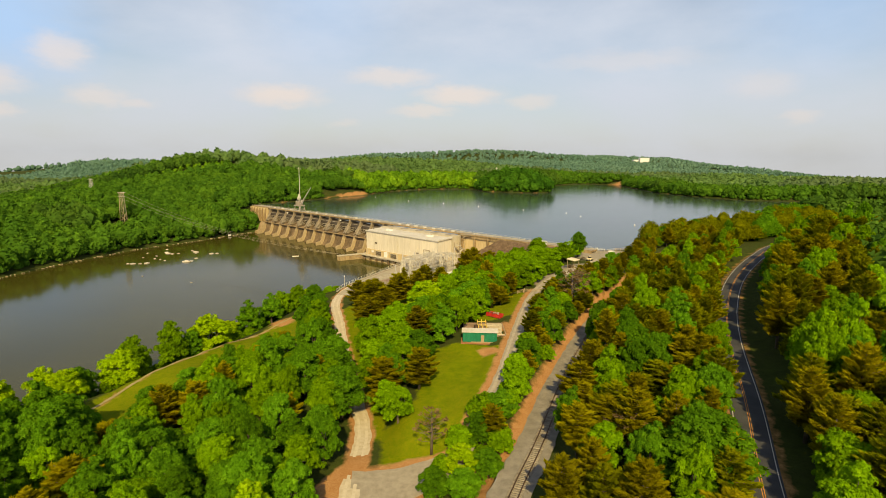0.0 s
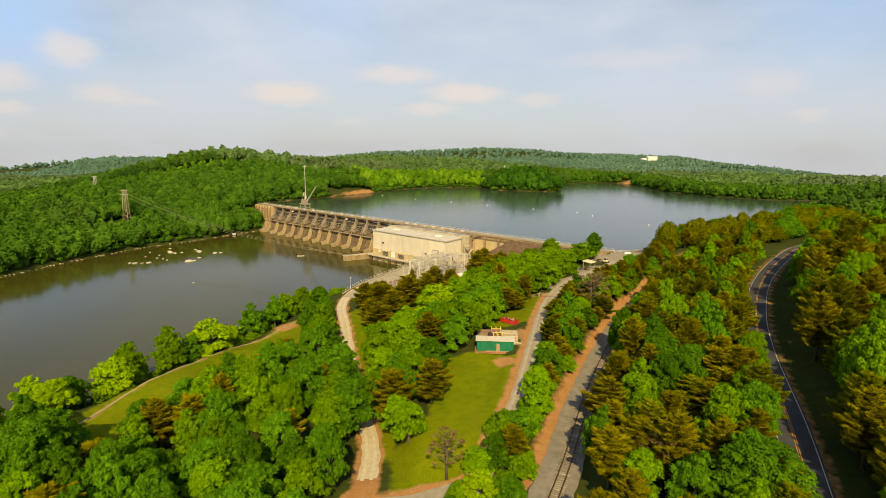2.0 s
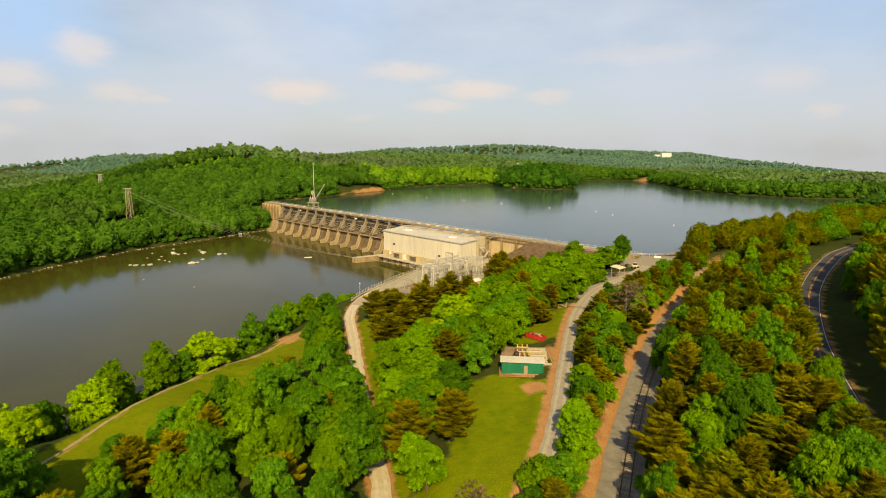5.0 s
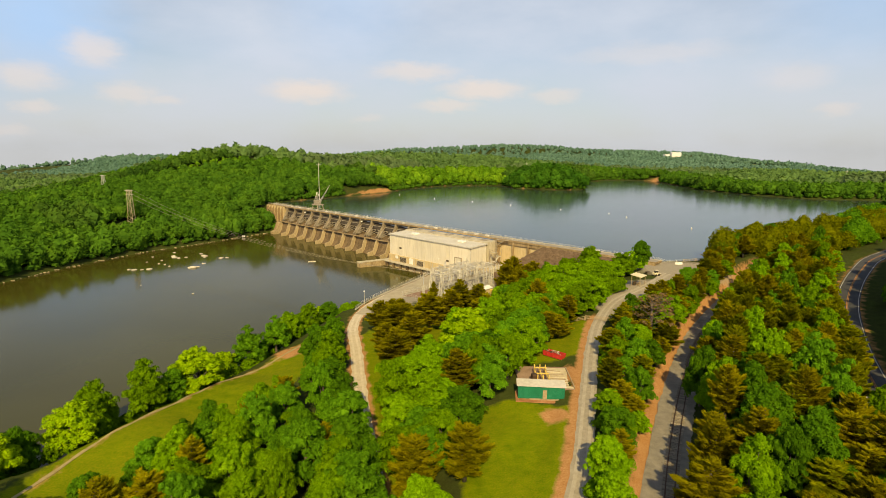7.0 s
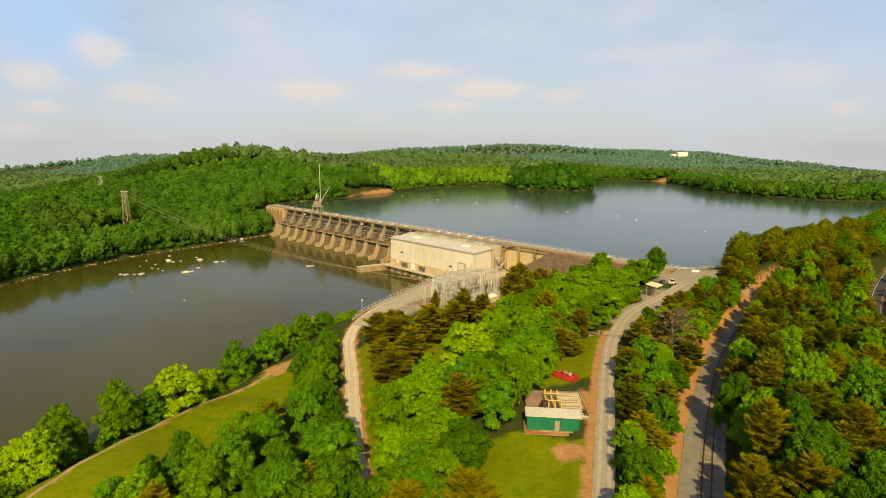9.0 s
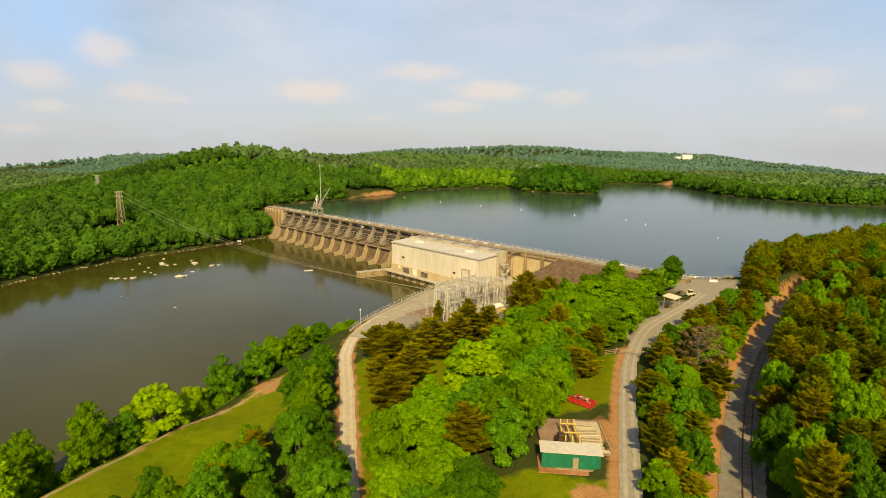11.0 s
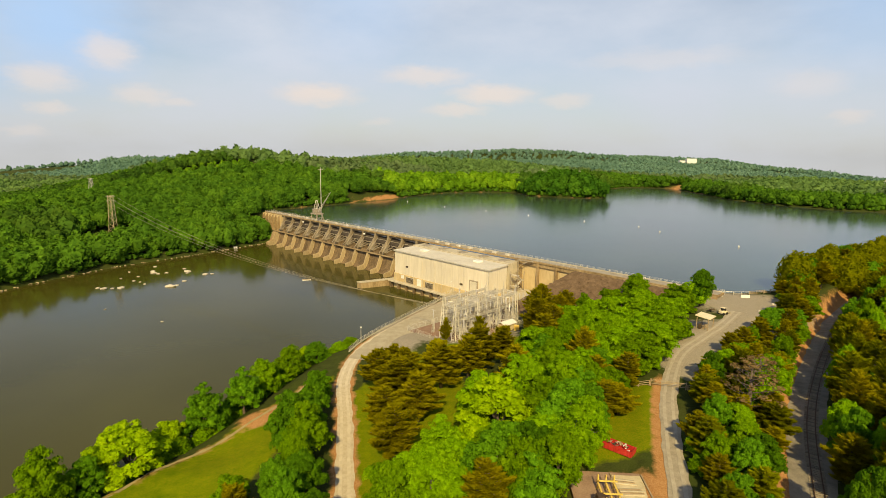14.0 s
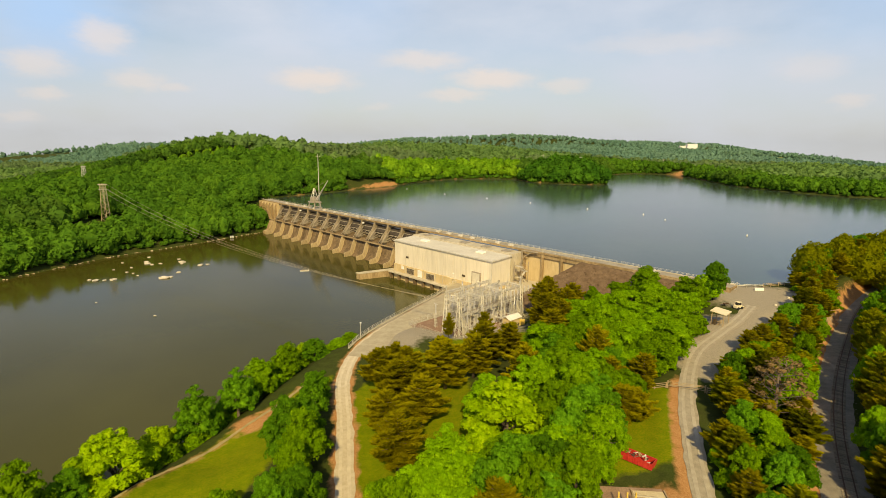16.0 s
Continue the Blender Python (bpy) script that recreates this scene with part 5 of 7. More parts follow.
pier_low = Geo().prism([(1, 10.2), (-8.6, 10.2), (-9.0, 9.5), (-11.4, 3.3), (-15.6, 2.5), (-15.9, 2.1), (-15.9, -3), (1, -3)], -0.48, 0.48)
curve = [(-0.2 - 2.3 * math.sin(math.pi * k / 9), 12.4 + 0.86 * k) for k in range(10)]
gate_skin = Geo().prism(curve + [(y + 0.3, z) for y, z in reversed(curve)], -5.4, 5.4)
rib_list = []
for k in (2, 4, 7):
    y, z = curve[k]
    rib_list.append(Geo().box(-5.3, 5.3, y - 0.32, y + 0.05, z - 0.15, z + 0.15))
arm_list = []
for x in (-4.9, 4.9):
    arm_list += [Geo().beam((x, -2.2, z), (x * 1.04, -8.0, 11.4), 0.42) for z in (14.1, 15.9, 18.4)]
    arm_list += [Geo().beam((x, -5.0, 12.2), (x, -3.2, 17.2), 0.2), Geo().beam((x, -4.2, 13.0), (x * 0.2, -2.6, 15.9), 0.28), Geo().beam((x, -6.6, 11.9), (x * 0.1, -2.3, 14.1), 0.3)]
meshes = {}
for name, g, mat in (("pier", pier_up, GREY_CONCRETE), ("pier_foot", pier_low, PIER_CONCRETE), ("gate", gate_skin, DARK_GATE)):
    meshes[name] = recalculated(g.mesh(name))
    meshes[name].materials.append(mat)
pieces = []
for name, some in (("gate_rib", rib_list), ("gate_arm", arm_list)):
    for geo in some:
        me = recalculated(geo.mesh(name))
        me.materials.append(STEEL)
        pieces.append((name, me))
hoist = recalculated(Geo().box(-0.9, 0.9, -0.5, 0.9, 0, 0.9, 0.1).box(-0.4, 0.4, -0.3, 0.3, 0.9, 1.3).mesh("hoist"))
hoist.materials.append(GALVANISED)
for i in range(PIERS):
    x = PIER_FIRST + PIER_STEP * i
    for name in ("pier", "pier_foot"):
        part(name, meshes[name], None, dam).location = (x, 0, 0)
    if i < PIERS - 1:
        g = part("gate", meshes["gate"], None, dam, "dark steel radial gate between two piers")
        g.location = (x + PIER_STEP / 2, 0, 0)
        for name, me in pieces:
            part(name, me, None, g)
        part("hoist", hoist, None, dam).location = (x + PIER_STEP / 2, -1.2, 22.71)
abut = part("abutment_wall", Geo().box(-2, 28.5, -3.4, 3.4, 6, 21.88), YELLOW_PANEL, dam, "yellowed concrete wall of the far abutment")
for k in range(6):
    part("rib", Geo().prism([(-3.4, 21.8), (-5.2, 19.5), (-5.2, 9), (-3.4, 9)], k * 4.9 + 1, k * 4.9 + 2), CONCRETE, abut)
part("toe_wall", Geo().prism([(-4, 10.2), (-9, 9.4), (-12, 2.7), (-15, 1.8), (-15, -3), (-4, -3)], 25, 31), CONCRETE, dam)
# bulkhead section beside the power station
for k, x in enumerate((261.5, 271.5, 281.5)):
    part("bulkhead_panel", Geo().box(x + 0.6, x + 10, -1.2, 2.5, 6, 20.2), YELLOW_PANEL, dam, "yellowed flat concrete panel")
    part("pilaster", Geo().box(x - 0.6, x + 0.6, -2.3, 2.5, 6, 21.88, 0.08), CONCRETE, dam)
part("bulkhead_beam", Geo().box(258, 292, -2.0, 2.5, 20.2, 21.88), CONCRETE, dam)
part("end_block", Geo().box(292.7, 302, -2.9, 3.0, 8, 21.88), CONCRETE, dam)
part("bench", Geo().box(261.2, 291.6, -15, -2.4, 3, 8.7, 0.1), PALE_CONCRETE, dam)
part("curb", Geo().box(302, 350, -3.3, -2.9, 21.2, 22.3), CONCRETE, dam)


def railing(name, points, label, height=1.1, step=3.0, mat=GALVANISED, rails=(1.05, 0.55), thick=0.07, group="", m=None, mesh_wires=0):
    """Posts and rails along a line of points, each post a part of its own."""
    ob = thing(name, label, "railing" if name != "wood_fence" else "fence", m, group)
    pts = [Vector(p) for p in points]
    post = recalculated(Geo().box(-thick / 2, thick / 2, -thick / 2, thick / 2, -0.3, height, 0.01).mesh("post"))
    post.materials.append(mat)
    bars = [Geo() for _ in rails]
    for a, b in zip(pts[:-1], pts[1:]):
        n = max(1, round((b - a).length / step))
        for k in range(n + (b is pts[-1])):
            part("post", post, None, ob).location = a.lerp(b, k / n)
    for g, z in zip(bars, rails):
        g.tube([tuple(p + Vector((0, 0, z))) for p in pts], thick * 0.42, 5)
    for g in bars:
        part("rail", g, mat, ob)
    if mesh_wires:
        wires = Geo()
        for a, b in zip(pts[:-1], pts[1:]):
            n = max(1, round((b - a).length / 0.6))
            for k in range(n):
                p = a.lerp(b, k / n)
                wires.beam(p + Vector((0, 0, 0.1)), p + Vector((0, 0, height - 0.1)), 0.025)
            for k in range(mesh_wires):
                z = Vector((0, 0, 0.15 + k * (height - 0.25) / mesh_wires))
                wires.beam(a + z, b + z, 0.025)
        part("wire_mesh", wires, mat, ob)
    return ob


railing("deck_railing", [(0, 3.45, 22.95), (350, 3.45, 22.95)], "grey steel railing along the upstream edge of the dam deck", 0.9, 3.5, rails=(0.85, 0.45), m=DAM, thick=0.09)
railing("deck_railing", [(0, -2.25, 22.7), (195, -2.25, 22.7)], "grey steel railing above the spillway gates", 1.1, 3.5, m=DAM, thick=0.09)
railing("deck_railing", [(258, -2.25, 22.7), (292, -2.25, 22.7)], "grey steel railing above the bulkhead panels", 1.1, 3.5, m=DAM, thick=0.09)
for x in (62, 138):
    lamp = thing("deck_lamp", "white globe lamp on a short bracket below the dam deck", "lamp", at_dam(x, -3.0, 20.2), "deck lamps")
    part("globe", recalculated(Geo().tube([(0, 0, -0.55), (0, 0, -0.35), (0, 0, 0), (0, 0, 0.35), (0, 0, 0.55)], [0.15, 0.6, 0.8, 0.6, 0.15], 12).mesh("globe")), WHITE_PAINT, lamp, smooth=True)
    part("bracket", Geo().beam((0, 0.2, 0.5), (0, 1.0, 1.4), 0.14), STEEL, lamp)
for k in range(7):
    box = thing("hoist_housing", "pale metal housing on the dam deck", "machine housing", at_dam(203 + k * 8.3, -0.9, 22.7), "hoist housings on the deck")
    part("cover", Geo().box(-1.3, 1.3, -0.8, 0.8, 0.12, 0.95, 0.15), GALVANISED, box)
    part("plinth", Geo().box(-1.5, 1.5, -1, 1, 0, 0.12), CONCRETE, box)
board = thing("notice_board", "white blank notice board on two posts beside the deck", "sign", at_dam(322, -3.6, 21.7))
part("panel", Geo().box(-1.6, 1.6, -0.06, 0.06, 1.0, 3.2, 0.02), WHITE_PAINT, board)
for x in (-1.2, 1.2):
    part("post", Geo().box(x - 0.07, x + 0.07, -0.2, -0.07, -0.6, 3.0), STEEL, board)
# gantry crane over the gates
crane = thing("gantry_crane", "grey lattice gantry crane with a raised boom on the dam deck", "crane", at_dam(76, 0.4, 22.745) @ Matrix.Scale(1.25, 4))
for x in (-3.2, 3.2):
    for y in (-2.2, 2.2):
        part("leg", Geo().beam((x, y, 0), (x * 0.8, y * 0.8, 3.6), 0.4), STEEL, crane)
    part("tie_beam", Geo().beam((x, -2.2, 1.6), (x, 2.2, 1.6), 0.3), STEEL, crane)
part("portal", Geo().box(-3.4, 3.4, -2.4, 2.4, 3.5, 4.1, 0.1), STEEL, crane)
part("machine_house", Geo().box(-2.4, 1.6, -1.6, 1.6, 4.1, 6.6, 0.15), STEEL, crane)
mast = Geo()
for x, y in ((-1.4, -1.2), (-1.4, 1.2), (1.2, -1.2), (1.2, 1.2)):
    mast.beam((x, y, 6.4), (-0.2, y * 0.3, 11.5), 0.22)
mast.beam((-0.2, -0.4, 11.4), (-0.2, 0.4, 11.4), 0.3)
part("a_frame", mast, GALVANISED, crane)
boom = Geo()
foot, tip = Vector((2.0, 0, 5.0)), Vector((10.5, 2.5, 16.5))
for dy, dz in ((-0.6, 0), (0.6, 0), (0, 0.9)):
    boom.beam(foot + Vector((0, dy, dz)), tip, 0.2)
for k in range(9):
    a, b = foot.lerp(tip, k / 9.5), foot.lerp(tip, (k + 1) / 9.5)
    f0, f1 = 1 - k / 9.5, 1 - (k + 1) / 9.5
    boom.beam(a + Vector((0, -0.6 * f0, 0)), b + Vector((0, 0.6 * f1, 0)), 0.12)
    boom.beam(a + Vector((0, 0, 0.9 * f0)), b + Vector((0, 0.6 * f1, 0)), 0.12)
part("boom", boom, GALVANISED, crane)
part("cable", Geo().beam((-0.2, 0, 11.4), tip, 0.07), STEEL, crane)

# ---- power station ----
X0, X1, YF, YB = 195.0, 261.0, -24.4, -11.5
house = thing("power_station", "long cream windowless power station hall below the dam", "building", DAM)
part("plinth", Geo().box(X0 - 0.2, X1 + 0.2, YF - 0.6, YB + 6, -3, 8.0, 0.1), YELLOW_PANEL, house, "yellowed concrete base wall above the tailrace")
part("ledge", Geo().box(X0 - 2.2, X1 - 14, YF - 3.0, YF - 0.6, 3.3, 4.1, 0.12), PALE_CONCRETE, house, "chipped concrete ledge over the water")
# dark concrete below the ledge paints in its shadow down to the water
for k in range(9):
    part("ledge_pier", Geo().box(X0 - 1.6 + k * 6.2, X0 - 0.6 + k * 6.2, YF - 2.4, YF - 0.6, -3, 3.28), DARK_CONCRETE, house)
for k, x in enumerate((1.5, 9.0, 15.6, 23.0, 31.5, 36.4, 44.0)):
    part("base_rib", Geo().box(X0 + x - 0.2, X0 + x + 0.2, YF - 0.75, YF - 0.6, 4.12, 7.9), PALE_CONCRETE, house)
part("core_wall", Geo().box(X0 + 0.15, X1 - 0.15, YF + 0.15, YB - 0.15, 8.0, 19.7), CLADDING, house)
bounds = [0, 9.0, 22.6, 36.4, 51.3, 66.0]
for a, b in zip(bounds[:-1], bounds[1:]):
    g = Geo()
    n = round((b - a) / 0.9)
    w = (b - a - 0.12) / n
    for k in range(n):
        g.box(X0 + a + 0.06 + k * w, X0 + a + 0.06 + (k + 0.86) * w, YF - 0.05 - 0.012 * (k % 2), YF + 0.15, 7.9, 19.9)
        g.box(X0 + a + 0.06 + (k + 0.86) * w, X0 + a + 0.06 + (k + 1) * w, YF - 0.01, YF + 0.15, 7.9, 19.9)
    part("cladding_bay", g, CLADDING, house)
for x in bounds[1:-1]:
    part("joint_strip", Geo().box(X0 + x - 0.07, X0 + x + 0.07, YF - 0.09, YF + 0.1, 7.9, 19.9), GALVANISED, house)
g = Geo()
for k in range(18):
    w = (YB - YF) / 18
    g.box(X1 - 0.15, X1 + 0.05 + 0.012 * (k % 2), YF + k * w, YF + (k + 0.9) * w, 7.9, 19.9)
part("end_cladding", g, CLADDING, house)
part("corner_trim", Geo().box(X1 - 0.2, X1 + 0.1, YF - 0.12, YF + 0.2, 7.9, 20.0), GALVANISED, house)
part("end_cladding", Geo().box(X0 - 0.05, X0 + 0.15, YF, YB, 7.9, 19.9), CLADDING, house)
part("roof", Geo().prism([(YF - 0.5, 19.9), (YF - 0.5, 20.25), (YB + 0.4, 20.95), (YB + 0.4, 20.5)], X0 - 0.5, X1 + 0.5), ROOF_METAL, house)
part("eaves_trim", Geo().box(X0 - 0.55, X1 + 0.55, YF - 0.62, YF - 0.48, 19.7, 20.3), GALVANISED, house)
part("verge_trim", Geo().prism([(YF - 0.5, 19.7), (YF - 0.5, 20.3), (YB + 0.4, 21.0), (YB + 0.4, 20.4)], X1 + 0.5, X1 + 0.64), GALVANISED, house)
for x in (X0 + 14, X0 + 52):
    h = part("roof_hatch", Geo().box(x - 2, x + 2, -17.5, -14.5, 20.3, 21.4, 0.15), WHITE_PAINT, house, "pale raised roof hatch")
for x, w, z0, z1 in ((13.0, 5.4, 4.5, 7.2), (27.8, 5.4, 4.5, 7.2)):
    frame_g = Geo().box(X0 + x - w / 2 - 0.2, X0 + x + w / 2 + 0.2, YF - 0.82, YF - 0.58, z0 - 0.2, z1 + 0.2)
    lo = part("louvre", frame_g, PALE_CONCRETE, house, "dark slatted louvre in the plinth")
    for k in range(6):
        z = z0 + (z1 - z0) * (k + 0.5) / 6
        part("slat", Geo().box(X0 + x - w / 2, X0 + x + w / 2, YF - 0.92, YF - 0.81, z - 0.17, z + 0.1), LOUVRE, lo)
part("panel", Geo().box(X0 + 18.6, X0 + 21.8, YF - 0.9, YF - 0.58, 4.2, 7.7, 0.03), WHITE_PAINT, house, "white painted plant panel on the wall")
part("panel", Geo().box(X0 + 6.0, X0 + 8.0, YF - 0.85, YF - 0.58, 5.9, 7.7, 0.03), WHITE_PAINT, house, "white painted plant panel on the wall")
for x, z in ((10.0, 12.6), (49.3, 10.6)):
    v = part("vent", Geo().box(X0 + x - 0.9, X0 + x + 0.9, YF - 0.3, YF - 0.08, z - 0.45, z + 0.45, 0.03), LOUVRE, house, "small dark wall vent")
door = part("door", Geo().box(X0 + 55.3, X0 + 59.6, YF - 0.7, YF - 0.08, 5.3, 13.4), ROOF_METAL, house, "tall pale steel loading door")
part("door_frame", Geo().box(X0 + 54.9, X0 + 55.3, YF - 0.78, YF - 0.08, 5.3, 13.8).box(X0 + 59.6, X0 + 60.0, YF - 0.78, YF - 0.08, 5.3, 13.8).box(X0 + 55.3, X0 + 59.6, YF - 0.78, YF - 0.08, 13.4, 13.8), STEEL, door)
part("door", Geo().box(X1 + 0.07, X1 + 0.16, YF + 4.2, YF + 5.4, 8.5, 10.8), LOUVRE, house, "small dark door in the end wall")
for x in (21.4, 30.6, 41.4, 48.6):
    part("downpipe", Geo().tube([(X0 + x + 0.5, YF - 0.2, 8.1), (X0 + x + 0.5, YF - 0.2, 19.8)], 0.1, 6), GALVANISED, house)
part("intake_deck", Geo().box(X0 - 1, X1 + 0.1, YB + 0.6, -2.45, 3, 21.4, 0.1), PALE_CONCRETE, dam, "pale stained concrete deck behind the hall")
for x in (X0 + 6, X0 + 19, X0 + 33, X0 + 47, X0 + 60):
    part("intake_hatch", Geo().box(x - 2.2, x + 2.2, -8.6, -4.6, 21.42, 21.75, 0.05), STEEL, dam)
# outdoor stair tower and pipe bridge at the end wall
stair = thing("stair_tower", "open steel stair tower against the dam's bulkhead wall", "stairs", at_dam(265, -8.5, 5.1))
for x in (-2, 2):
    for y in (-2.4, 2.4):
        part("column", Geo().beam((x, y, -0.2), (x, y, 13), 0.25), STEEL, stair)
for k in range(5):
    z = 1.2 + k * 2.5
    part("landing", Geo().box(-2.2, 2.2, -2.6 + 3.4 * (k % 2), -0.8 + 3.4 * (k % 2), z, z + 0.12), GALVANISED, stair)
    part("brace", Geo().beam((-2, -2.4, z), (2, -2.4, z + 2.4), 0.12).beam((2, 2.4, z), (-2, 2.4, z + 2.4), 0.12), STEEL, stair)
    if k < 4:
        part("flight", Geo().beam((1.0, -1.7 + 3.4 * (k % 2), z + 0.1), (1.0, 1.7 - 3.4 * (k % 2), z + 2.6), 1.0, 0.2), GALVANISED, stair)
pipe = thing("pipe_bracket", "heavy steel knee frame on the corner of the dam deck", "steel frame", at_dam(262, -4.4, 20.5))
part("post", Geo().beam((0, 0, -14), (0, 0, 2.2), 0.5), STEEL, pipe)
part("arm", Geo().beam((0, 0, 2.0), (8, 1.0, 2.0), 0.45), STEEL, pipe)
part("strut", Geo().beam((0, 0, -1.6), (5, 0.8, 1.9), 0.35), STEEL, pipe)
wall = thing("training_wall", "low weathered concrete wall reaching out into the river pool", "wall", DAM)
part("wall", Geo().hexa([(191, -19, -3), (193.5, -19, -3), (186.5, -41, -3), (183.5, -41, -3), (191, -19, 3.4), (193.5, -19, 3.4), (186.5, -41, 3.0), (183.5, -41, 3.0)]), CONCRETE, wall)
part("cap", Geo().hexa([(190.8, -19, 3.4), (193.7, -19, 3.4), (186.7, -41.3, 3.0), (183.3, -41.3, 3.0), (190.8, -19, 3.8), (193.7, -19, 3.8), (186.7, -41.3, 3.4), (183.3, -41.3, 3.4)]), PALE_CONCRETE, wall)

# ---- rock face of the earth embankment ----
def bank_top(x, y):
    return min(22.0, 22.0 + (y + 5) * 0.5, 22.0 - (292 - x) * 0.95)


rng = np.random.default_rng(5)
g = Geo()
nx, ny = 62, 26
for j in range(ny):
    for i in range(nx):
        x, y = 272 + i * 1.15, -4 - j * 1.25
        g.v.append((x, y, bank_top(x, y) + 0.3 * rng.random()))
g.f = [(j * nx + i, j * nx + i + 1, (j + 1) * nx + i + 1, (j + 1) * nx + i) for j in range(ny - 1) for i in range(nx - 1)]
embankment = alone("embankment", g, RIPRAP, "brown rock-faced earth embankment beside the dam", "embankment", kind="structure", m=DAM)
g = Geo()
for _ in range(420):
    x, y = rng.uniform(280, 342), rng.uniform(-31, -4)
    r = rng.uniform(0.15, 0.45)
    v = ICO_V * (0.7 + 0.6 * rng.random((len(ICO_V), 1))) * (r, r, r * 0.6) + (x, y, max(6.7, bank_top(x, y)) + 0.2)
    g.add(v.tolist(), ICO_F)
alone("riprap_stones", g, RIPRAP, "loose brown stones on the embankment", "stones", kind="stuff", m=DAM, fix=False)

# ---- switchyard ----
YARD = Matrix.Translation((-29, 264, 6.5)) @ Matrix.Rotation(math.atan2(DAM_DIR.y, DAM_DIR.x), 4, "Z")
YZ = 0.12
pad = alone("yard_pad", Geo().box(-5, 18, -1, 41, -1.2, 0.12, 0.05), material("red_yard_gravel", [(0.17, 0.10, 0.065), (0.25, 0.155, 0.105), (0.33, 0.215, 0.15)], scale=0.5, fine=6, bump=0.5),
            "level reddish gravel pad of the switchyard", "ground", kind="structure", m=YARD)


def lattice(g, a, b, w0, w1, n, leg=0.2, web=0.11):
    """A four-legged lattice from a to b, as wide as w0 at a and w1 at b."""
    a, b = Vector(a), Vector(b)
    d = (b - a).normalized()
    e1 = d.cross(Vector((0, 0, 1)))
    e1 = e1.normalized() if e1.length > 0.01 else Vector((1, 0, 0))
    e2 = d.cross(e1)

    def corner(t, k):
        w = (w0 + (w1 - w0) * t) / 2
        return a.lerp(b, t) + e1 * w * (1 if k in (0, 3) else -1) + e2 * w * (1 if k < 2 else -1)

    for k in range(4):
        g.beam(corner(0, k), corner(1, k), leg)
        for i in range(n):
            t0, t1 = i / n, (i + 1) / n
            k2 = (k + 1) % 4
            g.beam(corner(t0, k if i % 2 else k2), corner(t1, k2 if i % 2 else k), web)
    return g


gantry = thing("switchyard_gantry", "pale galvanised lattice gantry of the switchyard", "gantry", YARD @ Matrix.Translation((9, 0, YZ)), "switchyard gantries")
for k in range(4):
    part("column", lattice(Geo(), (0, 3 + 11 * k, 0), (0, 3 + 11 * k, 12.6), 2.1, 0.8, 9, 0.24, 0.14), GALVANISED, gantry)
    part("peak", Geo().beam((0, 3 + 11 * k, 12.6), (0, 3 + 11 * k, 15.6), 0.2), GALVANISED, gantry)
for k in range(3):
    part("beam", lattice(Geo(), (0, 3 + 11 * k, 11.8), (0, 14 + 11 * k, 11.8), 0.7, 0.7, 8, 0.14, 0.09), GALVANISED, gantry)
    part("beam", lattice(Geo(), (0, 3 + 11 * k, 7.6), (0, 14 + 11 * k, 7.6), 0.7, 0.7, 8, 0.16, 0.11), GALVANISED, gantry)
copy_thing(gantry, YARD @ Matrix.Translation((15, 0, YZ)))
low_gantry = thing("switchyard_gantry", "lower pale galvanised lattice gantry of the switchyard", "gantry", YARD @ Matrix.Translation((0, 12, YZ)), "switchyard gantries")
for k in range(4):
    part("column", lattice(Geo(), (0, 8 * k, 0), (0, 8 * k, 11.5), 1.8, 0.7, 8, 0.22, 0.13), GALVANISED, low_gantry)
    part("peak", Geo().beam((0, 8 * k, 11.5), (0, 8 * k, 13.4), 0.18), GALVANISED, low_gantry)
    if k < 3:
        part("beam", lattice(Geo(), (0, 8 * k, 10.8), (0, 8 * k + 8, 10.8), 0.7, 0.7, 7, 0.14, 0.09), GALVANISED, low_gantry)
copy_thing(low_gantry, YARD @ Matrix.Translation((4.6, 12, YZ)))
tie = thing("cross_beam", "pale lattice beam tying the switchyard gantries together", "gantry", YARD @ Matrix.Translation((9, 3, 11.9 + YZ)), "switchyard cross beams")
part("truss", lattice(Geo(), (0.4, 0, 0), (5.6, 0, 0), 0.7, 0.7, 6, 0.14, 0.09), GALVANISED, tie)
for k in (1, 2, 3):
    copy_thing(tie, YARD @ Matrix.Translation((9, 3 + 11 * k, 11.9 + YZ)))


def insulator(g, x, y, z0, z1, r=0.13, n=6):
    pts, rad = [], []
    for i in range(2 * n + 1):
        pts.append((x, y, z0 + (z1 - z0) * i / (2 * n)))
        rad.append(r if i % 2 else r * 0.55)
    return g.tube(pts, rad, 7)


switch = thing("disconnector", "disconnector switch with three grey insulator pairs on a steel stand", "switchgear", YARD @ Matrix.Translation((8, 6, YZ)), "disconnector switches")
part("stand", Geo().beam((-1.8, 0, 0), (-1.8, 0, 3), 0.2).beam((1.8, 0, 0), (1.8, 0, 3), 0.2).box(-2.4, 2.4, -0.15, 0.15, 2.95, 3.15), GALVANISED, switch)
for x in (-2, 0, 2):
    for y in (-0.7, 0.7):
        part("insulator", insulator(Geo().beam((x, y * 0.2, 3.1), (x, y, 3.2), 0.12), x, y, 3.15, 4.7), GRANITE, switch, smooth=False)
    part("blade", Geo().beam((x, -0.7, 4.7), (x, 0.9, 5.6), 0.08), GALVANISED, switch)
for x in (3.4, 8, 12, 16.4):
    for y in (6, 12, 17, 22, 28, 33):
        if (x, y) != (8, 6) and not (x < 4 and y < 20):
            copy_thing(switch, YARD @ Matrix.Translation((x, y, YZ)))
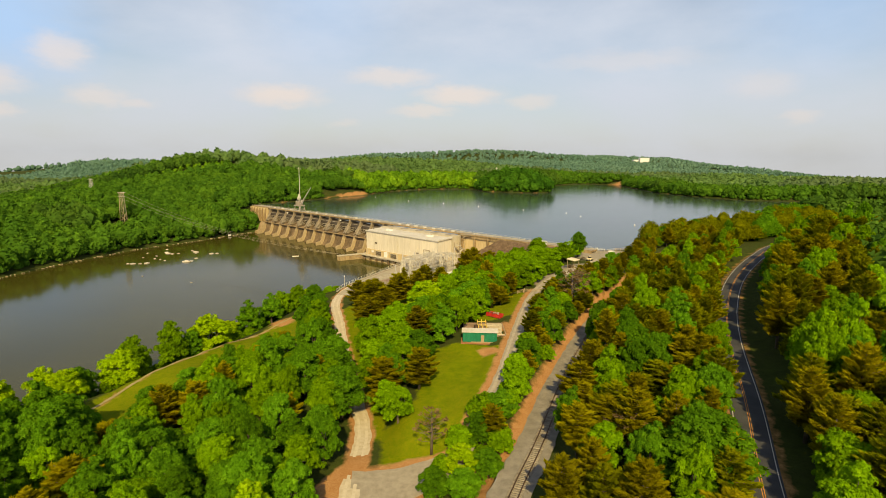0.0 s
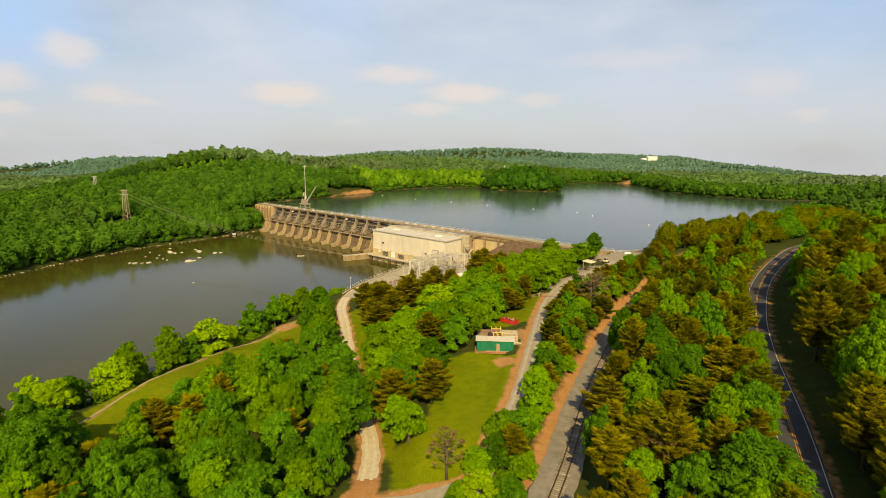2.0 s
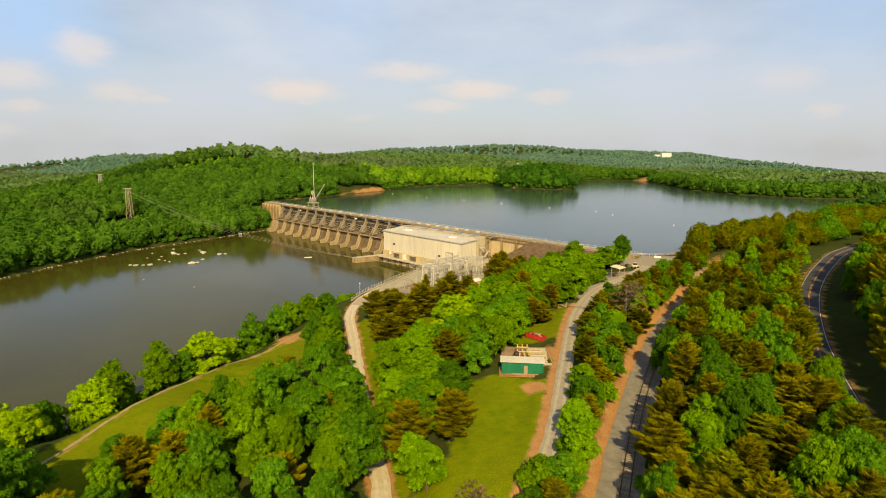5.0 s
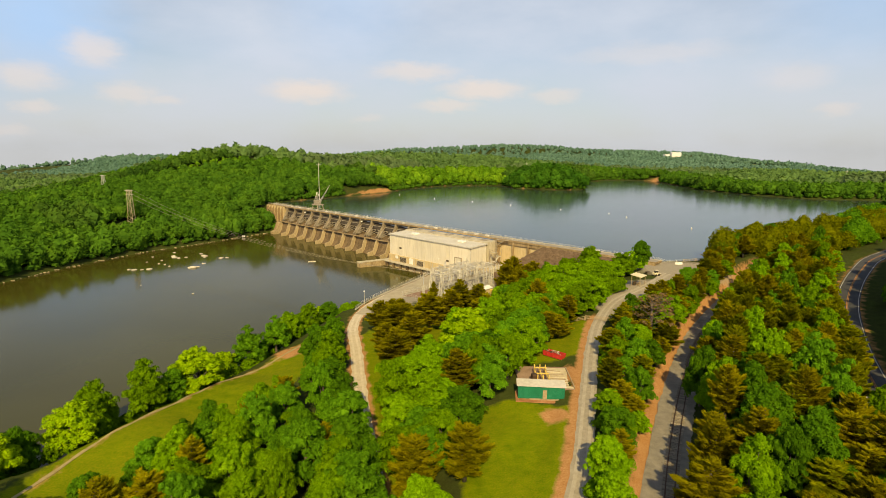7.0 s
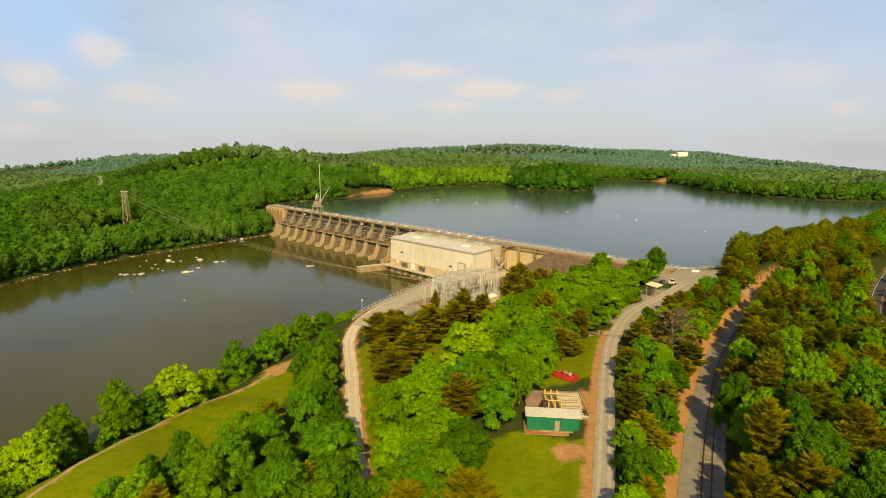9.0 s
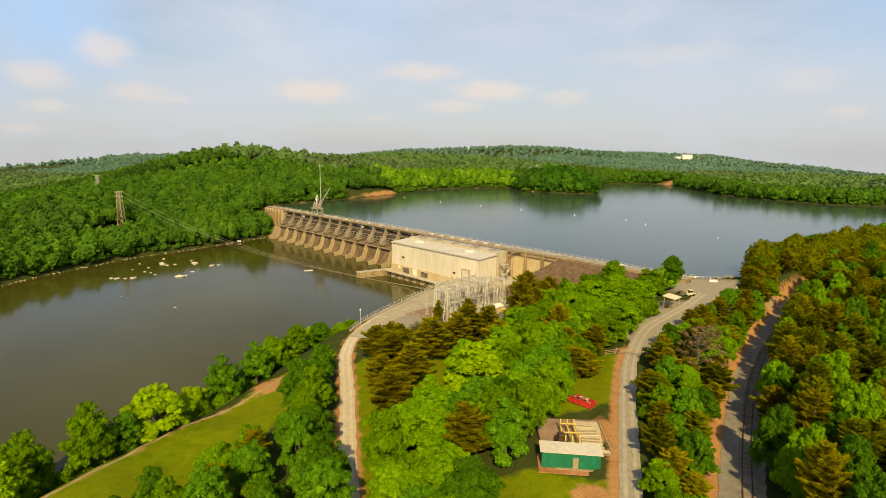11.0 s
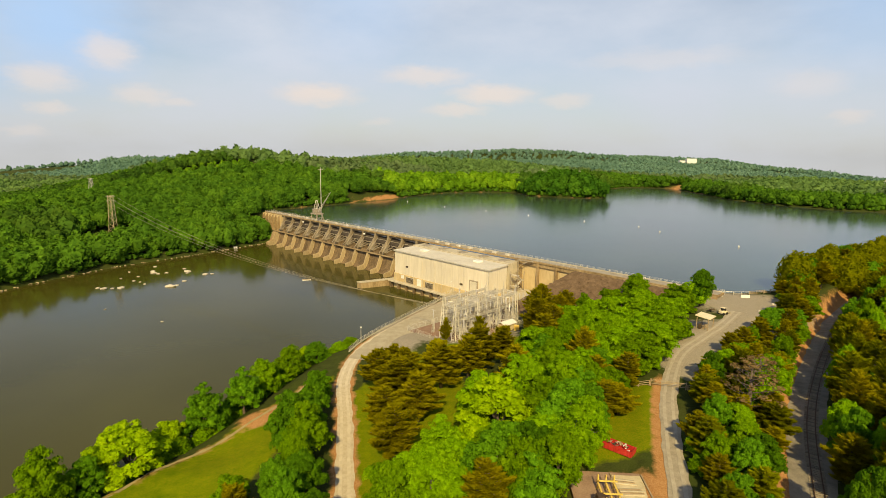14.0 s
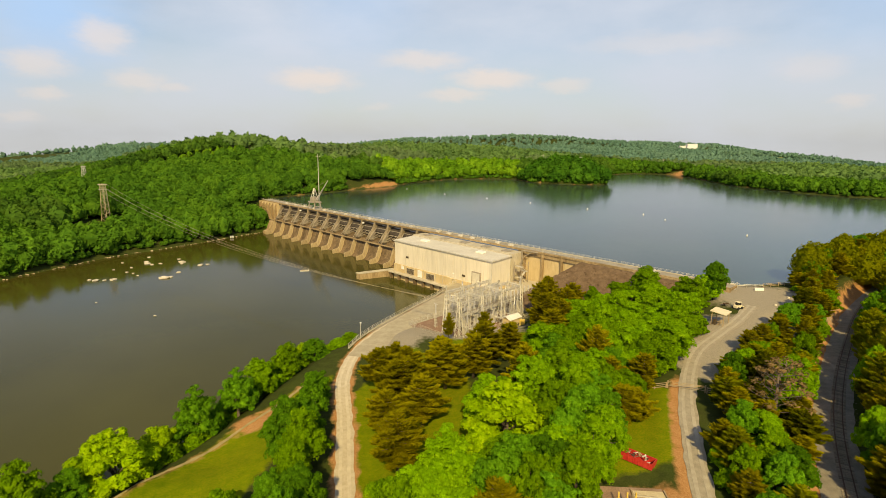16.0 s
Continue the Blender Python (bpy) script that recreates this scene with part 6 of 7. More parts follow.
breaker = thing("circuit_breaker", "circuit breaker tank with angled bushings", "switchgear", YARD @ Matrix.Translation((6.5, 9, YZ)), "circuit breakers")
part("legs", Geo().box(-1.3, -1.1, -0.6, 0.6, 0, 1.2).box(1.1, 1.3, -0.6, 0.6, 0, 1.2), STEEL, breaker)
part("tank", Geo().tube([(-1.5, 0, 1.7), (-1.4, 0, 1.7), (1.4, 0, 1.7), (1.5, 0, 1.7)], [0.3, 0.55, 0.55, 0.3], 12), GALVANISED, breaker, smooth=True)
for x in (-1, 0, 1):
    for s in (-1, 1):
        part("bushing", Geo().tube([(x, 0.2 * s, 2.1), (x, 0.4 * s, 2.8), (x, 0.8 * s, 4.0)], [0.2, 0.16, 0.08], 7), GRANITE, breaker)
for x, y in ((11.5, 9), (16.4, 9), (6.5, 25), (11.5, 25), (16.4, 25)):
    copy_thing(breaker, YARD @ Matrix.Translation((x, y, YZ)))
trafo = thing("transformer", "large grey power transformer with radiators and bushings", "transformer", YARD @ Matrix.Translation((4, 38, YZ)), "transformers")
part("tank", Geo().box(-2.2, 2.2, -1.3, 1.3, 0.3, 3.6, 0.12), GALVANISED, trafo)
part("conservator", Geo().tube([(-1.8, 1.0, 4.5), (1.8, 1.0, 4.5)], 0.45, 12), GALVANISED, trafo)
for k in range(7):
    part("radiator", Geo().box(-2.0 + k * 0.6, -1.75 + k * 0.6, -2.2, -1.31, 0.8, 3.2), GALVANISED, trafo)
for x in (-1.4, 0, 1.4):
    part("bushing", insulator(Geo(), x, -0.5, 3.6, 5.4, 0.18), GRANITE, trafo)
part("base", Geo().box(-2.5, 2.5, -1.6, 1.6, 0, 0.3), PALE_CONCRETE, trafo)
copy_thing(trafo, YARD @ Matrix.Translation((12, 38, YZ)))
for y in (10, 20, 30):
    bus = thing("bus_bar", "straight aluminium bus pipes carried on grey insulators", "bus bar", YARD @ Matrix.Translation((2, y, YZ)), "bus bars")
    for k in (0, 0.9, 1.8):
        part("pipe", Geo().tube([(0, k, 7.6), (14, k, 7.6)], 0.12, 6), GALVANISED, bus)
    for x in (1, 5, 9, 13):
        for k in (0, 0.9, 1.8):
            part("insulator", insulator(Geo(), x, k, 6.2, 7.5), GRANITE, bus)
        part("stand", Geo().beam((x, 0.9, 0), (x, 0.9, 6.1), 0.22).box(x - 0.15, x + 0.15, -0.3, 2.1, 6.05, 6.25), GALVANISED, bus)
railing("yard_fence", [(-5.4, 41, 0), (-5.4, -1.4, 0), (18.4, -1.4, 0), (18.4, 41, 0)], "pale wire fence round the switchyard", 2.1, 3.0, rails=(2.0, 0.15), m=YARD, mesh_wires=4, thick=0.1)
post = thing("post_insulator", "tall pale porcelain post insulator on a lattice stand", "insulator", YARD @ Matrix.Translation((2.2, 4.5, YZ)), "post insulators")
part("stand", lattice(Geo(), (0, 0, 0), (0, 0, 5.2), 0.8, 0.5, 5, 0.12, 0.08), GALVANISED, post)
part("insulator", insulator(Geo(), 0, 0, 5.2, 8.4, 0.30, 8), GRANITE, post)
part("corona_ring", Geo().tube([(-0.9, 0, 8.5), (0.9, 0, 8.5)], 0.12, 6), GALVANISED, post)
yard_rng = random.Random(14)
for i in range(46):
    m = YARD @ Matrix.Translation((yard_rng.uniform(6.0 - 8.5 * (i > 12), 17.0), 4.5 + 34 * ((i + 0.5) / 46), YZ)) @ Matrix.Rotation(yard_rng.uniform(0, 3), 4, "Z")
    c = copy_thing(post, m)
    c.scale = (1, 1, yard_rng.uniform(0.75, 1.5))
hut = thing("control_hut", "small cream control hut with a low pale roof", "hut", Matrix.Translation((2.5, 270, ground_z(2.5, 270))) @ Matrix.Rotation(radians(48), 4, "Z"))
part("wall", Geo().box(-3.2, 3.2, -1.8, 1.8, -0.4, 3.0, 0.03), YELLOW_PANEL, hut)
part("roof", Geo().prism([(-2.2, 2.95), (0, 3.9), (2.2, 2.95), (2.2, 3.1), (0, 4.05), (-2.2, 3.1)], -3.5, 3.5), WHITE_PAINT, hut)
part("door", Geo().box(-3.26, -3.19, -0.5, 0.5, 0, 2.1), STEEL, hut)
cab = thing("equipment_cabinet", "bright yellow equipment cabinet beside the control hut", "cabinet", Matrix.Translation((6.0, 266.5, ground_z(6, 266.5))))
part("body", Geo().box(-0.9, 0.9, -0.6, 0.6, 0, 1.9, 0.05), YELLOW_PAINT, cab)
part("plinth", Geo().box(-1.0, 1.0, -0.7, 0.7, -0.4, 0.02), PALE_CONCRETE, cab)
part("door", Geo().box(-0.8, 0.8, -0.66, -0.6, 0.1, 1.8), YELLOW_PAINT, cab)

# river-side guard fence of the station lane
road_edge = [p + Vector((-d.y, d.x, 0)).normalized() * 3.4 for p, d in
             ((a, b - a) for a, b in zip(resample(ROAD_RIVER, 6)[:-1], resample(ROAD_RIVER, 6)[1:])) if p.y > 242]
road_edge = [Vector((p.x, p.y, max(p.z, ground_z(p.x, p.y)))) for p in road_edge] + [Vector((-22, 320, 6.6)), Vector((-17, 331, 6.6))]
wall_geo = Geo()
for a, b in zip(road_edge[:-1], road_edge[1:]):
    wall_geo.beam(a + Vector((0, 0, -3.9)), b + Vector((0, 0, -3.9)), 0.5, 8.0)
alone("retaining_wall", wall_geo, PALE_CONCRETE, "pale concrete kerb wall above the river along the lane", "wall", kind="structure")
railing("guard_fence", [p + Vector((0, 0, 0.1)) for p in road_edge], "pale steel guard fence along the river side of the lane", 1.5, 3.0, rails=(1.4, 0.9, 0.45), thick=0.1)
apron = Geo()
ap = [(-24, 300), (-10, 300), (4, 306), (12, 318), (-4, 331), (-17, 333), (-23, 318)]
apron.add([(x, y, 6.58) for x, y in ap] + [(x, y, 5.0) for x, y in ap], [tuple(range(7))] + [(i, (i + 1) % 7, (i + 1) % 7 + 7, i + 7) for i in range(7)])
alone("station_yard", apron, STATION_GRAVEL, "pale gravel yard before the power station", "yard", kind="structure")
strings = thing("insulator_strings", "strings of grey insulators and slack jumpers under the gantries", "insulators", YARD @ Matrix.Translation((9, 3, 11.6 + YZ)))
for i in range(2):
    for k in range(4):
        for o in (-0.5, 2.2, 4.4, 6.8):
            part("string", insulator(Geo(), 6.0 * i + 0.4, 11 * k + o, -2.6, -0.2, 0.24, 7), GRANITE, strings)
            if k < 3:
                part("jumper", Geo().tube([(6.0 * i + 0.4, 11 * k + o + 11 * t / 6, -2.2 - 2.2 * (t / 6) * (1 - t / 6) * 2) for t in range(7)], 0.05, 4), STEEL, strings)

for x, y in ((-48.2, 252.4), (-20.5, 322)):
    lamp = thing("lamp_post", "slim pale lamp post with a white head by the guard fence", "lamp post", Matrix.Translation((x, y, 6.4)), "lamp posts")
    part("pole", Geo().tube([(0, 0, -0.3), (0, 0, 3), (0, 0, 5.6)], [0.11, 0.09, 0.07], 8), GALVANISED, lamp)
    part("head", Geo().box(-0.3, 0.3, -0.25, 0.25, 5.6, 5.95, 0.06), WHITE_PAINT, lamp)


# ---- railway ----
rails_line = resample(RAIL, 0.62)
track = thing("railway_track", "single railway track with rusty rails on wooden sleepers", "railway track")
for off in (-0.75, 0.75):
    part("rail", ribbon(RAIL, off - 0.06, off + 0.06, 0.30, thick=0.17), RUST, track)
    part("rail_foot", ribbon(RAIL, off - 0.11, off + 0.11, 0.17, thick=0.03), RUST, track)
sleeper = recalculated(Geo().box(-1.3, 1.3, -0.12, 0.12, -0.06, 0.15, 0.02).mesh("sleeper"))
sleeper.materials.append(SLEEPER)
rest = Geo()
jit = random.Random(3)
count = 0
for a, b in zip(rails_line[:-1], rails_line[1:]):
    d = b - a
    turn = math.atan2(d.y, d.x) - math.pi / 2 + jit.uniform(-0.03, 0.03)
    if a.y > 70 and count < 300:
        ob = part("sleeper", sleeper, None, track)
        ob.location, ob.rotation_euler = a, (0, 0, turn)
        count += 1
    else:
        c, s = math.cos(turn), math.sin(turn)
        rest.add([(a.x + x * c - y * s, a.y + x * s + y * c, a.z + z) for x in (-1.3, 1.3) for y in (-0.12, 0.12) for z in (-0.06, 0.15)],
                 [(1, 3, 7, 5), (0, 1, 5, 4), (2, 6, 7, 3), (0, 2, 3, 1), (4, 5, 7, 6)])
tagged(part("sleepers_beyond", rest, SLEEPER, track), kind="stuff")
# crushed stone shoulders
rngb = np.random.default_rng(8)
stones = Geo()
for a in rails_line[60::1]:
    for _ in range(3):
        o, r = rngb.uniform(-3.0, 3.0), rngb.uniform(0.06, 0.16)
        v = ICO_V[:12] * (r, r, r * 0.7) + (a.x + o, a.y - o * 0.5, a.z + 0.05)
        stones.add(v.tolist(), ICO_F[::2])
alone("ballast_stones", stones, BALLAST, "loose pale ballast stones beside the rails", "stones", kind="stuff", fix=False)

# ---- green shed and its works yard ----
sz = ground_z(11.5, 149)
SHED = Matrix.Translation((11.2, 150.0, sz)) @ Matrix.Rotation(radians(-3), 4, "Z") @ Matrix.Diagonal((0.85, 1, 1, 1))
shed = thing("equipment_shed", "long low green steel shed with a pale grey roof", "shed", SHED)
part("slab", Geo().box(-6.6, 6.6, -1.6, 4.2, -0.6, 0.12, 0.03), CLAY_BANK, shed, "brown earth apron")
g = Geo()
for k in range(40):
    w = 12.0 / 40
    g.box(-6.0 + k * w, -6.0 + (k + 0.6) * w, -0.06, 0.0, 0.12, 3.15).box(-6.0 + (k + 0.6) * w, -6.0 + (k + 1) * w, -0.02, 0.0, 0.12, 3.15)
part("front_wall", g, GREEN_PAINT, shed)
part("wall", Geo().box(-6, 6, 0.0, 2.9, 0.12, 3.1), GREEN_PAINT, shed)
part("roof", Geo().prism([(-0.35, 3.12), (-0.35, 3.24), (3.0, 3.5), (3.0, 3.36)], -6.4, 6.4), ROOF_METAL, shed)
part("door", Geo().box(0.4, 1.5, -0.12, -0.06, 0.14, 2.3, 0.01), WOOD, shed, "tan door in the green front")
part("sill", Geo().box(-3, 5.6, -0.5, -0.1, 0.12, 0.3), WOOD, shed)
yard_z = ground_z(12, 160) + 0.75
pad2 = Geo().box(6.8, 19.4, 153.6, 166.5, yard_z - 1.0, yard_z + 0.12, 0.05)
alone("works_slab", pad2, material("brown_works_slab", [(0.20, 0.125, 0.08), (0.29, 0.19, 0.125), (0.38, 0.26, 0.18)], scale=0.4, fine=4, bump=0.3), "brown packed-earth works yard behind the shed", "yard", kind="structure")


alone("plank_bay", Geo().box(14.3, 19.3, 154.2, 165.7, yard_z - 0.2, yard_z + 0.125), material("pale_sawdust", [(0.42, 0.34, 0.20), (0.52, 0.43, 0.27), (0.60, 0.51, 0.34)], scale=0.6, fine=6, bump=0.2), "pale sawdust floor of the plank store", "yard", kind="structure")


def at_yard(x, y, turn=0.0, dz=0.12):
    return Matrix.Translation((x + 1.4, y, yard_z + dz)) @ Matrix.Rotation(radians(turn), 4, "Z")


rack = thing("timber_rack", "yellow steel rack of standing frames in the works yard", "rack", at_yard(11.0, 158.5))
for x in (-1.3, 0.0, 1.3):
    part("upright", Geo().beam((x, -3.0, 0), (x, -3.0, 2.6), 0.22).beam((x, 3.0, 0), (x, 3.0, 2.6), 0.22), YELLOW_PAINT, rack)
    part("bearer", Geo().beam((x, -3.4, 1.2), (x, 3.4, 1.2), 0.3), YELLOW_PAINT, rack)
for y in (-1.5, 1.8):
    part("cross_bar", Geo().beam((-1.5, y, 2.3), (1.5, y, 2.3), 0.2), YELLOW_PAINT, rack)
loader = thing("old_loader", "dark brown rusty machine parked beside the yellow rack", "machine", at_yard(9.2, 156.2, 10))
part("body", Geo().box(-0.9, 0.9, -1.4, 1.4, 0.45, 1.4, 0.1), RUST, loader)
part("cab", Geo().box(-0.7, 0.7, -0.3, 1.1, 1.4, 2.3, 0.1), RUST, loader)
for x in (-0.95, 0.95):
    for y in (-0.9, 0.9):
        part("wheel", Geo().tube([(x - 0.15, y, 0.42), (x + 0.15, y, 0.42)], 0.42, 12), BLACK_RUBBER, loader)
for x in (8.6, 10.0):
    tank = thing("water_tote", "white cube water container in the works yard", "container", at_yard(x, 154.6), "white containers")
    part("tank", Geo().box(-0.5, 0.5, -0.5, 0.5, 0.15, 1.1, 0.08), WHITE_PAINT, tank)
    part("pallet", Geo().box(-0.6, 0.6, -0.6, 0.6, 0, 0.15), WOOD, tank)
for k, (x, y, turn, n) in enumerate(((15.0, 155.5, 8, 7), (15.2, 158.2, -4, 6), (15.2, 161.0, 3, 7), (14.6, 164.0, -6, 5))):
    pile = thing("plank_stack", "stack of pale sawn planks on the works yard", "planks", at_yard(x, y, turn), "plank stacks")
    for i in range(n):
        part("plank", Geo().box(-2.0, 2.0 - 0.2 * (i % 3), -0.9 + i * 0.27, -0.68 + i * 0.27, 0.0, 0.16 + 0.12 * (i % 2), 0.01), WOOD if i % 3 else PALE_CONCRETE, pile)
kerb = thing("timber_edging", "pale timber edging round the plank store", "edging", at_yard(12.7, 154.2))
part("board", Geo().box(0, 0.25, 0, 11.5, 0, 0.35), WOOD, kerb)
part("board", Geo().box(5.2, 5.45, 0, 11.5, 0, 0.35), WOOD, kerb)

# red skip on the grass
dx, dy = 17.9, 174.0
skip = thing("rubbish_skip", "open red steel skip heaped with scrap on the grass", "skip", Matrix.Translation((dx, dy, ground_z(dx, dy) + 0.02)) @ Matrix.Rotation(radians(-38), 4, "Z") @ Matrix.Scale(0.87, 4))
L, W, H = 3.1, 1.25, 1.5
part("floor", Geo().box(-L, L, -W, W, 0.15, 0.3), RED_PAINT, skip)
for y in (-W, W):
    side = part("side", Geo().hexa([(-L, y - 0.05, 0.15), (L, y - 0.05, 0.15), (L, y + 0.05, 0.15), (-L, y + 0.05, 0.15), (-L - 0.2, y - 0.05, H), (L + 0.2, y - 0.05, H), (L + 0.2, y + 0.05, H), (-L - 0.2, y + 0.05, H)]), RED_PAINT, skip)
    s = 1 if y > 0 else -1
    for k in range(6):
        x = -2.6 + k * 1.04
        part("rib", Geo().box(x - 0.06, x + 0.06, min(y + s * 0.052, y + s * 0.16), max(y + s * 0.052, y + s * 0.16), 0.2, H - 0.1), RED_PAINT, side)
for x in (-L, L):
    part("end", Geo().box(x - 0.05, x + 0.05, -W, W, 0.15, H), RED_PAINT, skip)
for y in (-0.8, 0.8):
    part("skid", Geo().box(-L, L, y - 0.1, y + 0.1, -0.1, 0.15), STEEL, skip)
r5 = random.Random(5)
for k in range(16):
    x, y = r5.uniform(-2.6, 2.6), r5.uniform(-0.9, 0.9)
    part("scrap", Geo().beam((x, y, 1.2), (x + r5.uniform(-0.9, 0.9), y + r5.uniform(-0.5, 0.5), 1.55 + r5.random() * 0.3), 0.3, 0.12), r5.choice([STEEL, GALVANISED, DARK_GATE, WOOD, WHITE_PAINT]), skip)

# field gate across the gravel lane
fence_pts = [Vector((x, y, ground_z(x, y))) for x, y in ((22, 202.5), (27, 201), (31.5, 200))]
railing("wood_fence", fence_pts, "tan wooden rail fence beside the lane", 1.35, 2.6, WOOD, rails=(1.25, 0.8, 0.35), thick=0.2)
railing("wood_fence", [Vector((x, y, ground_z(x, y))) for x, y in ((39.5, 198), (44, 197), (47, 196.5))], "tan wooden rail fence beside the lane", 1.35, 2.6, WOOD, rails=(1.25, 0.8, 0.35), thick=0.2)
gate = thing("lane_gate", "closed tan bar gate across the gravel lane", "gate", Matrix.Translation((31.8, 200, 18.5)) @ Matrix.Rotation(radians(-14), 4, "Z"))
for x in (0, 7.6):
    part("post", Geo().tube([(x, 0, -0.5), (x, 0, 1.6)], 0.13, 8), WOOD, gate)
for z in (0.4, 0.75, 1.1, 1.4):
    part("bar", Geo().tube([(0.1, 0, z), (7.5, 0, z)], 0.05, 6), WOOD, gate)
part("brace", Geo().beam((0.2, 0, 0.4), (7.4, 0, 1.4), 0.07), WOOD, gate)

# lake-side yard: shelter, machine, fence, barriers
cx, cy = 60.2, 239.4
cz = ground_z(cx, cy)
shelter = thing("open_shelter", "open shelter with a white flat roof on timber posts", "shelter", Matrix.Translation((cx, cy, cz)) @ Matrix.Rotation(radians(48), 4, "Z") @ Matrix.Diagonal((0.74, 0.74, 1.3, 1)))
for x in (-3.0, 3.0):
    for y in (-2.2, 2.2):
        part("post", Geo().box(x - 0.13, x + 0.13, y - 0.13, y + 0.13, -0.6, 2.75), WOOD, shelter)
part("roof", Geo().prism([(-2.9, 2.75), (-2.9, 2.95), (2.9, 3.3), (2.9, 3.1)], -3.3, 3.3), CREAM_PAINT, shelter)
part("table", Geo().box(-1.6, 1.6, -0.6, 0.6, 0.68, 0.76).box(-1.2, -1.0, -0.4, 0.4, 0, 0.68).box(1.0, 1.2, -0.4, 0.4, 0, 0.68), WOOD, shelter)
part("stored_box", Geo().box(-2.3, -0.9, 0.8, 1.9, 0, 1.1, 0.05), LOUVRE, shelter)
mx, my = 71.5, 252.5
mz = ground_z(mx, my)
digger = thing("compact_loader", "small faded cream compact loader parked on the gravel", "vehicle", Matrix.Translation((mx, my, mz)) @ Matrix.Rotation(radians(30), 4, "Z"))
part("body", Geo().box(-1.5, 0.9, -0.75, 0.75, 0.5, 1.3, 0.12), CREAM_PAINT, digger)
part("cab", Geo().box(-0.7, 0.5, -0.6, 0.6, 1.3, 2.2, 0.1), BLACK_RUBBER, digger, "dark glazed cab")
part("roof", Geo().box(-0.8, 0.6, -0.7, 0.7, 2.2, 2.3, 0.03), CREAM_PAINT, digger)
part("arm", Geo().beam((-0.9, 0.7, 1.5), (1.8, 0.7, 0.7), 0.2).beam((-0.9, -0.7, 1.5), (1.8, -0.7, 0.7), 0.2), CREAM_PAINT, digger)
part("bucket", Geo().prism([(-0.9, 0.15), (0.9, 0.15), (0.9, 0.8), (-0.9, 0.8)], 1.8, 2.4), STEEL, digger)
for x in (-1.0, 0.6):
    for y in (-0.85, 0.85):
        part("wheel", Geo().tube([(x, y - 0.16, 0.42), (x, y + 0.16, 0.42)], 0.44, 12), BLACK_RUBBER, digger)
heap = thing("attachment_pile", "pile of brown timber and machine attachments", "pile", Matrix.Translation((68.6, 255.2, ground_z(68.6, 255.2))))
for k in range(7):
    part("beam", Geo().beam((r5.uniform(-1.4, 0), r5.uniform(-1, 1), 0.2 + 0.15 * k), (r5.uniform(0.4, 1.6), r5.uniform(-1, 1), 0.25 + 0.15 * k), 0.28), r5.choice([WOOD, SLEEPER, RUST]), heap)
railing("lake_fence", [Vector((x, y, ground_z(x, y))) for x, y in ((74, 281), (80, 277.5), (86, 276.8), (92, 277.5))], "pale steel rail fence at the edge of the lake-side yard", 1.3, 2.6, GALVANISED, rails=(1.2, 0.7), thick=0.14)
railing("wood_fence", [Vector((x, y, ground_z(x, y))) for x, y in ((92, 277.5), (98, 279), (106, 281.5), (112, 283))], "tan wooden rail fence at the edge of the lake-side yard", 1.4, 2.6, WOOD, rails=(1.3, 0.85, 0.4), thick=0.2)
for x, y, turn in ((88.6, 273.6, 4), (79.5, 275.0, -20)):
    b = thing("concrete_barrier", "short pale concrete barrier block on the gravel", "barrier", Matrix.Translation((x, y, ground_z(x, y) + 0.02)) @ Matrix.Rotation(radians(turn), 4, "Z"), "barrier blocks")
    part("block", Geo().prism([(-0.35, -0.2), (0.35, -0.2), (0.3, 0.25), (0.14, 0.5), (0.12, 0.95), (-0.12, 0.95), (-0.14, 0.5), (-0.3, 0.25)], -1.6, 1.6), WHITE_PAINT, b)
for x, y in ((84.5, 255.5), (93.5, 264.5), (86.5, 248.5)):
    rk = alone("boulder", recalculated(Geo().add((ICO_V * (0.55, 0.5, 0.45)).tolist(), ICO_F).mesh("boulder")), ROCK, "pale boulder marking the edge of the gravel yard", "rock",
               m=Matrix.Translation((x, y, ground_z(x, y) + 0.25)), group="marker boulders")
# coarse stone patch beside the lane
g = Geo()
for _ in range(700):
    q, o = rngb.random(), rngb.uniform(0, 9)
    x, y = 43 + q * 26 + o * 0.55, 206 + q * 30 - o * 0.75
    r = rngb.uniform(0.15, 0.4)
    g.add((ICO_V * (0.7 + 0.6 * rngb.random((len(ICO_V), 1))) * (r, r, r * 0.6) + (x + 3, y, ground_z(x + 3, y) + 0.08)).tolist(), ICO_F)
alone("rubble_stones", g, GREY_GRAVEL, "coarse grey rubble laid beside the gravel lane", "stones", kind="stuff", fix=False)

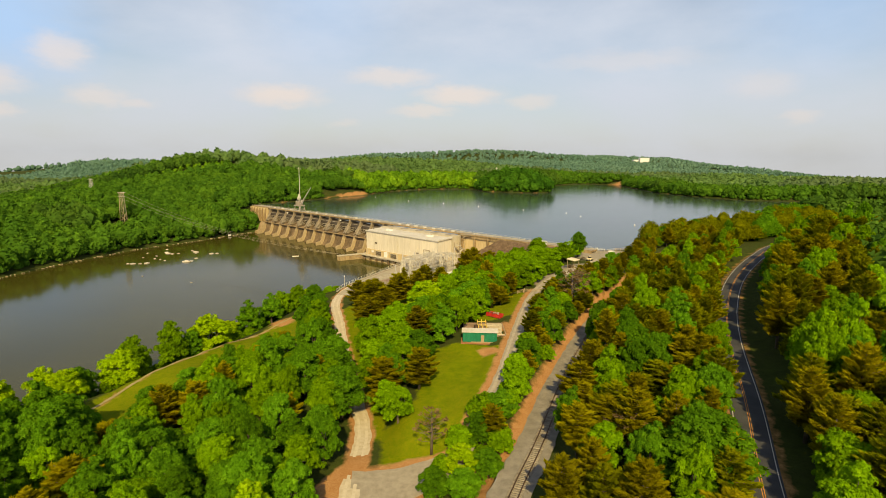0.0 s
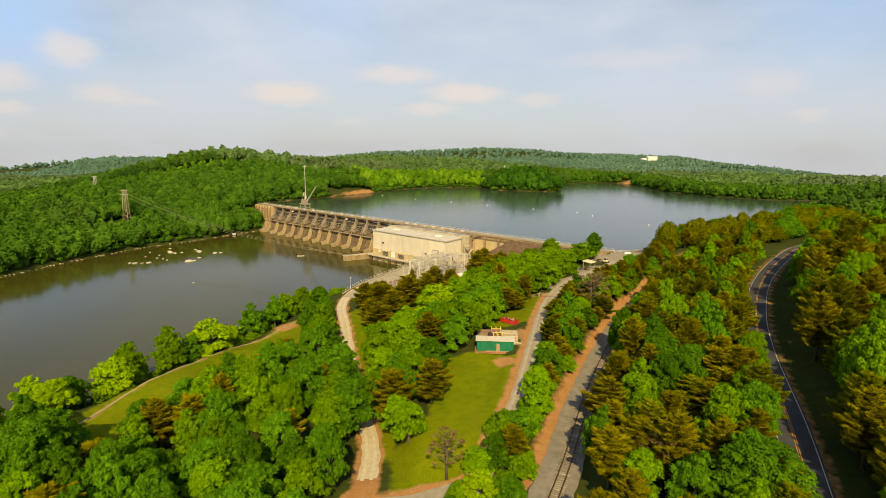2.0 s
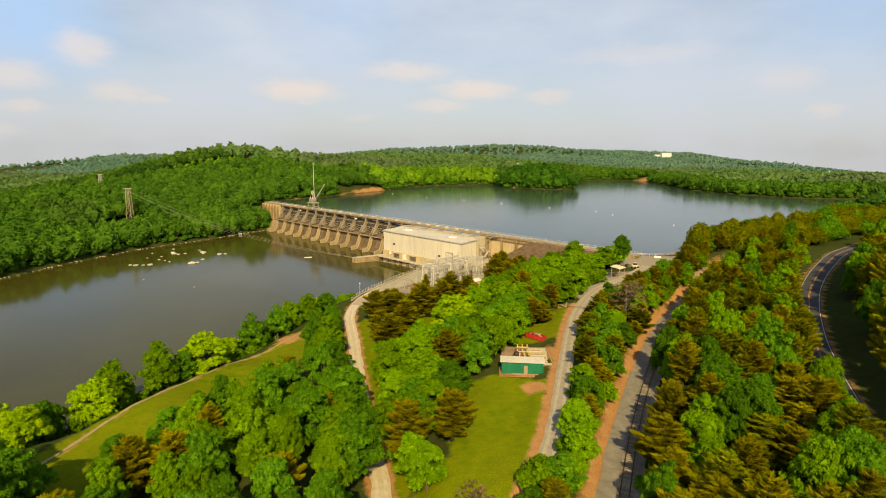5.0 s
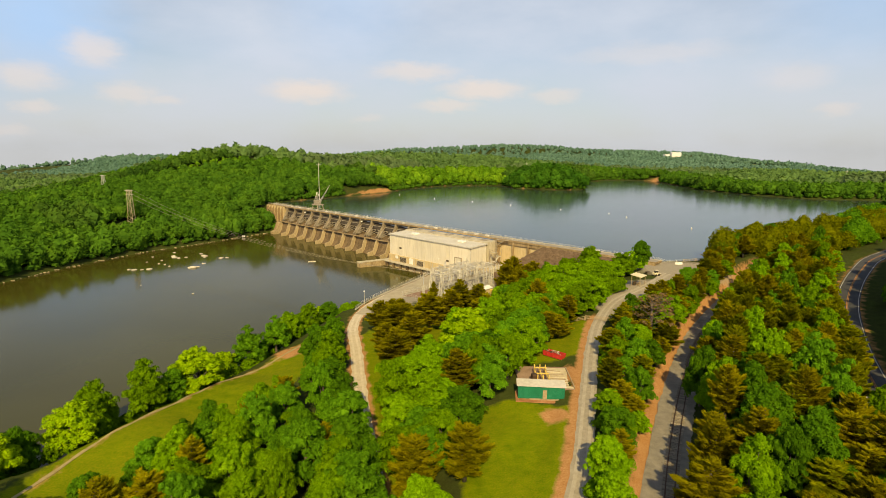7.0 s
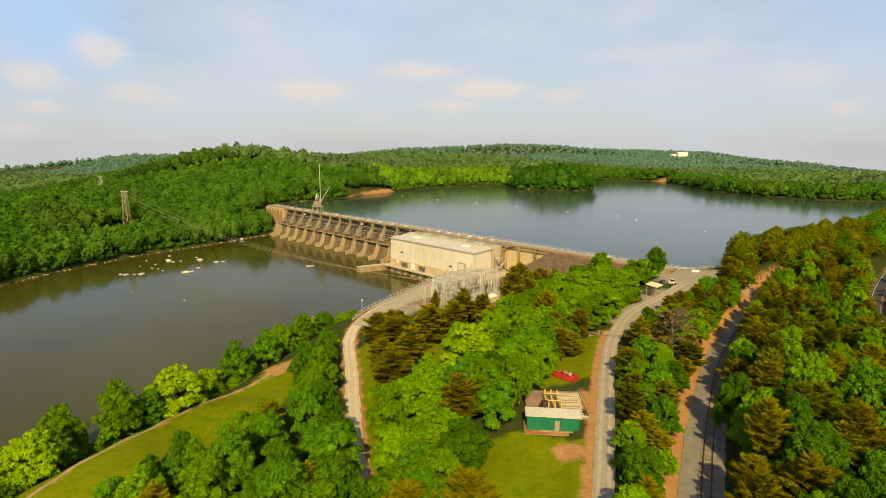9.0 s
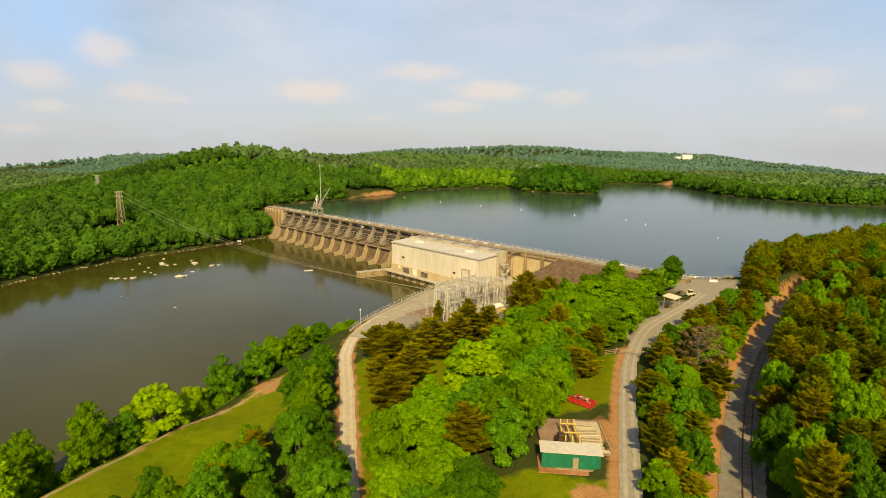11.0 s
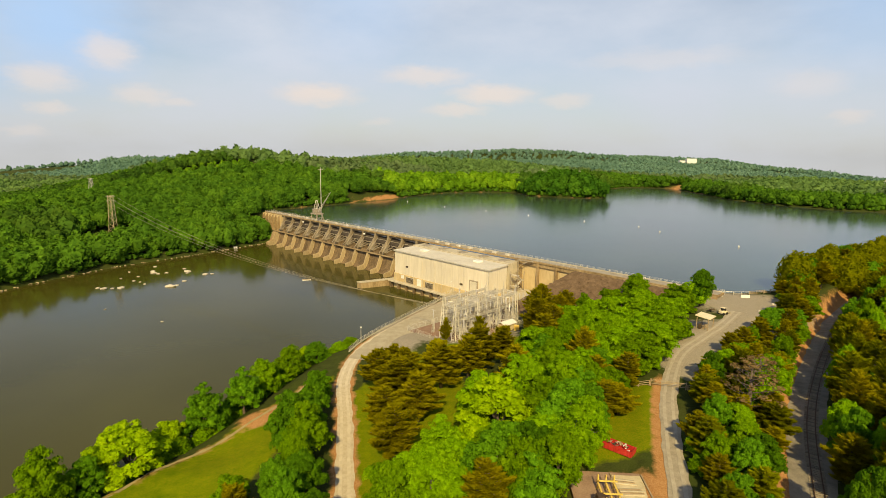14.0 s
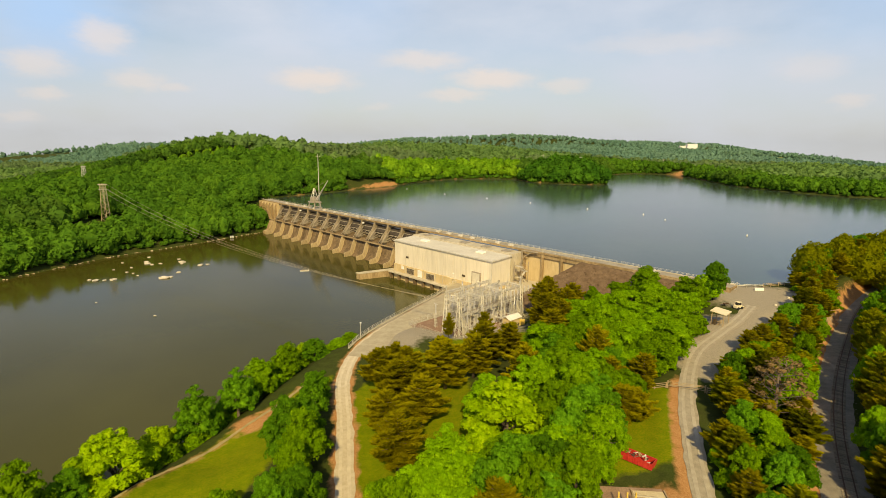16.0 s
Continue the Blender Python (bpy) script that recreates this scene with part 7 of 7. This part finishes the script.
# ---- river: rocks, raft, buoys ----
rock_mesh = []
for k in range(4):
    w = ICO_V * (0.7 + 0.6 * np.random.default_rng(k).random((len(ICO_V), 1)))
    me = recalculated(Geo().add(w.tolist(), ICO_F).mesh("rock"))
    me.materials.append(ROCK)
    rock_mesh.append(me)
rr = random.Random(9)
for x, y, s in ((-170, 343, 2.6), (-168, 345, 1.4), (-200, 334, 1.6), (-204, 335, 1.2), (-196, 335, 1.0), (-193, 337, 1.6), (-197, 372, 1.6), (-193, 370, 1.2), (-200, 376, 1.3), (-190, 373, 0.9),
                (-180, 378, 1.9), (-178, 374, 0.9), (-166, 372, 1.8), (-163, 374, 1.1), (-169, 355, 1.1), (-191, 350, 0.8), (-196, 352, 0.9), (-186, 346, 0.7), (-206, 356, 0.7), (-200, 362, 0.8),
                (-186, 385, 1.0), (-206, 388, 0.9), (-212, 372, 0.8), (-140, 286, 0.6), (-175, 300, 0.5)):
    ob = new("river_rock", rr.choice(rock_mesh))
    ob.matrix_basis = Matrix.LocRotScale((x, y, 0.1), Euler((0, 0, rr.uniform(0, 6))), (s * 1.2, s, s * 0.42))
    tagged(ob, "pale rock breaking the surface of the river pool", "rock", "rocks in the river pool")
bank_rock = Geo()
for a, b in zip(RIVER[14:21], RIVER[15:22]):
    for k in range(int(math.hypot(b[0] - a[0], b[1] - a[1]) / 1.1)):
        q = rr.random()
        r = rr.uniform(0.2, 0.65)
        x, y = a[0] + (b[0] - a[0]) * q + rr.uniform(-1.8, 1.4), a[1] + (b[1] - a[1]) * q + rr.uniform(-1.4, 1.4)
        bank_rock.add((ICO_V * (0.7 + 0.6 * rngb.random((len(ICO_V), 1))) * (r * 1.3, r, r * 0.6) + (x, y, 0.3)).tolist(), ICO_F)
alone("shore_rocks", bank_rock, TRODDEN_ROCK, "pale brown rocks along the water's edge", "rocks", kind="stuff", fix=False)
raft = thing("drifting_raft", "small pale timber raft afloat on the pool", "raft", Matrix.Translation((-104, 366, 0.05)) @ Matrix.Rotation(0.4, 4, "Z"))
part("deck", Geo().box(-2.2, 2.2, -0.9, 0.9, 0.1, 0.35, 0.05), WOOD, raft)
for y in (-0.7, 0.7):
    part("float", Geo().tube([(-2.4, y, 0.0), (2.4, y, 0.0)], 0.28, 8), WHITE_PAINT, raft)
for x, y in ((-83, 648), (0, 569), (36, 540), (77, 506), (119, 455), (112, 480), (145, 397), (-40, 600)):
    buoy = thing("buoy", "white marker buoy floating on the lake", "buoy", Matrix.Translation((x, y, LAKE_Z)) @ Matrix.Scale(0.62, 4), "buoy line")
    part("float", Geo().tube([(0, 0, -0.4), (0, 0, 0), (0, 0, 0.7), (0, 0, 1.5), (0, 0, 1.7)], [0.3, 0.6, 0.6, 0.3, 0.1], 10), WHITE_PAINT, buoy, smooth=True)
    part("ring", Geo().tube([(0, 0, 0.05), (0, 0, 0.3)], 0.68, 10), GALVANISED, buoy)
notice = thing("warning_sign", "white warning board at the water's edge", "sign", Matrix.Translation((-186, 455, ground_z(-186, 455))) @ Matrix.Rotation(radians(20), 4, "Z") @ Matrix.Scale(0.62, 4))
part("board", Geo().box(-2, 2, -0.1, 0.1, 2.2, 4.4, 0.03), WHITE_PAINT, notice)
for x in (-1.5, 1.5):
    part("post", Geo().box(x - 0.1, x + 0.1, 0.1, 0.3, -0.5, 4.2), STEEL, notice)

# ---- power lines ----
px_, py_ = -268.0, 440.0
pz = ground_z(px_, py_)
PYLON_STEEL = material("tan_pylon_steel", [(0.34, 0.27, 0.15), (0.45, 0.37, 0.22), (0.54, 0.46, 0.29)], rough=0.6, metal=0.2, scale=0.6, fine=4, bump=0.1)
pylon = thing("lattice_pylon", "tall narrow steel lattice pylon above the trees", "pylon", Matrix.Translation((px_, py_, pz)))
PT = 39.0 - pz
part("tower", lattice(Geo(), (0, 0, -0.5), (0, 0, PT), 4.0, 2.2, 12, 0.34, 0.2), PYLON_STEEL, pylon)
for z in (PT - 0.6, PT - 4):
    part("cross_arm", Geo().beam((-2.6, -1.2, z), (2.6, 1.2, z), 0.3), GALVANISED, pylon)
px2, py2 = -372.0, 560.0
pylon2 = thing("lattice_pylon", "distant steel lattice pylon in the forest", "pylon", Matrix.Translation((px2, py2, ground_z(px2, py2))))
part("tower", lattice(Geo(), (0, 0, -0.5), (0, 0, 20), 5.0, 1.4, 10, 0.3, 0.16), GALVANISED, pylon2)
part("cross_arm", Geo().beam((-3, 0, 19.4), (3, 0, 19.4), 0.3), GALVANISED, pylon2)
for k, (dx, z1) in enumerate(((-2.4, PT - 4), (2.4, PT - 4), (-2.4, PT - 0.6), (2.4, PT - 0.6))):
    a = Vector((px_ + dx, py_ + dx * 0.45, pz + z1))
    b = (YARD @ Matrix.Translation((7 + 3 * k, 3, 12.0))).translation
    pts = [a.lerp(b, t / 24) - Vector((0, 0, 9 * 4 * (t / 24) * (1 - t / 24))) for t in range(25)]
    alone("power_cable", Geo().tube(pts, 0.045, 4), STEEL, "sagging bare power cable over the river", "cable", "cables over the river")
for x, y, top in ((-152, 560, 58), (84, 849, 54), (156, 950, 50), (560, 860, 46), (690, 900, 44), (330, 1080, 44)):
    z = ground_z(x, y)
    pole = thing("transmission_pole", "tall slim grey transmission pole above the trees", "pole", Matrix.Translation((x, y, z)), "transmission poles")
    part("shaft", Geo().tube([(0, 0, -0.5), (0, 0, top - z)], [0.42, 0.24], 8), GALVANISED, pole)
    part("cross_arm", Geo().beam((-2.2, 0, top - z - 2), (2.2, 0, top - z - 2), 0.3), GALVANISED, pole)
bx, by = 956.0, 2560.0
far_house = thing("far_plant_building", "distant white industrial building on the skyline", "building", Matrix.Translation((bx, by, ground_z(bx, by))))
part("hall", Geo().box(-22, 22, -12, 12, -4, 28, 0.5), WHITE_PAINT, far_house)
part("roof", Geo().prism([(-12.5, 28), (0, 31), (12.5, 28)], -22.5, 22.5), WHITE_PAINT, far_house)
part("annex", Geo().box(-52, -28, -10, 10, -4, 22, 0.4), WHITE_PAINT, far_house)
